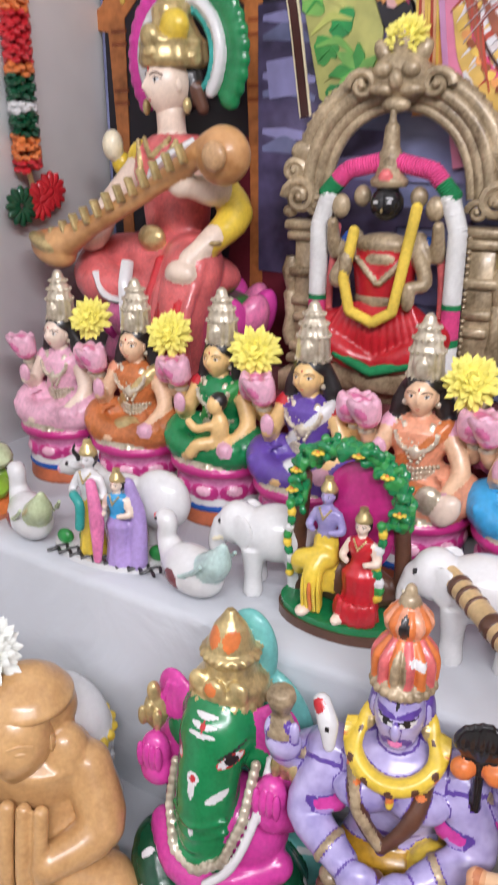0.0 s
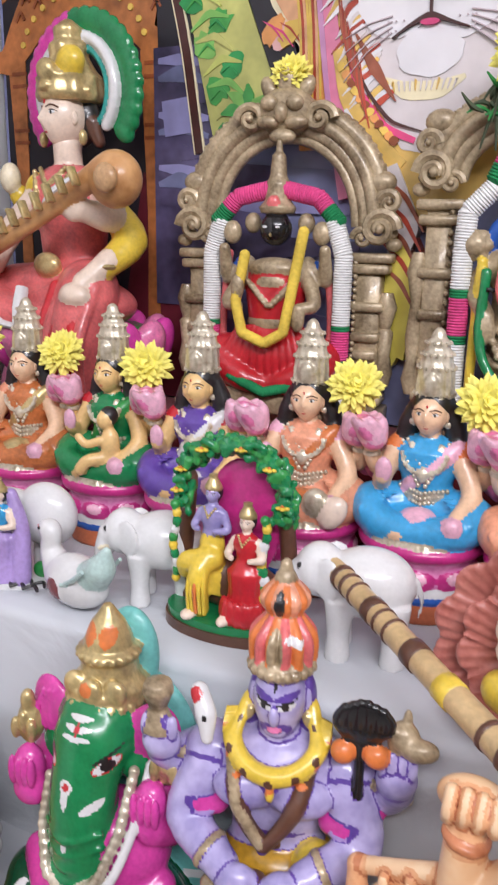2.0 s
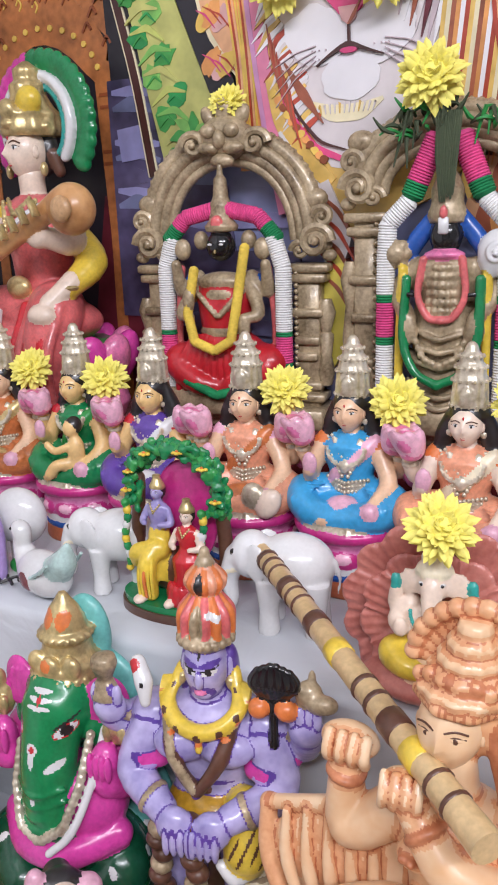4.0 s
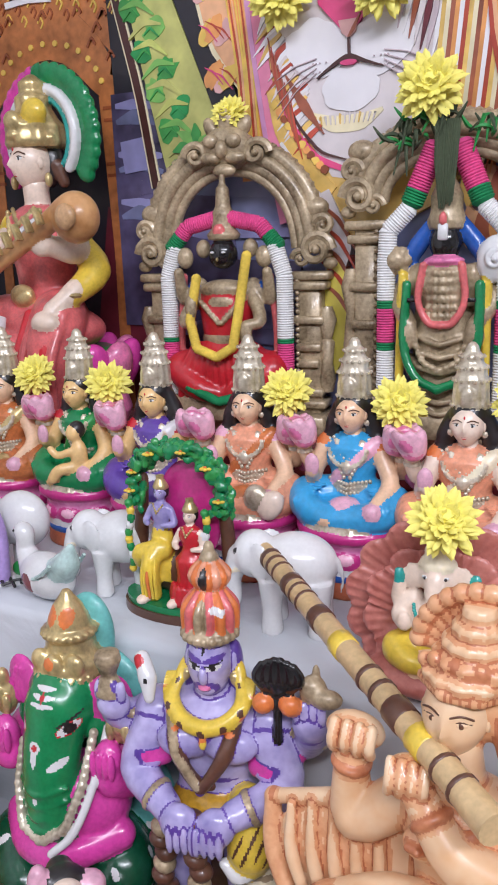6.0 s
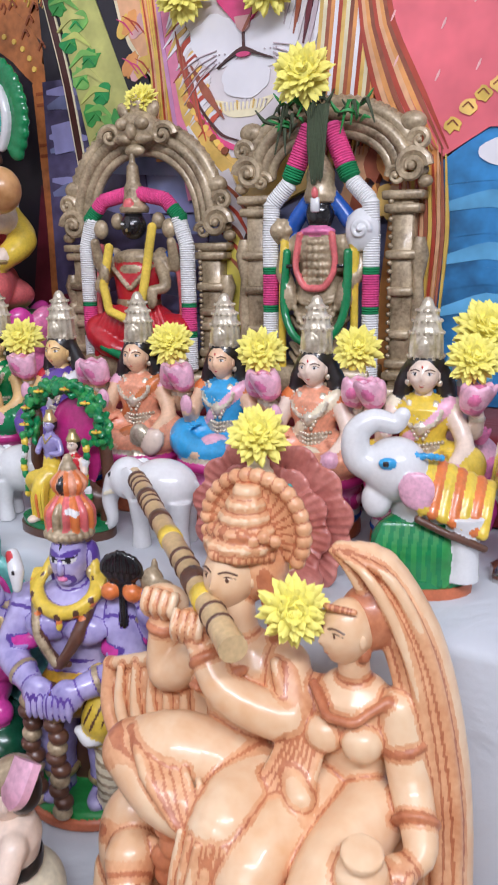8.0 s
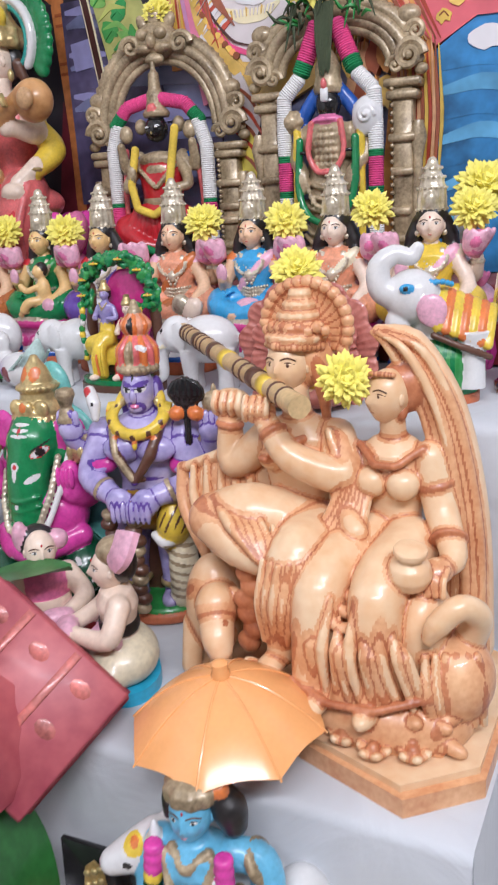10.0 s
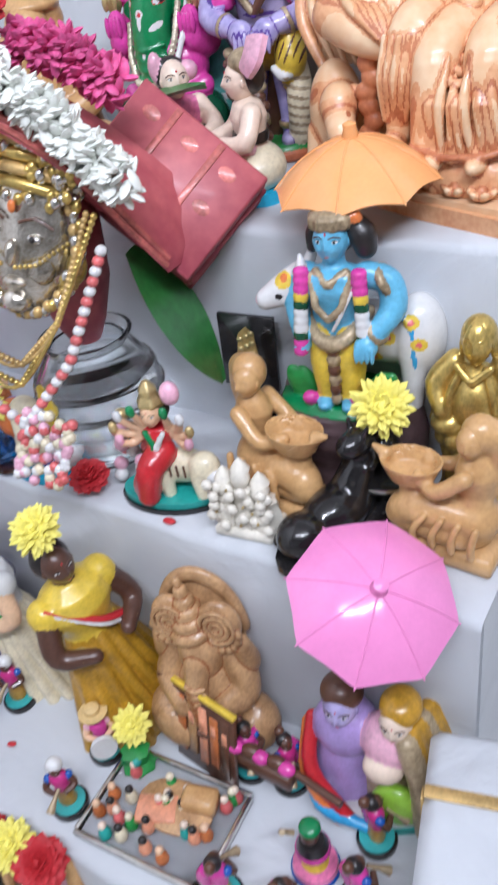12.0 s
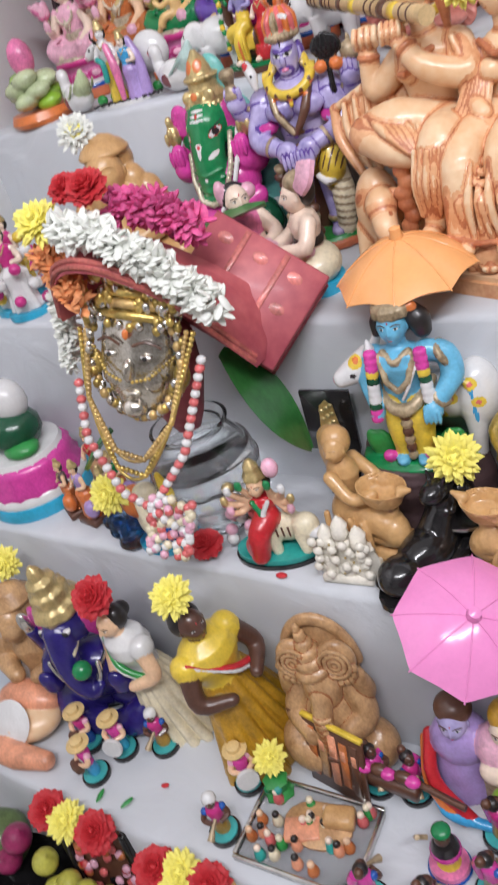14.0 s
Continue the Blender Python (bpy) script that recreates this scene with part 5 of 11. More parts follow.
def veena_goddess():
    s = Clay(0.0023)
    s.fat = 0.92
    rose = CORAL
    s.lathe(PINK, [(0.11, 0), (0.12, 0.02), (0.105, 0.06), (0.11, 0.08)], sy=0.62, seg=28)
    for k in range(14):
        a = 2 * math.pi * k / 14
        s.ball(HOTPINK if k % 2 else PINK, (0.112 * math.cos(a), 0.07 * math.sin(a), 0.075), (0.02, 0.026, 0.042), spin(0, 0, math.degrees(a)) @ spin(0, 22, 0), seg=9, rings=7)
    s.lathe(LEAFG, [(0.10, 0.088), (0.108, 0.094), (0.10, 0.1)], sy=0.6, seg=28, lobes=12, deep=0.05)
    # legs
    s.ball(rose, (0, -0.01, 0.125), (0.105, 0.06, 0.036), seg=20, rings=10)
    s.tube(rose, [(0.02, -0.01, 0.14), (-0.09, -0.03, 0.13), (-0.06, -0.07, 0.115), (0.02, -0.06, 0.108)], [0.04, 0.038, 0.03, 0.016], 12)
    s.tube(rose, [(0.03, -0.01, 0.14), (0.075, -0.055, 0.14), (0.07, -0.075, 0.08), (0.065, -0.075, 0.02)], [0.04, 0.036, 0.032, 0.034], 12)
    s.tube(WHITE, [(-0.01, -0.075, 0.145), (0.0, -0.09, 0.11), (0.012, -0.094, 0.02)], [0.008, 0.009, 0.012], 8, flat=0.6)
    s.tube(WHITE, [(-0.05, -0.088, 0.13), (-0.03, -0.092, 0.105), (0.0, -0.08, 0.1)], 0.008, 8, flat=0.6)
    for k in range(6):
        s.tube(CORAL if k % 2 else RED, [(0.04 + 0.012 * k, -0.07, 0.15), (0.04 + 0.012 * k, -0.098, 0.09), (0.035 + 0.013 * k, -0.095, 0.015)], 0.007, 7)
    # torso
    s.lathe(rose, [(0.052, 0.14), (0.043, 0.175), (0.046, 0.205), (0.056, 0.24), (0.052, 0.268), (0.03, 0.282)], (0, 0, 0), sy=0.72, seg=20)
    s.tube(WHITE, [(0.045, -0.015, 0.275), (0.014, -0.044, 0.25), (-0.006, -0.042, 0.22)], [0.012, 0.014, 0.010], 8, flat=0.5)
    s.beads(GOLD, [(-0.03, -0.03, 0.275), (-0.012, -0.046, 0.235), (0, -0.048, 0.222), (0.012, -0.046, 0.235), (0.03, -0.03, 0.275)], 0.004, 20)
    s.beads(GOLD, [(-0.02, -0.03, 0.278), (0, -0.042, 0.258), (0.02, -0.03, 0.278)], 0.0035, 12)
    s.ball(GOLD, (0.0, -0.044, 0.17), (0.022, 0.012, 0.016))
    s.beads(GOLD, [(-0.045, -0.012, 0.165), (0, -0.042, 0.155), (0.045, -0.012, 0.165)], 0.005, 14)
    for k in (-1, 1):
        s.ball(YELLOW if k < 0 else WHITE, (k * 0.056, 0.002, 0.255), (0.02, 0.021, 0.024))
    # arms: one along the neck, one on the gourd, one raised behind, one with a scroll
    s.tube(FAIR, [(-0.056, -0.005, 0.245), (-0.085, -0.03, 0.20), (-0.075, -0.065, 0.165), (-0.09, -0.08, 0.17)], [0.018, 0.017, 0.014, 0.012], 10)
    s.ball(FAIR, (-0.098, -0.084, 0.168), (0.02, 0.012, 0.012))
    s.tube(FAIR, [(0.056, -0.005, 0.25), (0.088, -0.03, 0.225), (0.082, -0.06, 0.23)], [0.018, 0.018, 0.014], 10)
    s.ball(FAIR, (0.074, -0.07, 0.235), (0.02, 0.013, 0.018))
    s.tube(YELLOW, [(0.058, 0.005, 0.235), (0.098, -0.01, 0.20), (0.095, -0.05, 0.17)], [0.018, 0.022, 0.015], 10)
    s.tube(FAIR, [(0.098, -0.045, 0.178), (0.088, -0.075, 0.155)], [0.014, 0.012], 9, 1)
    s.lathe(GOLD, [(0.014, -0.003), (0.016, 0), (0.014, 0.003)], (0.096, -0.05, 0.172), 10)
    s.ball(FAIR, (0.084, -0.085, 0.142), (0.022, 0.014, 0.014))
    s.tube(YELLOW, [(-0.056, 0.01, 0.25), (-0.085, 0.02, 0.225), (-0.092, 0.0, 0.25)], [0.017, 0.018, 0.014], 10)
    s.ball(CREAM, (-0.094, -0.012, 0.27), (0.014, 0.014, 0.02))
    # veena across the lap
    s.tube(VEENA, [(0.118, -0.074, 0.27), (0.05, -0.082, 0.232), (-0.04, -0.098, 0.185), (-0.09, -0.105, 0.162)], [0.015, 0.011, 0.012, 0.022], 14)
    s.ball(VEENA, (-0.105, -0.105, 0.155), (0.036, 0.024, 0.022), spin(0, 20, 0), seg=16)
    s.ball(GOLD, (-0.105, -0.116, 0.163), (0.028, 0.018, 0.010), spin(-10, 20, 0), seg=14)
    s.ball(VEENA, (0.132, -0.068, 0.262), (0.032, 0.028, 0.032), seg=16)
    s.ball(CLAY, (0.142, -0.094, 0.262), (0.016, 0.008, 0.016), seg=12)
    for i in range(12):
        u = i / 11
        s.box(GOLD, (0.10 - 0.19 * u, -0.096 - 0.018 * u, 0.264 - 0.092 * u), (0.004, 0.01, 0.02), spin(0, -26, 0))
    # head, crown, halo
    s.tube(FAIR, [(0, -0.004, 0.275), (0, -0.006, 0.305)], 0.018, 12, 1)
    first = len(s.v)
    face(s, (0, -0.008, 0.334), 0.032, FAIR)
    m = spin(0, 0, -18)
    s.v[first:] = [tuple(np.array((0, -0.008, 0.334)) + m @ (np.array(p) - (0, -0.008, 0.334))) for p in s.v[first:]]
    s.ball(HAIR, (0, 0.012, 0.336), (0.034, 0.022, 0.036))
    for k in (-1, 1):
        s.tube(BROWN, [(k * 0.026, 0.010, 0.33), (k * 0.032, 0.014, 0.31)], [0.010, 0.008], 8, 1)
        s.ball(GOLD, (k * 0.032, -0.012, 0.312), (0.005, 0.006, 0.010))
    s.lathe(GOLD, [(0.035, 0.352), (0.039, 0.358), (0.037, 0.372), (0.038, 0.378), (0.03, 0.386), (0.022, 0.40), (0.023, 0.412), (0.016, 0.418), (0.017, 0.43), (0.004, 0.44)], (0, 0.002, 0), 20, lobes=10, deep=0.04)
    s.beads(GOLD, [(-0.036, -0.006, 0.362), (0, -0.04, 0.366), (0.036, -0.006, 0.362)], 0.0055, 12)
    s.ball(GOLD, (0, -0.034, 0.382), (0.014, 0.01, 0.014))
    s.ball(YELLOW, (0.022, -0.018, 0.392), (0.02, 0.014, 0.018))
    for i in range(26):
        a = radians(-35 + 250 * i / 25)
        p = (0.078 * math.cos(a), 0.022, 0.365 + 0.078 * math.sin(a))
        s.ball(HOTPINK if math.cos(a) < -0.15 else GREEN, p, (0.017, 0.009, 0.013), spin(0, -math.degrees(a), 0), seg=8, rings=6)
    pts = [(0.06 * math.cos(a), 0.012, 0.365 + 0.06 * math.sin(a)) for a in np.radians(np.linspace(-40, 215, 24))]
    s.tube(WHITE, pts, 0.007, 8, 1)
    s.tube(TEAL, [(x * 0.82, y, 0.365 + (z - 0.365) * 0.82) for x, y, z in pts], 0.0045, 7, 1)
    return s.done("veena_goddess_statue", pose(-0.612, 0.785, 1.079, rz=-6), "painted clay goddess in coral saree playing a veena", "statue")


veena_goddess()


# ---- small figures along the front of the top step ----
def elephant(x, y, z, size, rz, label, trunk_up=False):
    s = Clay()
    k = size
    s.ball(WHITE, (0, 0, 0.6 * k), (0.36 * k, 0.27 * k, 0.28 * k), seg=20, rings=12)
    s.ball(WHITE, (-0.38 * k, 0, 0.66 * k), (0.20 * k, 0.19 * k, 0.22 * k), seg=16, rings=10)
    for a, b in ((-0.22, 0.14), (-0.2, -0.14), (0.2, 0.14), (0.22, -0.14)):
        s.lathe(WHITE, [(0.10 * k, 0), (0.095 * k, 0.06 * k), (0.085 * k, 0.2 * k), (0.12 * k, 0.5 * k)], (a * k, b * k, 0), 12)
    for q in (-1, 1):
        s.ball(WHITE, (-0.30 * k, q * 0.19 * k, 0.66 * k), (0.13 * k, 0.035 * k, 0.17 * k), spin(0, 0, q * 25))
        s.tube(CREAM, [(-0.5 * k, q * 0.09 * k, 0.55 * k), (-0.62 * k, q * 0.11 * k, 0.5 * k)], [0.025 * k, 0.008 * k], 7, 1)
        s.ball(HAIR, (-0.53 * k, q * 0.12 * k, 0.72 * k), 0.022 * k, seg=6, rings=5)
    if trunk_up:
        s.tube(WHITE, [(-0.52 * k, 0, 0.62 * k), (-0.66 * k, 0, 0.6 * k), (-0.72 * k, 0, 0.75 * k), (-0.62 * k, 0, 0.9 * k)], [0.11 * k, 0.08 * k, 0.06 * k, 0.045 * k], 10)
    else:
        s.tube(WHITE, [(-0.52 * k, 0, 0.62 * k), (-0.6 * k, 0, 0.42 * k), (-0.58 * k, 0, 0.2 * k), (-0.64 * k, 0, 0.12 * k)], [0.12 * k, 0.085 * k, 0.06 * k, 0.045 * k], 10)
    s.tube(WHITE, [(0.35 * k, 0, 0.65 * k), (0.40 * k, 0, 0.5 * k), (0.38 * k, 0.02 * k, 0.35 * k)], [0.03 * k, 0.018 * k, 0.012 * k], 6)
    return s.done("elephant_figurine", pose(x, y, z, rz=rz), label, "figurine", "white elephant figurines")


elephant(-0.318, 0.535, A, 0.092, 18, "small glossy white ceramic elephant figurine")
elephant(-0.135, 0.535, A, 0.098, 12, "small glossy white ceramic elephant beside a flute")


def bird(x, y, rz, tint, label):
    s = Clay()
    s.ball(WHITE, (0, 0, 0.024), (0.036, 0.021, 0.022), seg=16, rings=10)
    s.ball(tint, (0.022, 0, 0.034), (0.03, 0.013, 0.014), spin(0, -38, 0))
    s.tube(tint, [(0.02, 0, 0.03), (0.034, 0, 0.045), (0.042, 0, 0.062)], [0.014, 0.012, 0.004], 9)
    s.tube(WHITE, [(-0.026, 0, 0.028), (-0.036, 0, 0.042), (-0.034, 0, 0.056), (-0.04, 0, 0.06)], [0.013, 0.009, 0.0085, 0.006], 10)
    s.ball(WHITE, (-0.037, 0, 0.06), (0.0105, 0.009, 0.009))
    s.ball(CORAL, (-0.049, 0, 0.057), (0.006, 0.003, 0.0028), spin(0, 25, 0))
    for k in (-1, 1):
        s.ball(HAIR, (-0.040, k * 0.0085, 0.062), 0.0016, seg=6, rings=4)
        s.ball(MAROON, (-0.004, k * 0.0165, 0.022), (0.0115, 0.006, 0.0105))
        for j in range(4):
            s.tube(tint, [(0.006 + 0.006 * j, k * 0.0205, 0.028 + 0.003 * j), (0.014 + 0.007 * j, k * 0.019, 0.03 + 0.006 * j)], 0.0018, 5, 1)
    return s.done("bird_figurine", pose(x, y, A, rz=rz), label, "figurine", "glazed bird figurines")


MAROON = paint("maroon_spot", (0.22, 0.06, 0.07), 0.2)
PALEGREEN = paint("pale_green_glaze", (0.52, 0.60, 0.36), 0.2, vary=0.2)
PALEAQUA = paint("pale_aqua_glaze", (0.50, 0.66, 0.62), 0.2, vary=0.2)
bird(-0.575, 0.485, -25, PALEGREEN, "glazed white and green duck figurine with a maroon spot")
bird(-0.375, 0.487, -15, PALEAQUA, "glazed white and aqua swan figurine with a maroon spot")


def cow(s, c, k, mat, horn=BROWN, rz=0):
    """A standing cow, head towards -x."""
    t = spin(0, 0, rz)

    def at(x, y, z):
        return tuple(np.array(c) + t @ np.array((x * k, y * k, z * k)))

    s.ball(mat, at(0, 0, 0.58), (0.40 * k, 0.2 * k, 0.22 * k), t, seg=18, rings=10)
    s.tube(mat, [at(-0.28, 0, 0.62), at(-0.42, 0, 0.78), at(-0.52, 0, 0.84)], [0.16 * k, 0.12 * k, 0.1 * k], 10)
    s.ball(mat, at(-0.6, 0, 0.8), (0.2 * k, 0.1 * k, 0.11 * k), t @ spin(0, -22, 0), seg=12)
    s.ball(LPINK, at(-0.76, 0, 0.73), (0.05 * k, 0.07 * k, 0.06 * k), t)
    for q in (-1, 1):
        s.ball(mat, at(-0.46, q * 0.15, 0.86), (0.05 * k, 0.1 * k, 0.04 * k), t @ spin(q * 25, 0, 0))
        s.tube(horn, [at(-0.48, q * 0.07, 0.92), at(-0.5, q * 0.13, 1.02), at(-0.47, q * 0.12, 1.12)], [0.03 * k, 0.022 * k, 0.006 * k], 7)
        s.ball(HAIR, at(-0.63, q * 0.095, 0.84), 0.022 * k, seg=6, rings=4)
        for a in (-0.25, 0.26):
            s.lathe(mat, [(0.055 * k, 0), (0.05 * k, 0.06 * k), (0.05 * k, 0.3 * k), (0.09 * k, 0.52 * k)], at(a, q * 0.11, 0), 10)
    s.tube(mat, [at(0.38, 0, 0.66), at(0.46, 0, 0.5), at(0.43, 0, 0.28)], [0.03 * k, 0.022 * k, 0.035 * k], 7)


def standing(s, c, h, skin, robe, top, head_mat=None, arms=True, crownmat=GOLD, sx=1.0):
    """A small standing draped figure of height h."""
    x, y, z = c
    s.lathe(robe, [(0.13 * h * sx, 0), (0.125 * h * sx, 0.03 * h), (0.10 * h * sx, 0.25 * h), (0.11 * h * sx, 0.42 * h), (0.085 * h, 0.5 * h)], c, 16, sy=0.75, lobes=9, deep=0.05)
    s.lathe(top, [(0.085 * h, 0.47 * h), (0.08 * h, 0.54 * h), (0.105 * h, 0.66 * h), (0.09 * h, 0.72 * h), (0.035 * h, 0.75 * h)], c, 14, sy=0.75)
    s.tube(skin, [(x, y, z + 0.73 * h), (x, y, z + 0.79 * h)], 0.035 * h, 9, 1)
    face(s, (x, y, z + 0.83 * h), 0.068 * h, skin)
    s.ball(HAIR, (x, y + 0.03 * h, z + 0.835 * h), (0.07 * h, 0.055 * h, 0.075 * h))
    if crownmat:
        s.lathe(crownmat, [(0.07 * h, 0.87 * h), (0.075 * h, 0.89 * h), (0.05 * h, 0.94 * h), (0.03 * h, 0.98 * h), (0.005, h)], (x, y + 0.01 * h, z), 12)
    if arms:
        for k in (-1, 1):
            s.tube(skin, [(x + k * 0.10 * h, y, z + 0.68 * h), (x + k * 0.15 * h, y - 0.03 * h, z + 0.56 * h), (x + k * 0.08 * h, y - 0.11 * h, z + 0.56 * h)], [0.035 * h, 0.034 * h, 0.026 * h], 8)
    s.beads(GOLD, [(x - 0.05 * h, y - 0.05 * h, z + 0.73 * h), (x, y - 0.088 * h, z + 0.66 * h), (x + 0.05 * h, y - 0.05 * h, z + 0.73 * h)], 0.012 * h, 9)


s = Clay()
s.slab(WHITE, oval(0, 0, 0.066, 0.034, 28), 0, 0.006)
for i in range(9):
    s.tube(HAIR, [(-0.055 + 0.013 * i, -0.033, 0.0062), (-0.048 + 0.013 * i, -0.026, 0.0075), (-0.04 + 0.013 * i, -0.032, 0.0062)], 0.0017, 5, 3)
    s.tube(HAIR, [(-0.052 + 0.013 * i, -0.024, 0.0068), (-0.044 + 0.013 * i, -0.017, 0.0075), (-0.038 + 0.013 * i, -0.024, 0.0068)], 0.0015, 5, 3)
cow(s, (0.006, 0.012, 0.006), 0.092, WHITE, HAIR)
s.ball(WHITE, (0.045, 0.016, 0.058), (0.03, 0.02, 0.03), seg=14)
standing(s, (-0.012, -0.016, 0.006), 0.115, WHITE, YELLOW, WHITE)
standing(s, (0.022, -0.022, 0.006), 0.095, FAIR, LILAC, SKYBLUE, sx=1.2)
s.tube(PINK, [(0.0, -0.03, 0.085), (0.008, -0.036, 0.05), (0.006, -0.036, 0.012)], [0.005, 0.007, 0.004], 7)
s.tube(LILAC, [(0.030, -0.014, 0.085), (0.040, -0.016, 0.055), (0.040, -0.02, 0.010)], [0.005, 0.007, 0.009], 8)
s.tube(TEAL, [(-0.02, -0.03, 0.07), (-0.012, -0.033, 0.062), (-0.014, -0.033, 0.04)], 0.0045, 7)
for i in range(6):
    s.ball(LEAFG, (-0.05 + 0.02 * i, -0.01 + 0.008 * (i % 2), 0.012), (0.009, 0.006, 0.008))
s.done("couple_with_cow", pose(-0.483, 0.505, A, rz=8), "small painted clay couple standing with a white cow", "figurine")

# couple under a green bower
s = Clay()
s.slab(BROWN, oval(0, 0, 0.056, 0.033, 30), 0, 0.009)
s.slab(GREEN, oval(0, 0, 0.054, 0.031, 30), 0.009, 0.015)
for k, top in ((-1, 0.118), (1, 0.112)):
    s.tube(BROWN, [(k * 0.043, 0.012, 0.012), (k * 0.047, 0.012, 0.05), (k * 0.042, 0.012, top)], [0.009, 0.007, 0.006], 8)
pts = [(0.046 * math.cos(a), 0.008, 0.112 + 0.040 * math.sin(a)) for a in np.linspace(-0.35, math.pi + 0.35, 26)]
rng = random.Random(2)
for x, y, z in pts:
    for j in range(13):
        s.ball(GREEN if j % 3 else LEAFG, (x + rng.uniform(-0.007, 0.007), y + rng.uniform(-0.010, 0.006), z + rng.uniform(-0.007, 0.007)), (0.0034, 0.0026, 0.0042), spin(rng.uniform(-60, 60), rng.uniform(-60, 60), 0), seg=6, rings=5)
for i in (2, 7, 11, 16, 20, 23):
    x, y, z = pts[i]
    s.petals(YELLOW, (x, y - 0.011, z), 5, 0.0034, (0.0024, 0.0024, 0.0015), 0)
    s.ball(ORANGE, (x, y - 0.012, z + 0.001), 0.0018, seg=6, rings=4)
s.ball(MAGENTA, (0.006, 0.014, 0.09), (0.033, 0.006, 0.05))
s.ball(BROWN, (0, 0.008, 0.035), (0.045, 0.016, 0.022))
standing(s, (-0.014, -0.002, 0.03), 0.098, VIOLET, YELLOW, VIOLET)
s.tube(YELLOW, [(-0.014, -0.010, 0.062), (-0.017, -0.020, 0.048), (-0.016, -0.018, 0.02)], [0.0085, 0.0085, 0.007], 12)
s.tube(YELLOW, [(-0.01, -0.008, 0.060), (-0.030, -0.013, 0.056), (-0.034, -0.010, 0.046)], [0.009, 0.0085, 0.006], 12)
for j in range(5):
    s.tube(ORANGE if j == 2 else YELLOW, [(-0.022 + 0.003 * j, -0.022, 0.056), (-0.023 + 0.0035 * j, -0.0285 + 0.001 * abs(j - 2), 0.04), (-0.022 + 0.0035 * j, -0.0265, 0.02)], 0.0016, 6)
standing(s, (0.019, -0.008, 0.014), 0.098, FAIR, RED, RED, sx=1.4)
for k in range(7):
    a = -2.6 + 0.35 * k
    s.ball(RED, (0.019 + 0.017 * math.cos(a), -0.01 + 0.014 * math.sin(a), 0.024), (0.004, 0.004, 0.012), seg=7, rings=5)
for dx in (-0.045, 0.034):
    for j in range(10):
        s.ball((LEAFG, YELLOW, GREEN, WHITE)[j % 4], (dx + 0.002 * math.sin(j), -0.008, 0.10 - 0.007 * j), (0.004, 0.004, 0.004), seg=6, rings=4)
s.ball(FAIR, (-0.022, -0.027, 0.018), (0.006, 0.008, 0.004)), s.ball(FAIR, (0.008, -0.026, 0.018), (0.005, 0.007, 0.004))
s.done("bower_couple_figurine", pose(-0.247, 0.52, A, rz=2), "painted clay couple seated under a green leafy bower", "figurine")


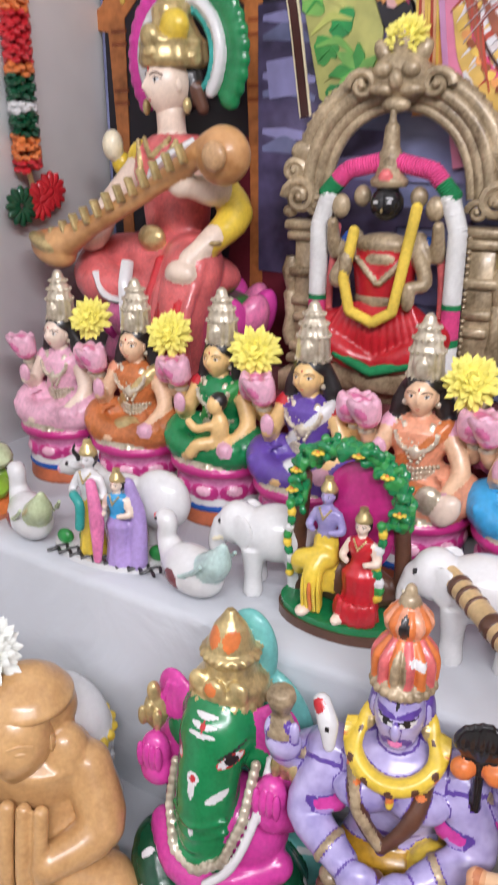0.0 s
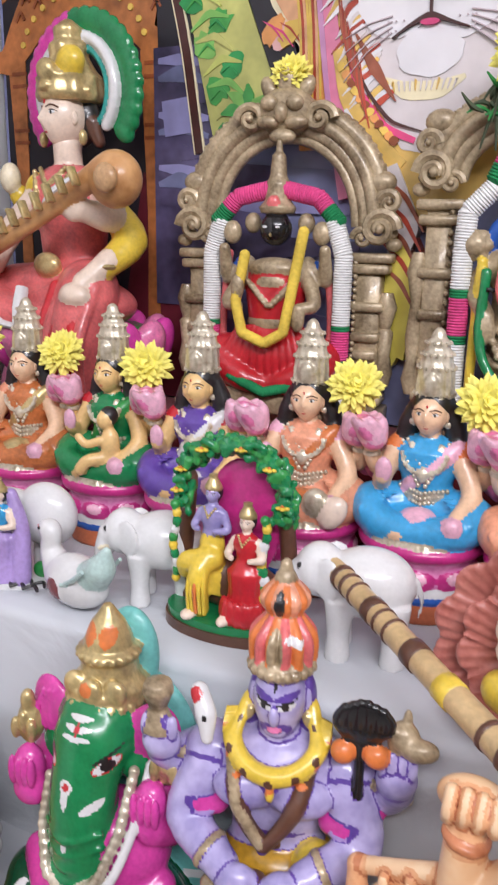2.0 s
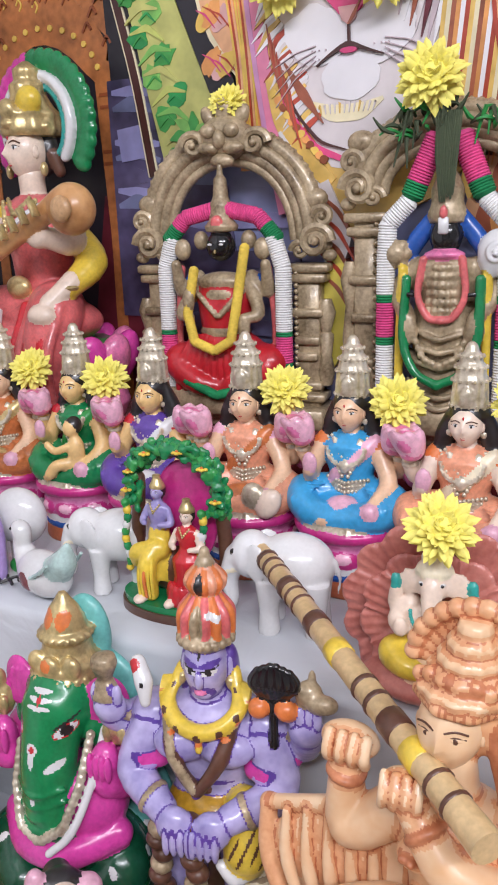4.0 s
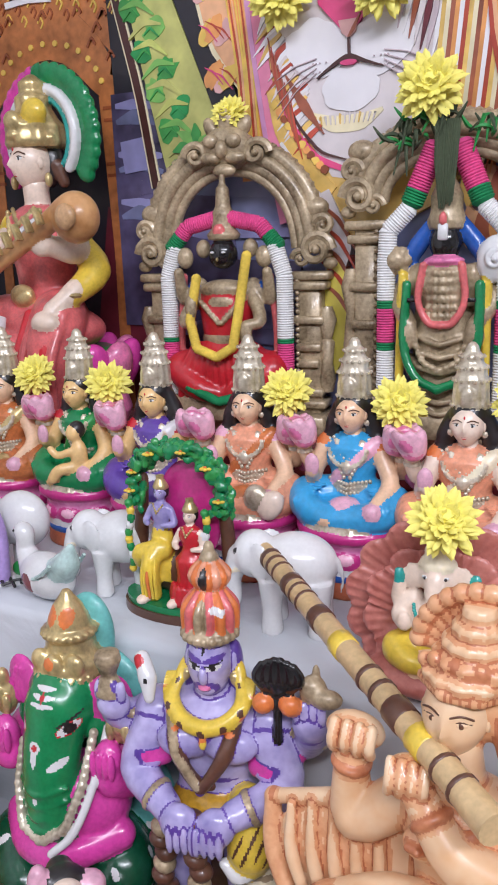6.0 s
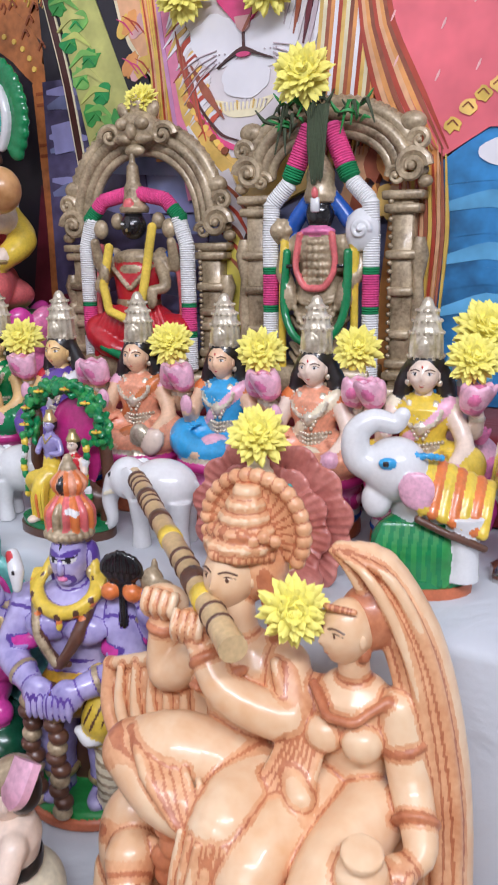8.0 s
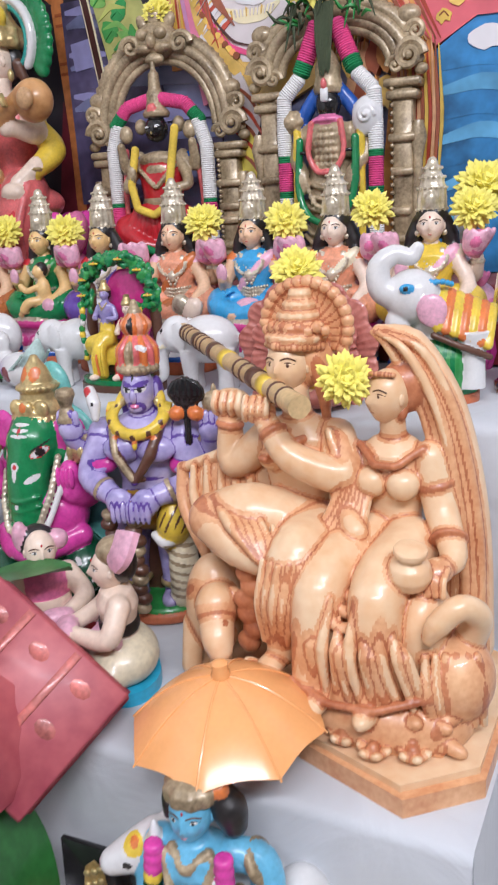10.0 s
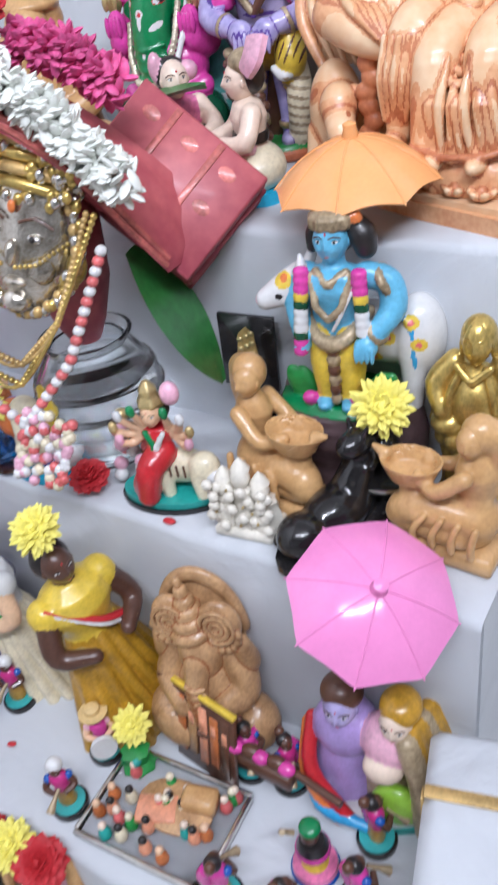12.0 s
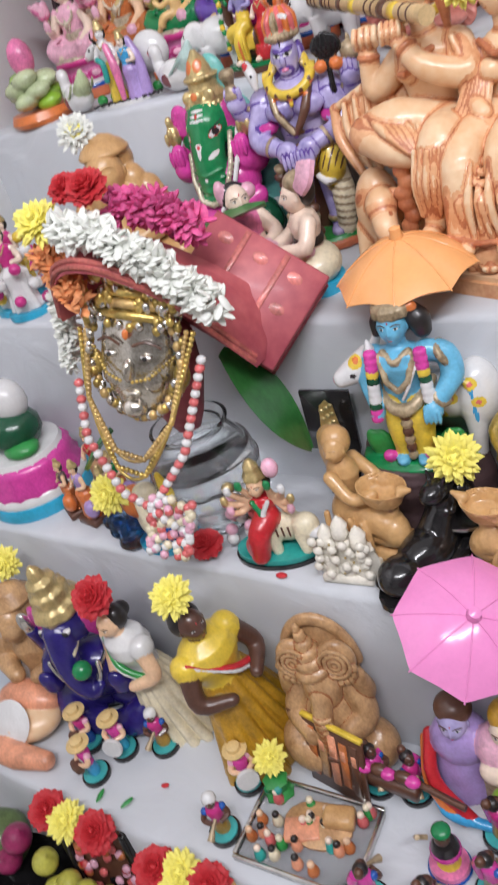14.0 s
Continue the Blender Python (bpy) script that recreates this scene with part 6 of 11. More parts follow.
# ---- elephant-headed figures ----
def tusker(name, m, label, body, skin, ear, cap, h, base=None, halo=None, trim=GOLD, group=""):
    """A seated elephant-headed figure of height h, facing -y."""
    s = Clay(0.0022)
    if base:
        s.slab(base, oval(0, 0, 0.27 * h, 0.21 * h, 26), 0, 0.04 * h)
    if halo:
        for i in range(13):
            a = math.pi * (-0.12 + 1.24 * i / 12)
            s.ball(halo, (0.27 * h * math.cos(a), 0.13 * h, 0.45 * h + 0.36 * h * math.sin(a)), (0.15 * h, 0.025 * h, 0.085 * h), spin(0, -math.degrees(a), 0), seg=9, rings=6)
        s.ball(halo, (0, 0.13 * h, 0.45 * h), (0.3 * h, 0.03 * h, 0.38 * h), seg=18)
    for k in (-1, 1):
        s.tube(body, [(k * 0.05 * h, 0, 0.16 * h), (k * 0.24 * h, -0.03 * h, 0.13 * h), (k * 0.15 * h, -0.15 * h, 0.10 * h), (-k * 0.02 * h, -0.17 * h, 0.07 * h)], [0.11 * h, 0.115 * h, 0.085 * h, 0.05 * h], 12)
        s.tube(skin, [(k * 0.15 * h, 0, 0.48 * h), (k * 0.23 * h, -0.03 * h, 0.38 * h), (k * 0.19 * h, -0.14 * h, 0.36 * h)], [0.065 * h, 0.065 * h, 0.05 * h], 10)
        s.ball(skin, (k * 0.19 * h, -0.16 * h, 0.40 * h), (0.045 * h, 0.03 * h, 0.06 * h))
        s.tube(skin, [(k * 0.15 * h, 0.03 * h, 0.50 * h), (k * 0.25 * h, 0.03 * h, 0.46 * h), (k * 0.25 * h, 0.0, 0.58 * h)], [0.055 * h, 0.055 * h, 0.04 * h], 10)
        s.ball(trim, (k * 0.25 * h, -0.01 * h, 0.64 * h), (0.035 * h, 0.03 * h, 0.065 * h))
        s.ball(ear, (k * 0.155 * h, -0.01 * h, 0.645 * h), (0.075 * h, 0.025 * h, 0.10 * h), spin(0, 0, k * 22), seg=12)
        s.ball(WHITE, (k * 0.065 * h, -0.115 * h, 0.69 * h), (0.026 * h, 0.012 * h, 0.013 * h), spin(0, k * -12, k * 30), seg=8, rings=5)
        s.ball(HAIR, (k * 0.065 * h, -0.124 * h, 0.69 * h), (0.012 * h, 0.008 * h, 0.012 * h), seg=6, rings=5)
        s.tube(CREAM, [(k * 0.05 * h, -0.10 * h, 0.60 * h), (k * 0.06 * h, -0.15 * h, 0.585 * h)], [0.018 * h, 0.008 * h], 7, 1)
    s.ball(skin, (0, -0.03 * h, 0.34 * h), (0.17 * h, 0.135 * h, 0.16 * h), seg=18, rings=11)
    s.ball(skin, (0, -0.02 * h, 0.66 * h), (0.115 * h, 0.10 * h, 0.12 * h), seg=16, rings=10)
    s.tube(skin, [(0, -0.09 * h, 0.66 * h), (0, -0.15 * h, 0.55 * h), (0.01 * h, -0.18 * h, 0.44 * h), (0.06 * h, -0.19 * h, 0.37 * h), (0.10 * h, -0.17 * h, 0.39 * h)], [0.075 * h, 0.06 * h, 0.05 * h, 0.04 * h, 0.025 * h], 12)
    s.lathe(cap, [(0.115 * h, 0.73 * h), (0.125 * h, 0.75 * h), (0.11 * h, 0.78 * h), (0.085 * h, 0.80 * h), (0.09 * h, 0.85 * h), (0.065 * h, 0.87 * h), (0.068 * h, 0.91 * h), (0.04 * h, 0.93 * h), (0.03 * h, 0.97 * h), (0.008 * h, h)], (0, 0, 0), 18, lobes=9, deep=0.03)
    pts = [(0.13 * h * math.cos(a), -0.135 * h - 0.03 * h * math.sin(a), 0.5 * h - 0.14 * h * math.sin(a)) for a in np.linspace(0, math.pi, 13)]
    s.beads(trim, pts, 0.014 * h, 24)
    s.tube(trim, [(0.14 * h, -0.06 * h, 0.5 * h), (0.02 * h, -0.17 * h, 0.33 * h), (-0.12 * h, -0.12 * h, 0.25 * h)], 0.01 * h, 6)
    return s.done(name, m, label, "statue", group)


def green_tusker():
    s = Clay(0.0015, 0.004)
    HP = HOTPINK
    # aqua backing that follows the outline
    s.ball(AQUA, (0.006, 0.020, 0.238), (0.024, 0.012, 0.036))
    s.ball(AQUA, (0.008, 0.024, 0.165), (0.056, 0.016, 0.062))
    s.ball(AQUA, (0.010, 0.026, 0.070), (0.074, 0.020, 0.085))
    # dark green seated legs with white spots
    s.ball(DGREEN, (0, 0.0, 0.040), (0.068, 0.046, 0.050))
    for k in (-1, 1):
        s.tube(DGREEN, [(k * 0.018, -0.008, 0.062), (k * 0.056, -0.030, 0.052), (k * 0.034, -0.056, 0.030), (k * -0.004, -0.058, 0.020)], [0.030, 0.028, 0.024, 0.016], 12)
        s.ball(GREEN, (k * 0.020, -0.064, 0.010), (0.022, 0.015, 0.010))
    s.lathe(DGREEN, [(0.062, 0), (0.066, 0.004), (0.066, 0.016), (0.058, 0.022)], sy=0.85)
    for i in range(16):
        a = -2.9 + 0.17 * i
        for z, rr in ((0.018, 0.0028), (0.044, 0.0036), (0.066, 0.0034)):
            s.mark(WHITE, (0.075 * math.cos(a + z * 9), 0.068 * math.sin(a + z * 9) * 0.95, z), (rr, 0.03, rr * 1.25), spin(0, 0, math.degrees(a + z * 9) - 90)) if i % 3 == int(z * 50) % 3 else None
    # magenta belly, waist roll and arms
    s.ball(HP, (0.016, -0.026, 0.112), (0.046, 0.036, 0.036))
    s.ball(HP, (-0.018, -0.018, 0.110), (0.036, 0.032, 0.036))
    s.tube(HP, [(-0.054, -0.030, 0.082), (-0.022, -0.058, 0.076), (0.020, -0.060, 0.078), (0.058, -0.034, 0.090)], [0.012, 0.014, 0.014, 0.013], 10)
    for j in range(4):
        s.tube(HP, [(0.034 + 0.006 * j, -0.056 + 0.006 * j, 0.088), (0.042 + 0.006 * j, -0.048 + 0.006 * j, 0.106)], [0.003, 0.0024], 6, 1, blend=0.001)
    for k in (-1, 1):
        s.tube(HP, [(k * 0.040, -0.004, 0.165), (k * 0.058, -0.014, 0.138), (k * 0.054, -0.034, 0.142)], [0.020, 0.021, 0.016], 10)
        s.ball(HP, (k * 0.054, -0.038, 0.160), (0.013, 0.011, 0.017))
        for j in range(4):
            s.ball(HP, (k * 0.054 + 0.0058 * (j - 1.5), -0.048, 0.160), (0.0032, 0.004, 0.012), blend=0.0008)
        s.ball(GREEN, (k * 0.034, -0.006, 0.172), (0.022, 0.022, 0.022))
        # gilded emblems in the upper hands
        s.ball(GOLD, (k * 0.062, -0.024, 0.186), (0.0105, 0.010, 0.017))
        s.ball(GOLD, (k * 0.062, -0.026, 0.205), (0.0056, 0.006, 0.009))
        for j in range(3):
            s.ball(GOLD, (k * 0.062 + 0.0075 * (j - 1), -0.033, 0.184 + 0.006 * (j % 2)), (0.0042, 0.004, 0.009), blend=0.0008)
        # ears
        s.ball(HP, (k * 0.045, -0.016, 0.198), (0.021, 0.007, 0.026), spin(0, k * 10, k * 14), blend=0.001)
        for j in range(3):
            s.tube(HP, [(k * (0.040 + 0.005 * j), -0.0215, 0.214), (k * (0.045 + 0.005 * j), -0.0225, 0.198), (k * (0.041 + 0.004 * j), -0.0215, 0.184)], 0.0021, 6, blend=0.001)
    # head and broad trunk
    s.ball(GREEN, (0, -0.014, 0.196), (0.035, 0.034, 0.034))
    s.ball(GREEN, (0, -0.034, 0.190), (0.029, 0.022, 0.026))
    s.tube(GREEN, [(0, -0.028, 0.192), (-0.001, -0.040, 0.165), (0.0, -0.047, 0.140), (0.002, -0.050, 0.116), (0.012, -0.050, 0.104)], [0.028, 0.026, 0.025, 0.024, 0.020], 14)
    for j in range(4):
        s.tube(GREEN, [(-0.022, -0.060, 0.140 - 0.011 * j), (0.001, -0.073, 0.136 - 0.011 * j), (0.024, -0.060, 0.140 - 0.011 * j)], 0.0022, 6, blend=0.002)
    for k in (-1, 1):
        s.mark(RED, (k * 0.024, -0.050, 0.1865), (0.0112, 0.03, 0.0052), spin(0, k * -22, k * 20))
        s.mark(WHITE, (k * 0.024, -0.050, 0.1868), (0.0100, 0.03, 0.0042), spin(0, k * -22, k * 20))
        s.mark(HAIR, (k * 0.0235, -0.050, 0.1870), (0.0040, 0.03, 0.0044))
        s.mark(HAIR, (k * 0.025, -0.050, 0.1935), (0.0125, 0.03, 0.0012), spin(0, k * -24, k * 20))
    for j in range(3):
        s.mark(WHITE, (0, -0.060, 0.2045 + 0.0056 * j), (0.0125, 0.03, 0.0020))
    s.mark(RED, (0, -0.060, 0.210), (0.0018, 0.03, 0.0042))
    s.mark(WHITE, (-0.002, -0.068, 0.166), (0.0030, 0.02, 0.0090)), s.mark(WHITE, (-0.002, -0.068, 0.173), (0.0052, 0.02, 0.0050)), s.mark(RED, (-0.002, -0.068, 0.173), (0.0026, 0.02, 0.0026))
    s.mark(WHITE, (0.018, -0.065, 0.160), (0.0085, 0.02, 0.0036), spin(0, -28, 0)), s.mark(WHITE, (0.0, -0.074, 0.130), (0.0026, 0.02, 0.0026))
    # bead garland round the trunk and a white sash line
    s.beads(PALEGOLD, [(0.038, -0.034, 0.178), (0.037, -0.056, 0.142), (0.026, -0.070, 0.110), (0.004, -0.075, 0.095), (-0.020, -0.069, 0.102), (-0.031, -0.055, 0.130), (-0.032, -0.042, 0.160)], 0.0043, 30)
    s.tube(WHITE, [(0.047, -0.026, 0.180), (0.046, -0.050, 0.145), (0.034, -0.068, 0.108), (0.014, -0.076, 0.088)], 0.0036, 7)
    # gilded crown, banded, with orange panels near the top
    s.lathe(GOLD, [(0.030, 0.214), (0.0325, 0.218), (0.031, 0.226), (0.026, 0.231), (0.0225, 0.236), (0.021, 0.245), (0.0235, 0.247), (0.0235, 0.253), (0.0195, 0.255), (0.0175, 0.262), (0.013, 0.272), (0.008, 0.278), (0.0035, 0.285)], (0, -0.004, 0), blend=0.001)
    s.beads(GOLD, [(0.0318 * math.cos(a), -0.004 + 0.0318 * math.sin(a), 0.2175) for a in np.linspace(0, 2 * math.pi, 30)], 0.0032, 26)
    s.beads(GOLD, [(0.0232 * math.cos(a), -0.004 + 0.0232 * math.sin(a), 0.250) for a in np.linspace(0, 2 * math.pi, 30)], 0.0027, 22)
    for k in (-1, 0, 1):
        s.ball(GOLD, (k * 0.017, -0.031 + 0.006 * abs(k), 0.229), (0.010, 0.006, 0.010), blend=0.001)
    s.mark(ORANGE, (-0.002, -0.037, 0.232), (0.0058, 0.006, 0.0055))
    for k in (-1, 1):
        s.mark(ORANGE, (k * 0.0075, -0.020, 0.266), (0.0062, 0.02, 0.0080))
    return s.done("elephant_headed_statue", pose(-0.280, 0.410, B, rz=5) @ Matrix.Diagonal((0.92, 0.90, 0.985, 1)), "glossy green and magenta elephant-headed clay statue with gold crown", "statue")


green_tusker()


def violet_statue():
    s = Clay(0.0014, 0.003)
    V, DEEP = VIOLET, PURPLE
    # deep purple along the seams between violet forms
    s.seam_tint = ((V, DEEP, 0.0009),)
    s.lathe(TERRA, [(0.056, 0), (0.060, 0.003), (0.060, 0.010), (0.055, 0.013)], sy=0.8)
    s.lathe(LEAFG, [(0.052, 0.010), (0.056, 0.014), (0.053, 0.018), (0.040, 0.020)], sy=0.8)
    # legs under a mottled skin wrap, brown rock behind
    s.ball(BROWN, (0, 0.016, 0.065), (0.044, 0.020, 0.070))
    for k in (-1, 1):
        s.tube(V, [(k * 0.018, 0, 0.12), (k * 0.024, -0.010, 0.07), (k * 0.022, -0.010, 0.024)], [0.020, 0.017, 0.012], 11)
        s.ball(V, (k * 0.022, -0.022, 0.024), (0.011, 0.019, 0.008))
        s.lathe(GOLD, [(0.013, -0.004), (0.016, -0.002), (0.016, 0.002), (0.013, 0.004)], (k * 0.022, -0.010, 0.038), 10)
    s.ball(MUSTARD, (0.004, -0.006, 0.122), (0.042, 0.030, 0.026))
    s.tube(YELLOW, [(0.030, -0.022, 0.140), (0.034, -0.034, 0.112), (0.028, -0.030, 0.086)], [0.015, 0.018, 0.008], 10)
    for j in range(6):
        s.mark(BROWN, (0.022 + 0.0055 * j, -0.040, 0.128 - 0.006 * (j % 3)), (0.0012, 0.03, 0.010), spin(0, 24, 0))
    s.tube(CREAM, [(0.036, -0.022, 0.098), (0.040, -0.030, 0.066), (0.034, -0.026, 0.028)], [0.014, 0.016, 0.012], 10)
    for j in range(7):
        s.mark(BRONZE, (0.038, -0.036, 0.092 - 0.010 * j), (0.018, 0.02, 0.0022), spin(0, 12, 0))
    s.tube(WHITE, [(0.016, -0.044, 0.104), (0.028, -0.046, 0.096), (0.042, -0.038, 0.104)], [0.004, 0.006, 0.004], 8)
    # brown knotted ropes in front
    for x0, y0, top in ((-0.034, -0.036, 0.118), (-0.002, -0.050, 0.142)):
        for j in range(int(top / 0.011)):
            s.ball(BROWN if j % 3 else BRONZE, (x0 + 0.0022 * math.sin(j * 2.1), y0, 0.024 + 0.0108 * j), (0.0092, 0.0086, 0.0068), spin(0, 18, 0), blend=0.0008)
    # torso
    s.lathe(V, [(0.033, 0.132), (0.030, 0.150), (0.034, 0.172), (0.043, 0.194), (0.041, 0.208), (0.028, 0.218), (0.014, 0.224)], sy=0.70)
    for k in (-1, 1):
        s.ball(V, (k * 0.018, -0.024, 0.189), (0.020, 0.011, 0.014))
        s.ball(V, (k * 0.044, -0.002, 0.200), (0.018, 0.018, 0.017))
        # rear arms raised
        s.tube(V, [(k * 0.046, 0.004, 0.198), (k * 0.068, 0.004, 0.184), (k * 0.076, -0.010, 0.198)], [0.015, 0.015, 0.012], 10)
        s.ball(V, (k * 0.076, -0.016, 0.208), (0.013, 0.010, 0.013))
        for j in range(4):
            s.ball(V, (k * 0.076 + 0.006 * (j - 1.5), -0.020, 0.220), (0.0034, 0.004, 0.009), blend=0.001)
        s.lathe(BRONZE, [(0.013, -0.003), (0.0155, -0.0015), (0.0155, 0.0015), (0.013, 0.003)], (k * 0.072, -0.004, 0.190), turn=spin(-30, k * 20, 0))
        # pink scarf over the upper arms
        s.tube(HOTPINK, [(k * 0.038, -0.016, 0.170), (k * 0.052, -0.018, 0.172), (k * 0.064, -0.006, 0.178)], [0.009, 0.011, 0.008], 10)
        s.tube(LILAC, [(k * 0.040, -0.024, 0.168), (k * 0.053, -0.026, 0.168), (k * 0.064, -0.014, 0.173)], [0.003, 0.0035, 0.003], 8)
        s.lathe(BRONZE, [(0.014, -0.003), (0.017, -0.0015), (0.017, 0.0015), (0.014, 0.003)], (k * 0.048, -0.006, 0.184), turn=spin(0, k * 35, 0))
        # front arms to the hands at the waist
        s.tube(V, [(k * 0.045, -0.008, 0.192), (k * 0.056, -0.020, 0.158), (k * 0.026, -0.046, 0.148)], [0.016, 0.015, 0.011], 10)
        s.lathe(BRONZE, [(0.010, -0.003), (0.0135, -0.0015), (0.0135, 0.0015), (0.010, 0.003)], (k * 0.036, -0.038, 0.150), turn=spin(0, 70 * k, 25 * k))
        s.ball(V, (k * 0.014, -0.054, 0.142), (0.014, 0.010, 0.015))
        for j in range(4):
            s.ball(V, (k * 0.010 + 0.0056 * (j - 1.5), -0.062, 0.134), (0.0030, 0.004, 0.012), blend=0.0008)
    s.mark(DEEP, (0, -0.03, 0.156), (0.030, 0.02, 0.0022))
    # emblem fan, doe and drum
    for j in range(6):
        s.tube(BLACK, [(0.052, -0.016, 0.226), (0.040 + 0.0058 * j, -0.022, 0.246), (0.043 + 0.0046 * j, -0.023, 0.262 - 0.002 * abs(j - 2.5))], [0.003, 0.0046, 0.0030], 6, blend=0.0008)
    s.tube(BLACK, [(0.053, -0.018, 0.236), (0.053, -0.020, 0.196)], 0.0034, 6, 1)
    for k in (-1, 1):
        s.ball(ORANGE, (0.053 + k * 0.010, -0.022, 0.226), (0.0078, 0.007, 0.0078))
    s.ball(BRONZE, (0.078, -0.014, 0.236), (0.010, 0.009, 0.011)), s.ball(BRONZE, (0.089, -0.020, 0.233), (0.011, 0.007, 0.007)), s.ball(BRONZE, (0.080, -0.012, 0.247), (0.003, 0.003, 0.008))
    s.lathe(BRONZE, [(0.010, 0), (0.0105, 0.004), (0.0058, 0.016), (0.0105, 0.028), (0.009, 0.034), (0.003, 0.036)], (-0.078, -0.016, 0.216), 10)
    s.tube(WHITE, [(-0.050, -0.016, 0.248), (-0.044, -0.022, 0.236), (-0.042, -0.026, 0.222)], [0.006, 0.007, 0.004], 8)
    s.mark(RED, (-0.052, -0.024, 0.250), 0.006), s.mark(HAIR, (-0.043, -0.034, 0.238), (0.003, 0.006, 0.005))
    # snake collar, sash, beads
    pts = [(0.029 * math.cos(a), -0.012 - 0.020 * math.sin(a), 0.228 - 0.022 * math.sin(a)) for a in np.linspace(-0.5, math.pi + 0.5, 15)]
    s.tube(YELLOW, pts, 0.0062, 9, 2, blend=0.0008)
    for x, y, z in pts[1::2]:
        s.mark(BROWN, (x, y - 0.005, z - 0.002), (0.0030, 0.005, 0.0036))
        s.mark(ORANGE, (x * 1.12, y - 0.004, z - 0.006), (0.006, 0.006, 0.0022))
    s.ball(YELLOW, (0.001, -0.036, 0.197), (0.0030, 0.003, 0.006))
    s.tube(BROWN, [(-0.026, -0.024, 0.210), (-0.020, -0.034, 0.186), (-0.006, -0.036, 0.164), (0.006, -0.034, 0.160)], [0.004, 0.005, 0.005, 0.003], 8, blend=0.001)
    s.beads(BRONZE, [(-0.026, -0.025, 0.212), (-0.020, -0.037, 0.186), (-0.004, -0.039, 0.162)], 0.0036, 16)
    s.tube(BROWN, [(0.024, -0.022, 0.212), (0.016, -0.036, 0.186), (-0.002, -0.038, 0.158)], [0.0045, 0.0058, 0.004], 7, blend=0.001)
    # head with a dark blue brow, hair piled in two orange tiers
    s.tube(V, [(0, -0.002, 0.216), (0, -0.006, 0.236)], 0.0135, 10, 1)
    s.ball(V, (0, -0.010, 0.248), (0.0205, 0.0215, 0.0245))
    s.ball(V, (0, -0.018, 0.236), (0.0125, 0.011, 0.010))
    s.ball(V, (0, -0.0315, 0.2435), (0.0040, 0.0042, 0.0068), blend=0.002)
    for k in (-1, 1):
        s.ball(V, (k * 0.021, -0.004, 0.246), (0.004, 0.006, 0.008))
        s.ball(DEEP, (k * 0.020, 0.004, 0.240), (0.008, 0.012, 0.020))
        s.ball(GOLD, (k * 0.0225, -0.010, 0.234), (0.0036, 0.004, 0.005))
        s.mark(DEEP, (k * 0.0098, -0.028, 0.2560), (0.0100, 0.02, 0.0026), spin(0, k * -10, 0))
        s.mark(WHITE, (k * 0.0092, -0.028, 0.2500), (0.0068, 0.02, 0.0024), spin(0, k * -8, 0))
        s.mark(HAIR, (k * 0.0088, -0.028, 0.2500), (0.0024, 0.02, 0.0025))
        s.mark(HAIR, (k * 0.0096, -0.028, 0.2525), (0.0078, 0.02, 0.0009), spin(0, k * -10, 0))
    s.ball(PINK, (0, -0.0285, 0.2335), (0.0052, 0.0032, 0.0019), blend=0.001)
    s.mark(HAIR, (0, -0.03, 0.264), (0.0014, 0.02, 0.005))
    s.lathe(BRONZE, [(0.0215, 0.264), (0.0245, 0.267), (0.0245, 0.272), (0.021, 0.276)], (0, -0.005, 0), blend=0.0008)
    s.beads(BRONZE, [(0.0245 * math.cos(a), -0.005 + 0.0245 * math.sin(a), 0.2695) for a in np.linspace(0, 2 * math.pi, 30)], 0.0034, 22)
    s.ball(ORANGE, (0, -0.001, 0.282), (0.0225, 0.0215, 0.020), blend=0.001)
    for i in range(14):
        a = 2 * math.pi * i / 14
        c, q = math.cos(a), math.sin(a)
        s.tube(CORAL if i % 2 else ORANGE, [(0.0235 * c, -0.001 + 0.0225 * q, 0.275), (0.0225 * c, -0.001 + 0.0215 * q, 0.288), (0.012 * c, 0.001 + 0.012 * q, 0.300)], [0.0042, 0.0048, 0.0032], 8, blend=0.0012)
        s.tube(ORANGE if i % 2 else PEACH, [(0.0105 * c, 0.002 + 0.0105 * q, 0.303), (0.0165 * c, 0.002 + 0.0165 * q, 0.312), (0.006 * c, 0.002 + 0.006 * q, 0.322)], [0.0030, 0.0040, 0.0028], 8, blend=0.0012)
    s.ball(ORANGE, (0, 0.002, 0.312), (0.0155, 0.0155, 0.012))
    s.mark(BRONZE, (-0.002, -0.03, 0.283), (0.0062, 0.03, 0.016)), s.mark(HAIR, (-0.001, -0.03, 0.312), (0.0042, 0.03, 0.011))
    s.lathe(BRONZE, [(0.012, 0.299), (0.0138, 0.301), (0.0138, 0.304), (0.012, 0.306)], (0, 0.002, 0), blend=0.0008)
    s.ball(BRONZE, (0, 0.002, 0.325), (0.0085, 0.0085, 0.006)), s.ball(BRONZE, (0, 0.002, 0.332), (0.005, 0.005, 0.0055))
    s.mark(WHITE, (0.013, -0.026, 0.291), (0.0075, 0.02, 0.0030), spin(0, 20, 0))
    s.fuse()
    out = []
    for x, y, z in s.v:
        k = 1 - 0.20 * min(1.0, max(0.0, (z - 0.222) / 0.012)) * (1.0 if abs(x) < 0.034 else 0.0)
        out.append((x * k, y * k, z))
    s.v = out
    return s.done("violet_deity_statue", pose(-0.150, 0.416, B + 0.001, rz=14), "violet-skinned standing clay deity statue with tall orange hair", "statue")


violet_statue()

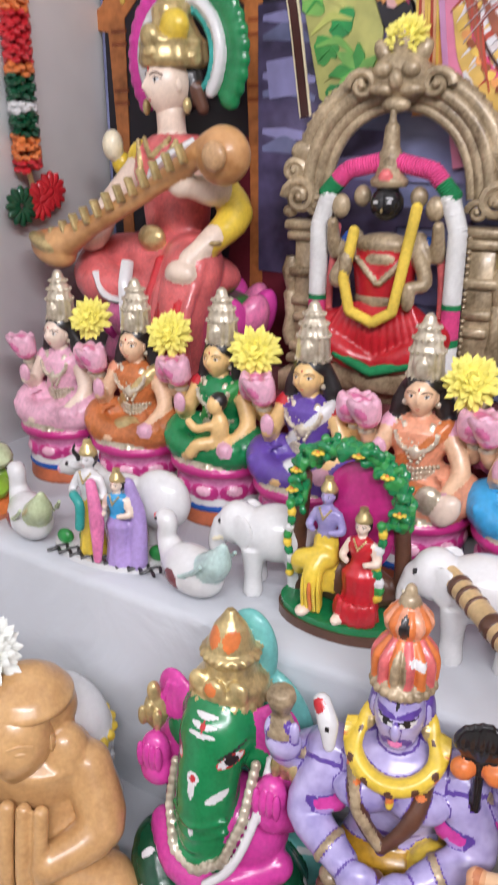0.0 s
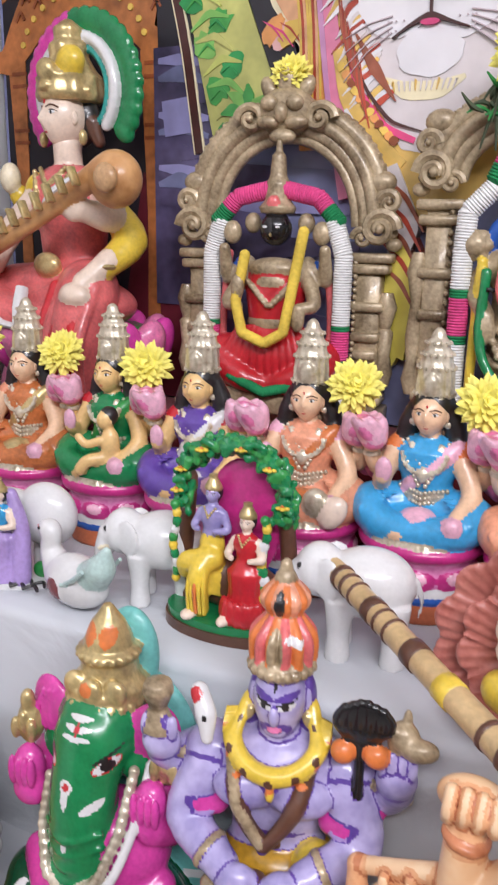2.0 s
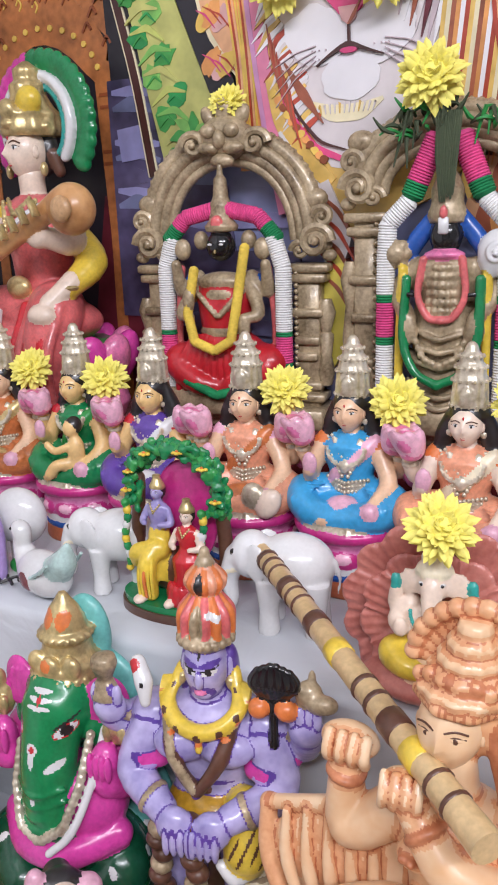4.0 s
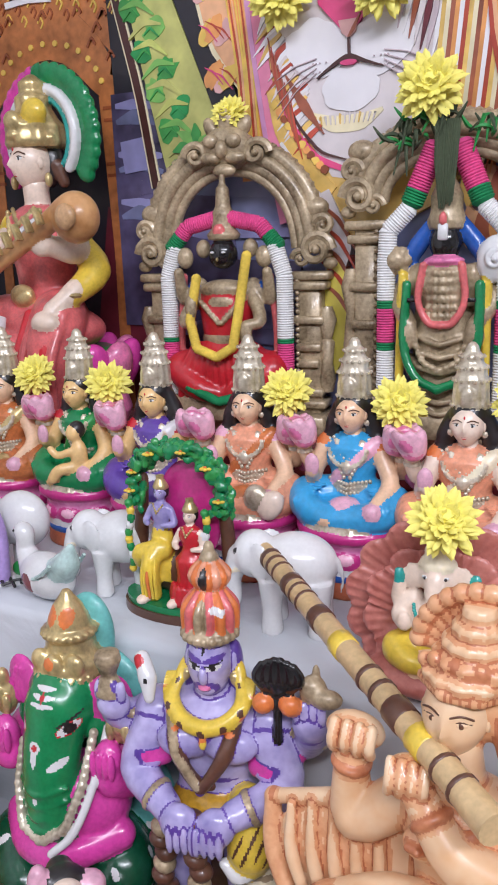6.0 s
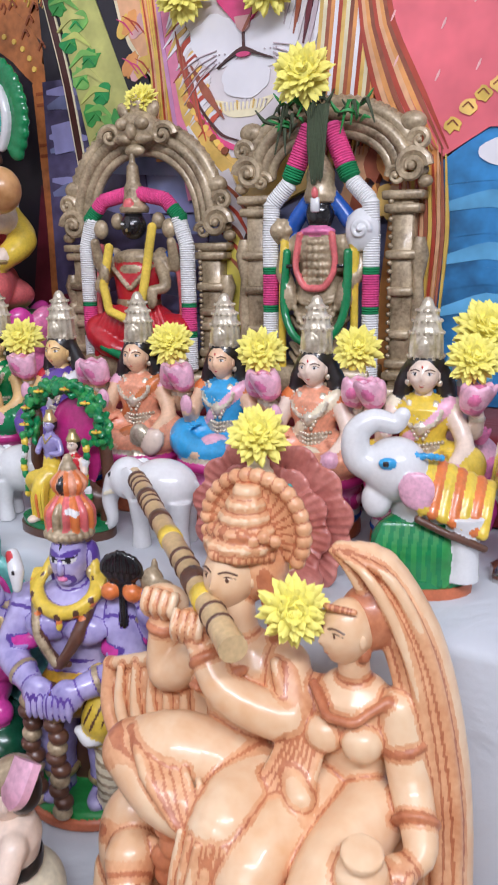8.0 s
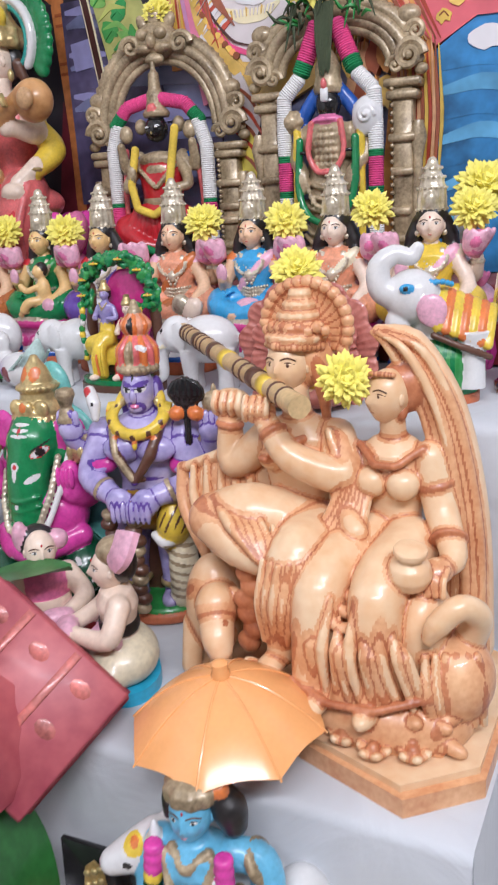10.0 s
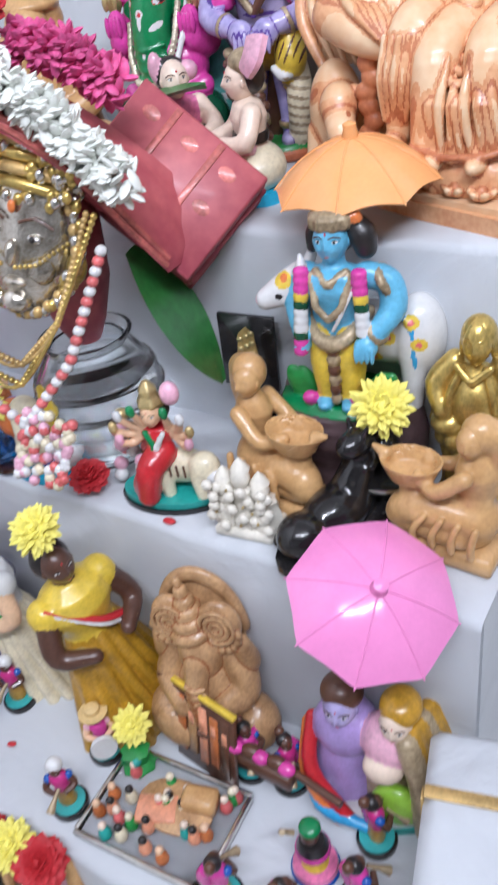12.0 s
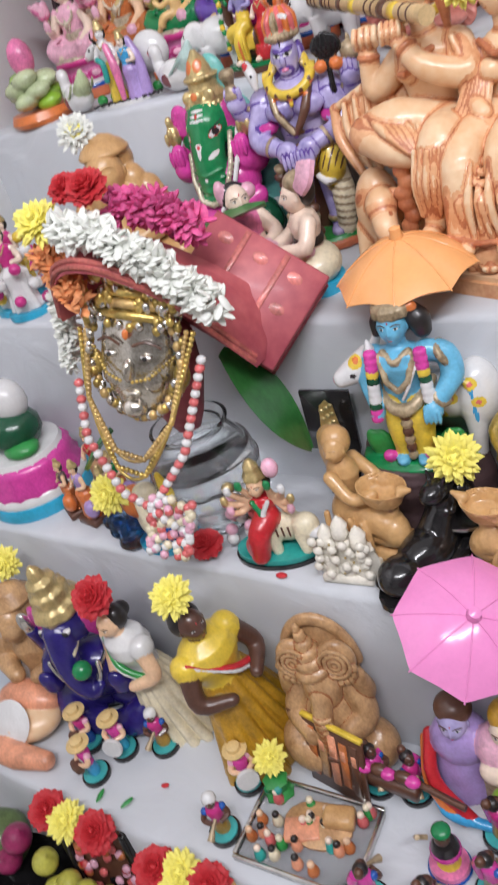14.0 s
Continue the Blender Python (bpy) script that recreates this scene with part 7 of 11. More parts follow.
# small elephant-headed figure on a coral shell
SHELL = paint("shell_red", (0.52, 0.13, 0.10), 0.4, grain=110, vary=0.2, spread=(0.68, 0.27, 0.22))
s = Clay()
for ring, (n, rad, sz) in enumerate(((11, 0.047, (0.022, 0.0045, 0.030)), (9, 0.034, (0.019, 0.0045, 0.026)))):
    for i in range(n):
        a = radians(-42 + 264 * i / (n - 1))
        turn = spin(0, 90 - math.degrees(a), 0) @ spin(10 + 4 * (i % 2), 0, 0)
        c = np.array((rad * math.cos(a), 0.016 - 0.012 * ring + 0.003 * (i % 2), 0.054 + rad * math.sin(a)))
        s.ball(SHELL, c, sz, turn, seg=16, rings=9)
        for j in range(-2, 3):
            s.tube(SHELL, [c + turn @ np.array((0.002 * j, -0.0045, -sz[2] * 0.6)), c + turn @ np.array((0.006 * j, -0.0048 + 0.0005 * abs(j), 0.0)), c + turn @ np.array((0.0075 * j, -0.002, sz[2] * (0.9 - 0.05 * j * j)))], [0.0012, 0.002, 0.0016], 6, 3)
s.ball(SHELL, (0, -0.010, 0.014), (0.054, 0.030, 0.014), seg=20)
s.ball(PALESTONE, (0, -0.01, 0.028), (0.034, 0.026, 0.016))
s.done("shell_seat", pose(0.0, 0.492, A, rz=6), "coral pink fan-shaped shell seat", "figurine")
tusker("elephant_headed_statue", pose(0.0, 0.480, A + 0.022, rz=8), "small cream elephant-headed figure with yellow dhoti on a shell", YELLOW, FAIR, FAIR, CREAM, 0.108, trim=TEAL)
flower("yellow", 0.006, 0.470, A + 0.138, 0.025, TOCAM, "yellow chrysanthemum on a small elephant-headed figure")

# large standing trunk-up elephant with an orange saddle blanket
s = Clay()
s.slab(TERRA, oval(0, 0, 0.058, 0.038, 26), 0, 0.012)
s.slab(GREEN, oval(0, 0, 0.056, 0.036, 26), 0.012, 0.02)
for a in range(14):
    s.tube(LEAFG if a % 2 else GREEN, [(-0.038 + 0.005 * a, -0.026, 0.018), (-0.04 + 0.005 * a, -0.030, 0.05), (-0.036 + 0.005 * a, -0.026, 0.078)], [0.008, 0.008, 0.003], 6)
s.ball(GREEN, (-0.008, -0.004, 0.05), (0.042, 0.026, 0.036))
s.ball(WHITE, (0.018, 0.008, 0.09), (0.05, 0.036, 0.042), spin(0, 18, 0), seg=20, rings=12)
s.ball(WHITE, (-0.026, -0.006, 0.132), (0.034, 0.03, 0.034), seg=16, rings=10)
s.tube(WHITE, [(-0.046, -0.008, 0.135), (-0.064, -0.012, 0.145), (-0.066, -0.012, 0.17), (-0.048, -0.01, 0.184), (-0.028, -0.01, 0.18), (-0.02, -0.01, 0.19)], [0.02, 0.016, 0.014, 0.012, 0.010, 0.008], 12)
s.ball(WHITE, (-0.044, -0.012, 0.10), (0.016, 0.014, 0.02))
for k in (-1, 1):
    s.ball(SKYBLUE, (-0.034, -0.006 + k * 0.028, 0.145), (0.009, 0.004, 0.006))
    s.ball(HAIR, (-0.035, -0.006 + k * 0.0315, 0.145), (0.003, 0.002, 0.003), seg=6, rings=4)
    s.ball(LPINK, (-0.004, -0.002 + k * 0.034, 0.118), (0.018, 0.006, 0.02))
    s.lathe(WHITE, [(0.018, 0.02), (0.017, 0.03), (0.016, 0.06), (0.022, 0.09)], (0.045, k * 0.02, 0), 10)
for j in range(7):
    s.tube(ORANGE if j % 2 else YELLOW, [(0.002 + 0.010 * j, -0.034, 0.098 - 0.004 * j), (0.008 + 0.010 * j, -0.016, 0.128 - 0.004 * j), (0.012 + 0.010 * j, 0.008, 0.138 - 0.004 * j), (0.012 + 0.010 * j, 0.036, 0.12 - 0.004 * j)], 0.006, 7)
s.beads(BROWN, [(-0.002, -0.036, 0.088), (0.03, -0.04, 0.074), (0.064, -0.036, 0.06)], 0.0042, 14)
s.beads(SKYBLUE, [(-0.006, -0.02, 0.15), (0.01, -0.02, 0.15), (0.02, -0.01, 0.146)], 0.004, 5)
s.done("elephant_statue", pose(0.118, 0.545, A, rz=18) @ Matrix.Scale(0.80, 4), "white trunk-raised elephant statue with orange saddle cloth on grass", "statue")

# figures at the right end of the top step
s = Clay()
s.lathe(HOTPINK, [(0.03, 0), (0.035, 0.02), (0.03, 0.05), (0.034, 0.07)], seg=18, lobes=8, deep=0.08)
s.ball(LPINK, (0, -0.012, 0.085), (0.034, 0.026, 0.022))
s.petals(PINK, (0, 0, 0.07), 8, 0.03, (0.008, 0.013, 0.018), 30)
standing(s, (0, 0, 0.08), 0.14, LBLUE, LPINK, WHITE)
s.done("lotus_deity_figurine", pose(0.115, 0.70, A, rz=15), "small pale blue deity figurine on a pink lotus", "figurine")
flower("yellow", 0.137, 0.685, A + 0.205, 0.032, TOCAM, "yellow chrysanthemum on a small lotus figurine")
s = Sculpt()
s.lathe(SILVER, [(0.03, 0), (0.03, 0.01), (0.018, 0.02), (0.022, 0.06), (0.034, 0.08), (0.03, 0.12), (0.016, 0.15), (0.020, 0.17), (0.006, 0.19)], seg=20, lobes=10, deep=0.06)
s.done("silver_lamp", pose(0.20, 0.60, A), "ornate ribbed silver oil lamp", "lamp")


# ---- sandstone-coloured flute player couple ----
def couple():
    s = Clay(0.0016, 0.0035)
    ST, PA, RD = STONE, PALESTONE, REDSTONE
    s.seam_tint = ((PA, ST, 0.0036), (PA, RD, 0.0007), (ST, RD, 0.0009))

    def turned_face(c, r, angle, shift):
        """A head turned about its own upright axis."""
        first = len(s.v)
        face(s, c, r, PA, shift, lips=RD)
        m = spin(0, 0, angle)
        s.v[first:] = [tuple(np.array(c) + m @ (np.array(p) - np.array(c))) for p in s.v[first:]]

    # thick plate with a bevelled rim, rocks and blossoms on it
    rim = [(-0.140, 0.055), (-0.140, -0.050), (0.004, -0.116), (0.096, -0.148), (0.145, -0.105), (0.146, 0.055), (0.10, 0.075)]
    s.slab(ST, rim, 0, 0.016)
    s.slab(PA, [(x * 0.965, y * 0.955) for x, y in rim], 0.016, 0.022)
    s.ball(ST, (0.005, 0.020, 0.075), (0.112, 0.046, 0.085))
    s.ball(ST, (0.058, -0.070, 0.034), (0.072, 0.048, 0.034))
    rng = random.Random(6)
    for i in range(46):
        x = rng.uniform(-0.06, 0.125)
        y = -0.082 - 0.22 * max(0.0, 0.09 - abs(x - 0.06)) - 0.010 * rng.random()
        s.ball(ST if i % 3 else PA, (x, y, 0.026 + 0.030 * rng.random() ** 2), (0.012, 0.006, 0.006), spin(0, rng.uniform(-50, 50), rng.uniform(-40, 40)), blend=0.001)
    for x, y in ((0.040, -0.112), (0.066, -0.120), (0.016, -0.094), (0.094, -0.112)):
        s.petals(PA, (x, y, 0.028), 6, 0.007, (0.0035, 0.005, 0.008), 55)
        s.ball(RD, (x, y - 0.002, 0.032), 0.005, blend=0.001)
    # calf at the knee
    s.ball(PA, (-0.108, -0.040, 0.078), (0.028, 0.026, 0.048))
    s.ball(PA, (-0.094, -0.062, 0.088), (0.019, 0.021, 0.022))
    s.tube(PA, [(-0.092, -0.068, 0.084), (-0.084, -0.082, 0.070), (-0.080, -0.086, 0.062)], [0.016, 0.014, 0.011], 12)
    for k in (-1, 1):
        s.ball(ST, (-0.096 + k * 0.020, -0.056, 0.098), (0.012, 0.005, 0.007), spin(0, k * 30, 0), blend=0.001)
        s.mark(RD, (-0.088 + k * 0.011, -0.080, 0.084), 0.0030)
        s.tube(PA, [(-0.112 + k * 0.014, -0.050, 0.060), (-0.112 + k * 0.015, -0.060, 0.022)], [0.011, 0.009], 10, 1)
    # cloak spread behind the raised arm
    s.ball(PA, (-0.108, 0.010, 0.158), (0.060, 0.011, 0.046), spin(0, -24, 0))
    s.tube(ST, [(-0.166, 0.014, 0.184), (-0.160, 0.002, 0.150), (-0.130, -0.012, 0.106)], [0.006, 0.0065, 0.005], 9)
    s.tube(PA, [(-0.166, 0.014, 0.184), (-0.118, 0.008, 0.204), (-0.066, 0.006, 0.226)], [0.005, 0.006, 0.006], 9)
    for j in range(5):
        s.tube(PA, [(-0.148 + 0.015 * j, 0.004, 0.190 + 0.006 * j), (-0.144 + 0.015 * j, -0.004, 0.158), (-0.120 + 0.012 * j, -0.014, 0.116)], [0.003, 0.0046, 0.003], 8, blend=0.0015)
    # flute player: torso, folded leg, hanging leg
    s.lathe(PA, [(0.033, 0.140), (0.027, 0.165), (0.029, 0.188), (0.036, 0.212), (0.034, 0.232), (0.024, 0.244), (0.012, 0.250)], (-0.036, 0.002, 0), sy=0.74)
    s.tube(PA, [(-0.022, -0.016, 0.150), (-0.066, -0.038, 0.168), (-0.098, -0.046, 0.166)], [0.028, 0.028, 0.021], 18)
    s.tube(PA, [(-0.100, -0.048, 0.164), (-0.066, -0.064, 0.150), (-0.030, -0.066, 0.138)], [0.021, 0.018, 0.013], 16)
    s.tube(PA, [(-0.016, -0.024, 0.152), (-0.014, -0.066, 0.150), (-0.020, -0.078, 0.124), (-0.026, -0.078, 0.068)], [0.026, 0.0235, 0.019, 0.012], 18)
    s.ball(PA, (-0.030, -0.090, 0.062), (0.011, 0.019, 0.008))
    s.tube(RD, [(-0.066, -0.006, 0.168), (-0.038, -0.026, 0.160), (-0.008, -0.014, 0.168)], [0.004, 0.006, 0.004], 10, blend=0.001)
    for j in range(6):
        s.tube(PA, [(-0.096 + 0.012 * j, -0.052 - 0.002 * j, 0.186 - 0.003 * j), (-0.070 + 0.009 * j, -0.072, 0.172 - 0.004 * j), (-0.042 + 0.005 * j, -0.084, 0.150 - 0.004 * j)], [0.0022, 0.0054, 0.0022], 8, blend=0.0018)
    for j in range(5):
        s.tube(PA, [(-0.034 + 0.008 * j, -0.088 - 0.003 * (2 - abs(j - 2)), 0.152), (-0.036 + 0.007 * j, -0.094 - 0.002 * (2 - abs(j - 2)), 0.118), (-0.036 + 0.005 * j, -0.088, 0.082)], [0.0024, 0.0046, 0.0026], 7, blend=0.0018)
    for j in range(6):
        s.ball(RD, (-0.062 + 0.004 * math.sin(j * 2), -0.062, 0.126 - 0.013 * j), (0.011, 0.008, 0.010), spin(0, 25 * (j % 2), 0), blend=0.0015)
    # arms raised to the flute
    s.tube(PA, [(-0.068, 0.004, 0.226), (-0.102, 0.002, 0.200), (-0.108, 0.008, 0.240)], [0.016, 0.0145, 0.0105], 16)
    s.ball(PA, (-0.106, 0.010, 0.254), (0.019, 0.011, 0.012))
    s.tube(PA, [(-0.004, 0.002, 0.230), (0.008, -0.018, 0.206), (-0.030, -0.034, 0.222), (-0.056, -0.026, 0.250)], [0.017, 0.0165, 0.013, 0.0095], 16)
    s.ball(PA, (-0.062, -0.022, 0.258), (0.014, 0.010, 0.012))
    for j in range(4):
        s.tube(PA, [(-0.092 - 0.0078 * j, 0.0, 0.263), (-0.092 - 0.0078 * j, -0.005, 0.254), (-0.093 - 0.0078 * j, 0.0, 0.246)], 0.0037, 7, blend=0.0004)
        s.tube(PA, [(-0.052 - 0.0064 * j, -0.028, 0.268), (-0.051 - 0.0064 * j, -0.034, 0.259), (-0.053 - 0.0064 * j, -0.030, 0.250)], 0.0031, 7, blend=0.0004)
    for c, t in (((-0.047, -0.030, 0.240), spin(-20, -40, 0)), ((-0.107, 0.006, 0.234), spin(0, 10, 0))):
        s.lathe(RD, [(0.0100, -0.003), (0.0130, -0.0015), (0.0130, 0.0015), (0.0100, 0.003)], c, turn=t, blend=0.0008)
    # scarf falling from the shoulder to the lap, necklace and chest flower
    for j in range(7):
        s.tube(PA, [(-0.004 + 0.004 * j, -0.014 + 0.003 * j, 0.240 - 0.004 * j), (0.010 + 0.0035 * j, -0.026 + 0.002 * j, 0.206), (0.002 + 0.0048 * j, -0.036, 0.174), (-0.014 + 0.0075 * j, -0.056, 0.152)], [0.0036, 0.0046, 0.0046, 0.0034], 8, blend=0.0015)
    s.beads(RD, [(-0.056, -0.018, 0.238), (-0.040, -0.030, 0.230), (-0.022, -0.026, 0.236)], 0.0036, 9)
    s.petals(RD, (-0.056, -0.026, 0.216), 5, 0.004, (0.003, 0.003, 0.004), 70)
    s.ball(PA, (-0.054, -0.020, 0.214), (0.012, 0.008, 0.010)), s.ball(PA, (-0.024, -0.022, 0.214), (0.012, 0.008, 0.010))
    # head, banded turban and scalloped fan
    s.tube(PA, [(-0.037, 0.002, 0.242), (-0.040, -0.002, 0.272)], 0.0125, 14, 1)
    turned_face((-0.042, -0.004, 0.292), 0.0215, -6, 0.02)
    s.ball(ST, (-0.033, 0.012, 0.296), (0.025, 0.022, 0.026))
    s.tube(RD, [(-0.020, 0.0, 0.296), (-0.014, 0.002, 0.272), (-0.012, 0.002, 0.250)], [0.006, 0.007, 0.004], 9)
    s.beads(PA, [(-0.062, 0.0, 0.308), (-0.046, -0.020, 0.310), (-0.028, -0.018, 0.309), (-0.014, 0.0, 0.308)], 0.0036, 17)
    for k in range(5):
        r = 0.0255 - 0.0040 * k
        s.lathe(PA, [(r * 0.86, -0.0055), (r, -0.0030), (r * 1.04, 0.0012), (r * 0.86, 0.0050)], (-0.037 + 0.001 * k, 0.004, 0.315 + 0.0085 * k), lobes=12, deep=0.03, blend=0.0008)
    for i in range(17):
        a = radians(-30 + 205 * i / 16)
        c2, s2 = math.cos(a), math.sin(a)
        s.tube(PA, [(-0.031, 0.010, 0.318), (-0.031 + 0.024 * c2, 0.014, 0.320 + 0.024 * s2), (-0.031 + 0.036 * c2, 0.012, 0.322 + 0.036 * s2)], [0.003, 0.0046, 0.0056], 8, blend=0.0010)
        s.ball(PA, (-0.031 + 0.037 * c2, 0.010, 0.322 + 0.037 * s2), 0.0056, blend=0.0010)
    for i in range(9):
        s.ball(ST, (-0.060 + 0.0065 * i, -0.014 + 0.001 * abs(i - 4) ** 1.6, 0.321 + 0.003 * (i % 2)), (0.0042, 0.004, 0.0046), blend=0.0008)
    # companion: thighs and skirt
    for x0, x1, x2 in ((0.030, 0.012, 0.010), (0.064, 0.058, 0.064)):
        s.tube(PA, [(x0, -0.016, 0.150), (x1, -0.070, 0.140), (x1, -0.090, 0.116), (x2, -0.092, 0.066)], [0.024, 0.0225, 0.020, 0.019], 18)
    s.ball(PA, (0.038, -0.066, 0.090), (0.036, 0.026, 0.044)), s.ball(PA, (0.088, -0.058, 0.098), (0.022, 0.034, 0.044))
    s.lathe(PA, [(0.050, 0.050), (0.054, 0.054), (0.052, 0.064), (0.046, 0.080)], (0.046, -0.066, 0), sy=0.86, lobes=14, deep=0.05)
    for j in range(12):
        u = j / 11
        y = -0.104 - 0.010 * math.sin(math.pi * u)
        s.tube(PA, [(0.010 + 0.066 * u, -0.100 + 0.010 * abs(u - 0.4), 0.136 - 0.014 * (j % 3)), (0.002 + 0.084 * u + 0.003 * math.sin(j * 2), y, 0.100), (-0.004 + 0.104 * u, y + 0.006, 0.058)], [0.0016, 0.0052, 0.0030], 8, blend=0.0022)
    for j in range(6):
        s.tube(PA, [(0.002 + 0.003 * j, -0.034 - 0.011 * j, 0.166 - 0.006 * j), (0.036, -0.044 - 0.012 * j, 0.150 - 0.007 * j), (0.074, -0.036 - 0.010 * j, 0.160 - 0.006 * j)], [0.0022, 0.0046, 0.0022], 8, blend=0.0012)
    s.beads(RD, [(-0.006, -0.106, 0.062), (0.030, -0.118, 0.058), (0.066, -0.118, 0.060), (0.102, -0.100, 0.068)], 0.0034, 24)
    for x in (0.018, 0.058):
        s.ball(PA, (x, -0.114, 0.052), (0.009, 0.017, 0.008))
    # torso, bodice, arms with bangles, small pot on the lap
    s.lathe(PA, [(0.030, 0.144), (0.0225, 0.166), (0.024, 0.184), (0.031, 0.206), (0.028, 0.224), (0.018, 0.234), (0.010, 0.238)], (0.046, 0.002, 0), sy=0.76)
    s.tube(RD, [(0.018, -0.006, 0.160), (0.046, -0.022, 0.152), (0.076, -0.006, 0.160)], 0.0048, 9, blend=0.001)
    for x in (0.033, 0.059):
        s.ball(PA, (x, -0.018, 0.202), (0.0135, 0.0125, 0.0130), blend=0.0012)
    s.beads(RD, [(0.022, -0.010, 0.230), (0.038, -0.026, 0.219), (0.056, -0.026, 0.219), (0.072, -0.010, 0.230)], 0.0034, 16)
    s.tube(PA, [(0.076, 0.0, 0.220), (0.088, -0.010, 0.180), (0.104, -0.036, 0.156), (0.100, -0.050, 0.150)], [0.0145, 0.0135, 0.0105, 0.008], 16)
    s.ball(PA, (0.096, -0.056, 0.150), (0.012, 0.012, 0.010))
    for j in range(4):
        s.tube(PA, [(0.088 + 0.0056 * j, -0.060, 0.154), (0.087 + 0.0056 * j, -0.069, 0.148), (0.088 + 0.0056 * j, -0.072, 0.138)], 0.0028, 7, blend=0.0004)
    s.tube(PA, [(0.018, 0.0, 0.216), (0.008, -0.014, 0.186), (0.028, -0.044, 0.168)], [0.0135, 0.0125, 0.009], 16)
    for c, t in (((0.082, -0.004, 0.200), spin(0, -14, 0)), ((0.098, -0.026, 0.164), spin(-50, -20, 0))):
        s.lathe(RD, [(0.0115, -0.003), (0.0150, -0.0015), (0.0150, 0.0015), (0.0115, 0.003)], c, turn=t, blend=0.0008)
    s.lathe(PA, [(0.008, 0), (0.015, 0.006), (0.0175, 0.014), (0.015, 0.022), (0.009, 0.027), (0.0125, 0.031), (0.0125, 0.036), (0.004, 0.037)], (0.078, -0.070, 0.140), turn=spin(10, 6, 0), blend=0.0008)
    # her head in profile under a long veil
    s.tube(PA, [(0.046, 0.002, 0.232), (0.046, -0.003, 0.256)], 0.0105, 12, 1)
    turned_face((0.044, -0.007, 0.271), 0.0195, -34, -0.03)
    s.ball(RD, (0.053, 0.008, 0.276), (0.020, 0.019, 0.022))
    s.beads(PA, [(0.028, -0.010, 0.288), (0.036, -0.020, 0.291), (0.052, -0.018, 0.290)], 0.0024, 12)
    s.ball(RD, (0.056, -0.008, 0.258), (0.004, 0.005, 0.006))
    veil = [(0.034, 0.004, 0.320), (0.056, 0.014, 0.306), (0.078, 0.018, 0.264), (0.092, 0.018, 0.215), (0.103, 0.014, 0.150), (0.108, 0.006, 0.060)]
    s.tube(PA, veil, [0.006, 0.015, 0.019, 0.020, 0.020, 0.021], 26)
    for dx, dy in ((-0.012, -0.014), (0.002, -0.019), (0.013, -0.013)):
        s.tube(PA, [(x + dx * (0.4 if i == 0 else 1.0), y + dy * (0.3 if i == 0 else 1.0), z) for i, (x, y, z) in enumerate(veil)], [0.002, 0.0036, 0.0042, 0.0042, 0.0042, 0.0036], 9, blend=0.0014)
    # long-necked bird at her side
    s.ball(ST, (0.116, -0.066, 0.070), (0.027, 0.030, 0.034))
    s.tube(PA, [(0.120, -0.056, 0.094), (0.130, -0.068, 0.124), (0.120, -0.084, 0.138), (0.106, -0.092, 0.126), (0.100, -0.094, 0.114)], [0.012, 0.010, 0.0095, 0.009, 0.005], 14)
    for j in range(6):
        s.tube(PA, [(0.096 + 0.007 * j, -0.090 + 0.003 * j, 0.096), (0.100 + 0.007 * j, -0.099 + 0.004 * j, 0.068), (0.106 + 0.006 * j, -0.088 + 0.004 * j, 0.036)], [0.003, 0.005, 0.003], 8, blend=0.001)
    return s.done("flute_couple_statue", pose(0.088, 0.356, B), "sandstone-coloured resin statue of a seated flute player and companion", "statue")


couple()

# bamboo flute
s = Sculpt()
p0, p1 = np.array((-0.164, 0.526, 1.053)), np.array((0.080, 0.294, 1.034))
way = (p1 - p0) / np.linalg.norm(p1 - p0)
ln = np.linalg.norm(p1 - p0)
turn = toward(way)
FLUTE = paint("bamboo", (0.62, 0.44, 0.22), 0.35, vary=0.2)
s.lathe(FLUTE, [(0.0078, 0), (0.0088, 0.01), (0.0088, ln - 0.03), (0.0095, ln)], p0, 14, turn=turn)
for u, w, mat in ((0.06, 0.006, BROWN), (0.10, 0.004, BROWN), (0.14, 0.003, BROWN), (0.20, 0.010, BROWN), (0.25, 0.003, BROWN), (0.29, 0.003, BROWN), (0.36, 0.012, BROWN), (0.47, 0.013, LIME), (0.60, 0.004, BROWN), (0.65, 0.004, BROWN), (0.70, 0.016, BROWN), (0.78, 0.014, LIME), (0.86, 0.003, BROWN), (0.91, 0.003, BROWN)):
    s.lathe(YELLOW if mat is LIME else mat, [(0.0085, 0), (0.0096, 0.001), (0.0096, w), (0.0085, w + 0.001)], p0 + way * ln * u, 14, turn=turn)
s.done("bamboo_flute", ONE, "bamboo flute with brown and yellow bands held by the statue", "flute")
flower("yellow", 0.103, 0.330, 1.049, 0.022, (0.45, -0.8, 0.3), "yellow chrysanthemum tucked between the two statue figures")


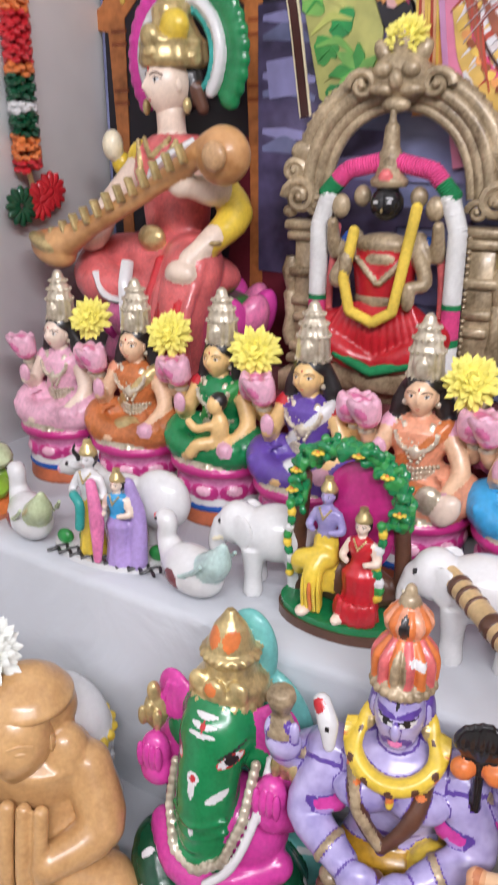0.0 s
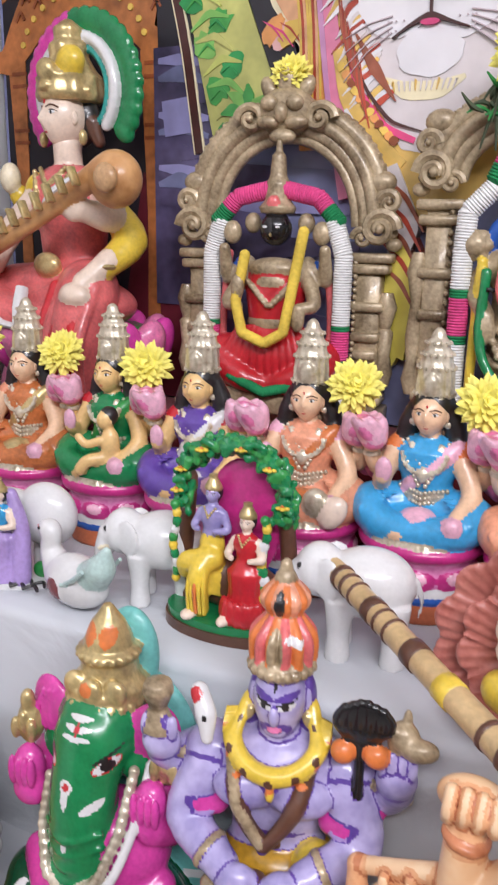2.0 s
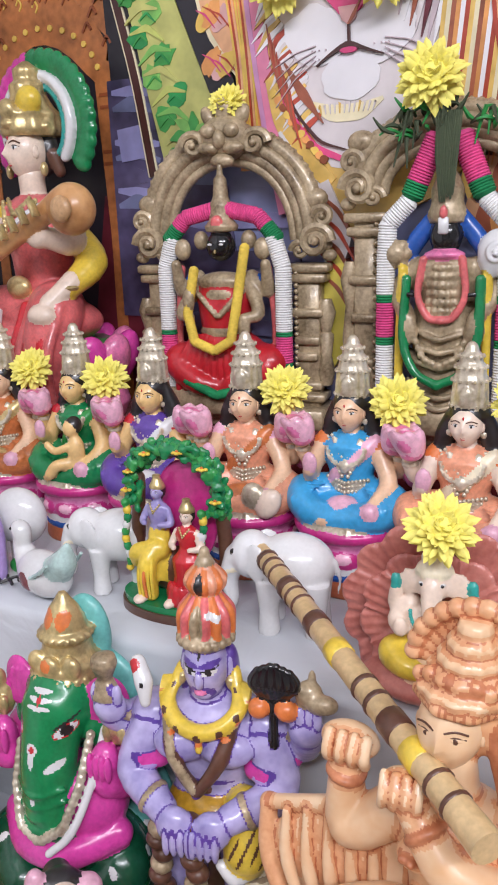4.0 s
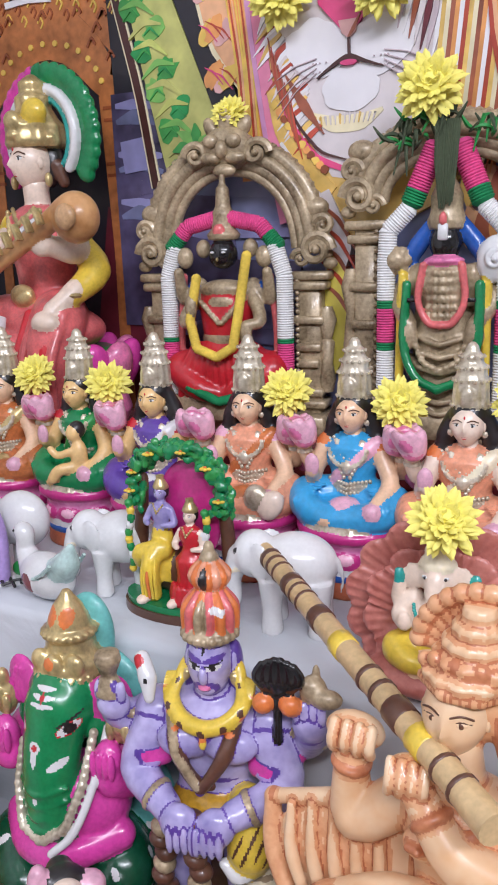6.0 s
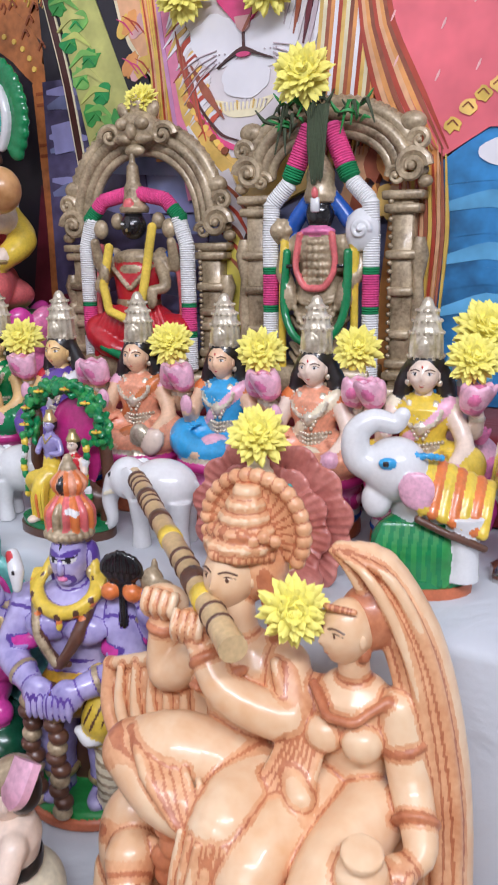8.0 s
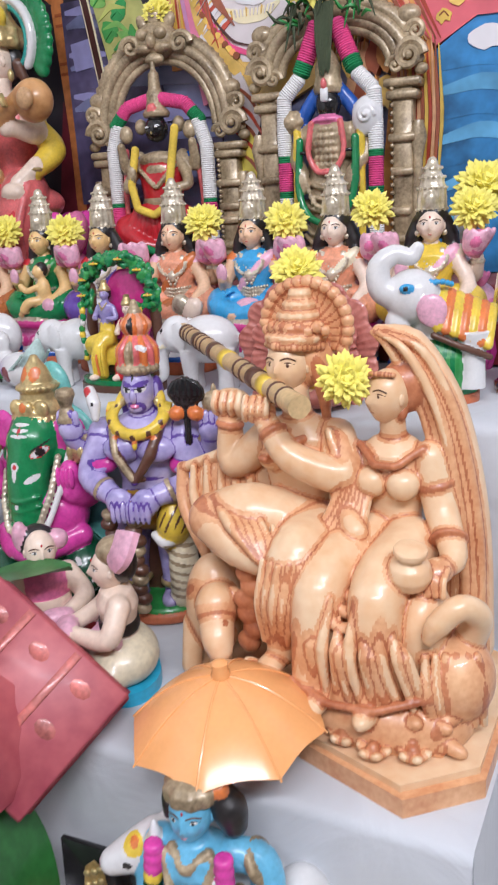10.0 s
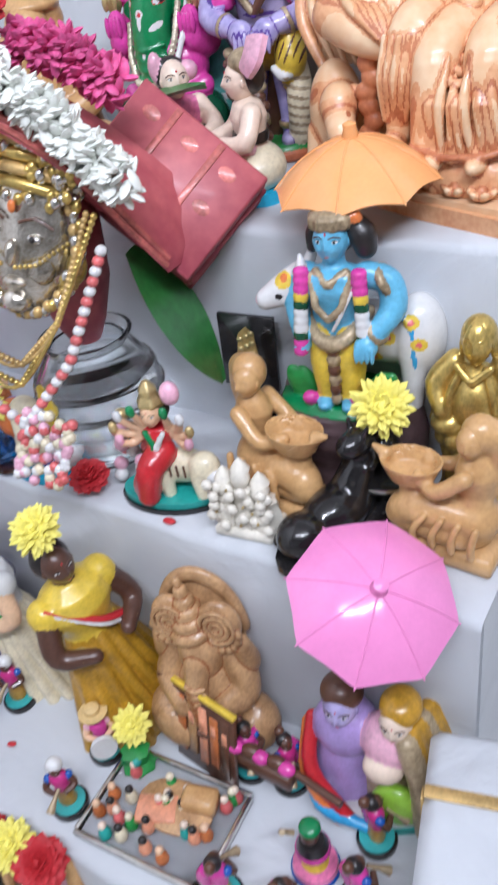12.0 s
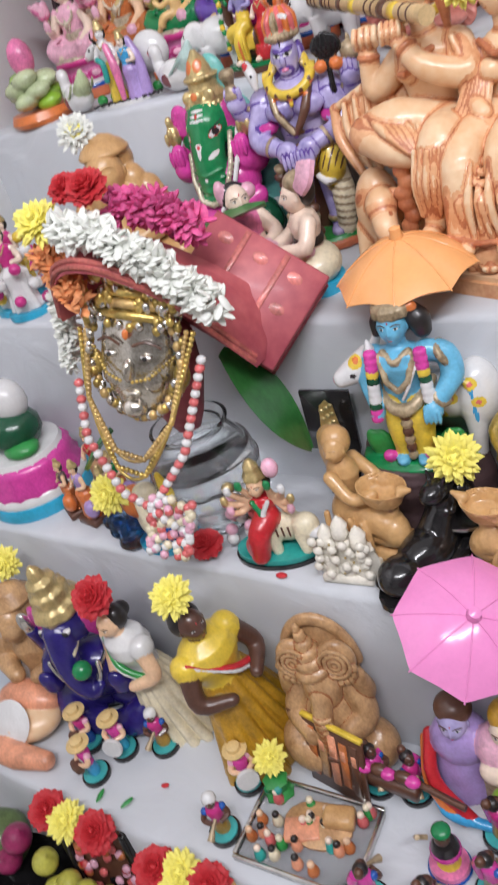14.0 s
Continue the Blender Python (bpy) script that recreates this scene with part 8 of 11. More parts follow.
# ---- small doll pair and others on the second step ----
def kneeling(name, m, skin, skirt, wrap, base, label, hat=None, hold=None):
    s = Clay()
    s.slab(base, oval(0, 0, 0.034, 0.026, 22), 0, 0.010)
    s.ball(skirt, (0, 0, 0.024), (0.033, 0.026, 0.02), seg=16)
    for k in (-1, 1):
        s.ball(skirt, (k * 0.02, -0.012, 0.02), (0.016, 0.016, 0.012))
        s.tube(skin, [(k * 0.018, 0, 0.068), (k * 0.027, -0.01, 0.05), (k * 0.010, -0.03, 0.048)], [0.008, 0.0075, 0.006], 8)
    s.lathe(skin if wrap is None else wrap, [(0.018, 0.034), (0.015, 0.045), (0.02, 0.064), (0.015, 0.074), (0.006, 0.078)], sy=0.75, seg=14)
    s.lathe(HAIR if wrap is None else skin, [(0.0185, 0.045), (0.0195, 0.049), (0.0185, 0.053)], sy=0.76, seg=14)
    s.tube(LPINK, [(-0.02, -0.006, 0.04), (0.0, -0.02, 0.038), (0.022, -0.004, 0.044)], 0.0045, 7)
    face(s, (0, -0.003, 0.090), 0.0135, skin)
    s.ball(HAIR, (0, 0.006, 0.093), (0.014, 0.011, 0.014))
    if hat == "bun":
        s.ball(HAIR, (0, 0.016, 0.096), 0.008)
        s.ball(LPINK, (-0.012, 0.006, 0.1), (0.006, 0.006, 0.012)), s.ball(LPINK, (0.014, 0.002, 0.094), 0.008)
    else:
        s.ball(BRONZE, (0, 0.002, 0.102), (0.014, 0.013, 0.011))
        s.tube(LPINK, [(0.014, 0.0, 0.098), (0.02, 0.006, 0.108), (0.014, 0.012, 0.12)], [0.004, 0.005, 0.005], 7, flat=2.0)
    if hold:
        s.ball(hold, (0.0, -0.036, 0.05), (0.014, 0.008, 0.007))
    return s.done(name, m, label, "doll", "small seated doll pair")


kneeling("seated_lady_doll", pose(-0.196, 0.288, B, rz=50) @ Matrix.Scale(1.30, 4), FAIR, RED, PINK, CYAN, "small seated lady doll in a red saree on a blue base", "bun", LPINK)
kneeling("seated_man_doll", pose(-0.102, 0.278, B, rz=-50) @ Matrix.Scale(1.30, 4), FAIR, CREAM, None, CYAN, "small bare-chested seated man doll in a cream dhoti", None, LPINK)

# carved brown head figure and white conch-like piece further along
s = Clay(0.0026)
s.lathe(WOOD, [(0.06, 0), (0.065, 0.02), (0.058, 0.07), (0.045, 0.11), (0.05, 0.14), (0.03, 0.155)], sy=0.75, seg=20)
face(s, (0, -0.018, 0.165), 0.032, WOOD, lips=CLAYLINE)
s.ball(WOOD, (0, 0.008, 0.176), (0.036, 0.03, 0.03)), s.ball(WOOD, (0.03, -0.004, 0.14), (0.02, 0.02, 0.03)), s.ball(WOOD, (-0.03, -0.004, 0.14), (0.02, 0.02, 0.03))
s.lathe(WOOD, [(0.034, 0.186), (0.038, 0.191), (0.03, 0.202), (0.016, 0.212), (0.004, 0.216)], seg=18)
for k in (-1, 1):
    s.tube(WOOD, [(k * 0.045, 0, 0.13), (k * 0.062, -0.02, 0.09), (k * 0.03, -0.05, 0.075)], [0.02, 0.019, 0.014], 11)
    s.tube(WOOD, [(k * 0.02, -0.02, 0.04), (k * 0.07, -0.03, 0.035), (k * 0.02, -0.06, 0.025)], [0.026, 0.024, 0.018], 11)
for j in range(5):
    s.tube(WOOD, [(-0.03 + 0.014 * j, -0.045, 0.12), (-0.03 + 0.014 * j, -0.055, 0.08), (-0.03 + 0.014 * j, -0.062, 0.03)], 0.006, 7)
s.done("carved_wooden_figure", pose(-0.425, 0.335, B, rz=22), "polished light brown carved wooden seated figure", "figurine")
s = Clay()
s.ball(WHITE, (0, 0, 0.10), (0.05, 0.04, 0.055), seg=20, rings=12)
s.lathe(WHITE, [(0.05, 0), (0.056, 0.02), (0.045, 0.06), (0.05, 0.08)], sy=0.8, seg=20, lobes=14, deep=0.04)
s.ball(LILAC, (0.02, -0.036, 0.055), (0.02, 0.012, 0.03))
for a in np.linspace(0, 2 * math.pi, 22):
    s.ball(YELLOW, (0.05 * math.cos(a), 0.04 * math.sin(a), 0.105), (0.005, 0.005, 0.005), seg=6, rings=5)
    s.ball(YELLOW, (0.046 * math.cos(a), 0.037 * math.sin(a), 0.07), (0.004, 0.004, 0.004), seg=6, rings=5)
for k in (-1, 1):
    s.petals(SKYBLUE, (k * 0.047, -0.018, 0.10), 7, 0.005, (0.004, 0.004, 0.002), 0)
    s.ball(SKYBLUE, (k * 0.05, -0.02, 0.10), (0.006, 0.006, 0.008))
s.ball(CYAN, (0.05, -0.01, 0.01), (0.014, 0.01, 0.012))
s.done("white_ornate_figure", pose(-0.458, 0.395, B), "glossy white ornamental figure with yellow beading and blue rosettes", "figurine")
flower("white", -0.452, 0.325, B + 0.225, 0.028, (0.4, -0.7, 0.6), "white chrysanthemum with a yellow heart on a figurine", group="white flowers")
s = Clay()
s.ball(WHITE, (0, 0, 0.03), (0.045, 0.026, 0.028), seg=16, rings=10)
s.tube(WHITE, [(-0.03, 0, 0.035), (-0.05, 0, 0.07), (-0.04, 0, 0.105), (-0.022, 0, 0.11), (-0.012, 0, 0.095)], [0.018, 0.014, 0.012, 0.012, 0.007], 11)
s.ball(ORANGE, (-0.006, 0, 0.088), (0.008, 0.004, 0.004), spin(0, 50, 0))
s.ball(WHITE, (0.02, 0, 0.05), (0.03, 0.022, 0.02), spin(0, -30, 0))
s.done("swan_figurine", pose(-0.575, 0.32, B, rz=-20), "white long-necked swan figurine", "figurine")
flower("white", -0.54, 0.30, B + 0.10, 0.024, (0.4, -0.7, 0.6), "cream chrysanthemum beside a white swan", group="white flowers")
for i, (x, y, a, b, lab) in enumerate(((-0.66, 0.30, YELLOW, MAGENTA, "small yellow and magenta painted clay figure"), (-0.63, 0.24, WHITE, YELLOW, "small white painted figure with yellow trim"),
                                       (-0.69, 0.24, YELLOW, WHITE, "small yellow painted figure with white flowers"), (-0.585, 0.225, WHITE, MAGENTA, "small white figure with a blue foot and pink trim"))):
    s = Clay()
    s.slab(CYAN, oval(0, 0, 0.034, 0.03, 20), 0, 0.01)
    standing(s, (0, 0, 0.01), 0.13 + 0.01 * (i % 2), FAIR, a, b, sx=1.5)
    for j in range(14):
        s.ball(a if j % 2 else b, (0.036 * math.cos(j * 2.4), 0.03 * math.sin(j * 2.4), 0.02 + 0.006 * j), 0.009, seg=7, rings=5)
    s.done("small_deity_figure", pose(x, y, B, rz=10 * i), lab, "figurine", "small figures on the second step")
s = Sculpt()
s.lathe(ORANGE, [(0.05, 0), (0.055, 0.008), (0.05, 0.02)], seg=20)
for i in range(11):
    a = i * 2.4
    s.ball(PALEGREEN if i % 3 else LIME, (0.026 * math.cos(a), 0.024 * math.sin(a), 0.03 + 0.004 * i), (0.026, 0.022, 0.014), spin(12 * math.cos(a), 12 * math.sin(a), 0), seg=10, rings=7)
s.ball(PINK, (0, 0, 0.10), (0.022, 0.02, 0.03))
s.done("lime_lotus_figure", pose(-0.68, 0.50, A), "pale green and pink lotus-shaped clay piece on an orange plate", "figurine")


# ---- third step: silver pot with a face, dressed in silk and flowers ----
def pot_parts():
    m = pose(-0.232, 0.098, C)
    root = thing("kalasha_pot", m, "water pot with a silver goddess face, jewels and silk", "ritual pot")
    s = Sculpt()
    s.lathe(GLASSY, [(0.045, 0), (0.050, 0.004), (0.052, 0.012), (0.066, 0.04), (0.074, 0.075), (0.07, 0.105), (0.052, 0.13), (0.045, 0.142), (0.052, 0.152), (0.047, 0.153), (0.04, 0.142), (0.046, 0.13), (0.064, 0.104), (0.068, 0.075), (0.06, 0.04), (0.044, 0.012)], seg=40)
    s.done("pot", ONE, "clear ribbed glass pot", parent=root).visible_shadow = False
    for z in (0.03, 0.055, 0.085, 0.11):
        r = {0.03: 0.061, 0.055: 0.071, 0.085: 0.0735, 0.11: 0.0665}[z]
        q = Sculpt()
        q.lathe(GLASSY, [(r, z - 0.0015), (r + 0.0016, z), (r, z + 0.0015)], seg=40)
        q.done("ring", ONE, parent=root).visible_shadow = False
    s = Sculpt()
    s.lathe(SILK, [(0.016, 0.14), (0.026, 0.16), (0.042, 0.21), (0.046, 0.27), (0.03, 0.32), (0.005, 0.335)], (-0.008, 0.01, 0), seg=20)
    s.done("coconut", ONE, "silk-wrapped coconut", parent=root)
    # embossed face mask
    f = Sculpt()
    t = spin(-12, 13, 8)
    c = np.array((0.022, -0.052, 0.285))

    def at(x, y, z):
        return tuple(c + t @ np.array((x * 1.3, y * 1.1, z * 1.25)))

    f.ball(MASK, at(0, 0, 0), (0.048, 0.028, 0.078), t, seg=20, rings=12)
    f.ball(MASK, at(0, -0.024, -0.008), (0.007, 0.011, 0.014), t)
    f.ball(MASK, at(0, -0.022, -0.03), (0.013, 0.007, 0.005), t), f.ball(MASK, at(0, -0.018, -0.046), (0.016, 0.012, 0.012), t)
    for k in (-1, 1):
        f.ball(MASK, at(k * 0.017, -0.015, -0.017), (0.017, 0.009, 0.016), t)
        f.ball(SILVER, at(k * 0.017, -0.024, 0.006), (0.008, 0.004, 0.004), t)
        f.ball(HAIR, at(k * 0.017, -0.0275, 0.006), (0.003, 0.002, 0.003), t, seg=7, rings=5)
        f.tube(BROWN, [at(k * 0.006, -0.027, 0.016), at(k * 0.018, -0.026, 0.021), at(k * 0.03, -0.02, 0.015)], 0.0016, 5, 2)
        f.ball(BRIGHT_GOLD, at(k * 0.042, -0.006, -0.012), (0.010, 0.009, 0.016), t)
        f.ball(MASK, at(k * 0.03, 0.0, 0.045), (0.018, 0.012, 0.018), t)
    f.ball(ORANGE, at(0, -0.027, 0.026), (0.004, 0.003, 0.006), t)
    f.done("face_mask", ONE, "embossed shiny silver face", parent=root)
    g = Sculpt()
    for j in range(6):
        w = 0.042 - 0.005 * j
        g.tube(THREAD if j % 2 else BRIGHT_GOLD, [at(-w, -0.006, 0.036 + 0.010 * j), at(0, -0.022, 0.042 + 0.010 * j), at(w, -0.006, 0.036 + 0.010 * j)], [0.004, 0.0065, 0.004], 8)
    rng = random.Random(3)
    for j in range(90):
        x = rng.uniform(-0.044, 0.044)
        g.ball(BRIGHT_GOLD if j % 2 else SILVER, at(x, -0.018 - 0.006 * rng.random() + 0.2 * abs(x) * 0.3, 0.03 + rng.random() * 0.06 * (1 - abs(x) * 12 * 0.5)), (0.0048, 0.004, 0.006), t, seg=7, rings=5)
    for j in range(110):
        a = radians(-90 + 360 * j / 109)
        g.ball((BRIGHT_GOLD, SILVER, MASK, THREAD)[j % 4], at((0.041 + 0.007 * rng.random()) * math.cos(a), -0.006 - 0.012 * rng.random(), 0.004 + 0.060 * math.sin(a)), (0.0052, 0.005, 0.0065), t, seg=7, rings=5)
    for k in (-1, 1):
        g.beads(BRIGHT_GOLD, [at(k * 0.006, -0.031, -0.016), at(k * 0.020, -0.028, -0.012), at(k * 0.038, -0.014, 0.006)], 0.0024, 12)
    g.done("crown", ONE, "crown of gold and silver ornament", parent=root)
    for dx, drop, mat, nm in ((0.0, 0.088, THREAD, "gold_chain"), (0.006, 0.105, BRIGHT_GOLD, "gold_chain")):
        h = Sculpt()
        pts = [at(-0.046 - dx, -0.012, 0.02), at(-0.04, -0.028, -0.04), at(-0.016, -0.03, -drop), at(0.012, -0.03, -drop - 0.004), at(0.04, -0.028, -0.05), at(0.05 + dx, -0.012, 0.03)]
        h.tube(mat, pts, 0.0022, 8, 6)
        h.beads(mat, pts, 0.0036, 64)
        h.done(nm, ONE, parent=root)
    h = Sculpt()
    pts = [at(-0.06, -0.01, -0.03), at(-0.045, -0.03, -0.08), at(-0.01, -0.034, -0.13), at(0.02, -0.034, -0.14), at(0.05, -0.025, -0.08), at(0.062, -0.008, 0.01)]
    p = np.array(pts)
    d = np.r_[0, np.cumsum(np.linalg.norm(np.diff(p, axis=0), axis=1))]
    for i in range(40):
        u = d[-1] * (i + 0.5) / 40
        h.ball(WHITE if i % 2 else CORAL, [np.interp(u, d, p[:, k]) for k in range(3)], (0.0062, 0.0062, 0.0055), seg=8, rings=6)
    h.done("bead_garland", ONE, "red and white bead garland", parent=root)
    h = Sculpt()
    for i in range(60):
        u = i / 59
        h.ball((CREAM, CORAL, WHITE, LPINK)[i % 4], at(0.040 + 0.02 * math.sin(i * 1.7), -0.036 - 0.012 * u, -0.125 - 0.055 * u), (0.006, 0.006, 0.006), seg=7, rings=5)
    h.done("tassel", ONE, "bead tassel in cream and coral", parent=root)


MASK = paint("antique_silver", (0.52, 0.44, 0.32), 0.2, 0.9, 0.3, grain=240, bump=0.9, spread=(0.88, 0.84, 0.76))
GLASSY = glass_mat("pot_glass", (0.98, 0.99, 0.99), 0.05)
pot_parts()

# folded silk piece over the coconut
silk = thing("folded_silk_piece", ONE, "folded maroon silk blouse piece with gold woven motifs", "cloth")
nrm = Vector((0.5, -0.68, 0.52)).normalized()
ex = (Vector((0.7, 0.1, -0.62)) - nrm * nrm.dot(Vector((0.7, 0.1, -0.62)))).normalized()
ey = nrm.cross(ex)
t = np.array([ex, ey, nrm]).T
c = np.array((-0.142, 0.178, 0.802))
for k in range(7):
    q = Sculpt()
    q.box(SILK, c + t @ np.array((0.002 * (k % 2), 0.0, 0.028 - 0.0098 * k)), (0.15 - 0.004 * (k % 3), 0.125 - 0.006 * (k % 2), 0.0094), t, cut=0.45)
    q.done("fold", ONE, parent=silk)
for w in (-0.03, 0.022):
    q = Sculpt()
    q.box(ZARI, c + t @ np.array((w, 0.0, 0.0332)), (0.007, 0.118, 0.0014), t, cut=0.3)
    q.done("woven_stripe", ONE, "gold woven stripe", parent=silk)
for i in range(9):
    q = Sculpt()
    q.ball(ZARI, c + t @ np.array((-0.05 + 0.046 * (i % 3), -0.04 + 0.04 * (i // 3), 0.0328)), (0.010, 0.007, 0.0007), t, seg=9, rings=5)
    q.done("motif", ONE, "gold woven motif", parent=silk)
s = Sculpt()
rows = []
for k in range(25):
    v = k / 4.8
    line = [(-0.278 + 0.004 * v, 0.02 + 0.012 * v, 0.86), (-0.245, 0.008 + 0.014 * v, 0.915), (-0.195, 0.015 + 0.018 * v, 0.915 - 0.002 * v), (-0.145, 0.045 + 0.02 * v, 0.865 - 0.003 * v), (-0.115, 0.075 + 0.02 * v, 0.80), (-0.10, 0.10 + 0.02 * v, 0.755)]
    p = s.path(line, 0.01, 6)[0]
    lift = 0.0022 * math.sin(v * 4.2) * np.linspace(1.0, 0.4, len(p))[:, None] * np.array((0.5, -0.3, 0.8))
    top = p + lift + (0, 0, 0.008 if 0 < k < 24 else 0.003)
    rows.append(list(map(tuple, top)) + list(map(tuple, (p - (0, 0, 0.004))[::-1])))
s.grid(SILK, rows)
for row in (rows[0], rows[1]):
    s.tube(ZARI, row[:len(row) // 2], 0.0030, 7, 1)
s.done("silk_drape", ONE, "maroon silk edge draped over the pot's crown", "cloth")


def strand(name, pts, mat, n, r, label, seed=1):
    """A thick garland of small overlapping blossoms."""
    rng, s = random.Random(seed), Sculpt()
    p = np.array(pts, float)
    d = np.r_[0, np.cumsum(np.linalg.norm(np.diff(p, axis=0), axis=1))]
    for i in range(n):
        u = d[-1] * rng.random()
        c = np.array([np.interp(u, d, p[:, k]) for k in range(3)])
        w = np.array([rng.gauss(0, 1), rng.gauss(0, 1) - 0.4, rng.gauss(0, 1) + 0.3])
        w /= np.linalg.norm(w)
        c = c + w * r * 0.75
        s.ball(mat, c, (r * 0.24, r * 0.13, r * 0.46), toward(w + 0.6 * np.array([rng.gauss(0, 1) for _ in range(3)])), seg=6, rings=5)
    ob = s.done(name, ONE, label, "garland", "flower garlands on the pot")
    return tagged(ob, kind="stuff")


strand("jasmine_garland", [(-0.235, 0.03, 0.955), (-0.19, 0.035, 0.948), (-0.15, 0.042, 0.915), (-0.122, 0.05, 0.88), (-0.095, 0.058, 0.85)], PETAL_W, 520, 0.022, "thick white jasmine garland draped over the silk", 1)
strand("jasmine_garland", [(-0.285, 0.04, 0.885), (-0.305, 0.045, 0.835), (-0.328, 0.05, 0.785)], PETAL_W, 220, 0.016, "white jasmine strand hanging beside the pot's face", 2)
strand("crossandra_garland", [(-0.275, 0.03, 0.93), (-0.255, 0.025, 0.91), (-0.238, 0.02, 0.88)], PETAL_O, 170, 0.018, "orange crossandra blossoms beside the pot's face", 3)
strand("rose_garland", [(-0.20, 0.085, 0.955), (-0.16, 0.10, 0.945), (-0.125, 0.115, 0.91)], PETAL_P, 300, 0.022, "pink rose petals heaped on the silk", 4)
flower("yellow", -0.272, 0.04, 0.962, 0.026, (0.2, -0.6, 0.8), "yellow chrysanthemum on the dressed pot")
flower("red", -0.205, 0.06, 0.985, 0.022, (0.2, -0.5, 0.8), "red rose on the dressed pot", "rose", "red roses")
flower("red", -0.245, 0.07, 0.985, 0.018, (0.2, -0.5, 0.8), "small red rose on the dressed pot", "rose", "red roses")


def leaf(x, y, z, ln, w, way, label):
    """A long pointed leaf with a raised midrib."""
    s = Sculpt()
    t = toward(way)
    rows, n = [], 12
    for i in range(n + 1):
        u = i / n
        q = w * math.sin(math.pi * min(1, u * 0.92 + 0.06)) ** 0.8
        bend = -0.12 * ln * u * u
        ring = [(-q, bend + 0.004, u * ln), (-q * 0.5, bend, u * ln), (0, bend - 0.0022, u * ln), (q * 0.5, bend, u * ln), (q, bend + 0.004, u * ln), (q * 0.5, bend + 0.0016, u * ln), (0, bend + 0.001, u * ln), (-q * 0.5, bend + 0.0016, u * ln)]
        rows.append(np.array(ring) @ t.T + np.array((x, y, z)))
    s.grid(LEAF, rows)
    return s.done("mango_leaf", ONE, label, "leaf", "mango leaves round the pot")


leaf(-0.150, 0.105, 0.765, 0.165, 0.050, (0.45, 0.15, -0.75), "glossy dark green mango leaf hanging from the pot")
leaf(-0.225, 0.235, 0.862, 0.09, 0.022, (0.85, 0.35, 0.25), "fresh green mango leaf behind the silk")
leaf(-0.135, 0.235, B + 0.004, 0.05, 0.010, (0.9, -0.2, 0.05), "small green leaf lying on the white cloth")
leaf(-0.29, 0.03, 0.70, 0.07, 0.014, (-0.5, -0.3, -0.4), "green leaf at the pot's side")


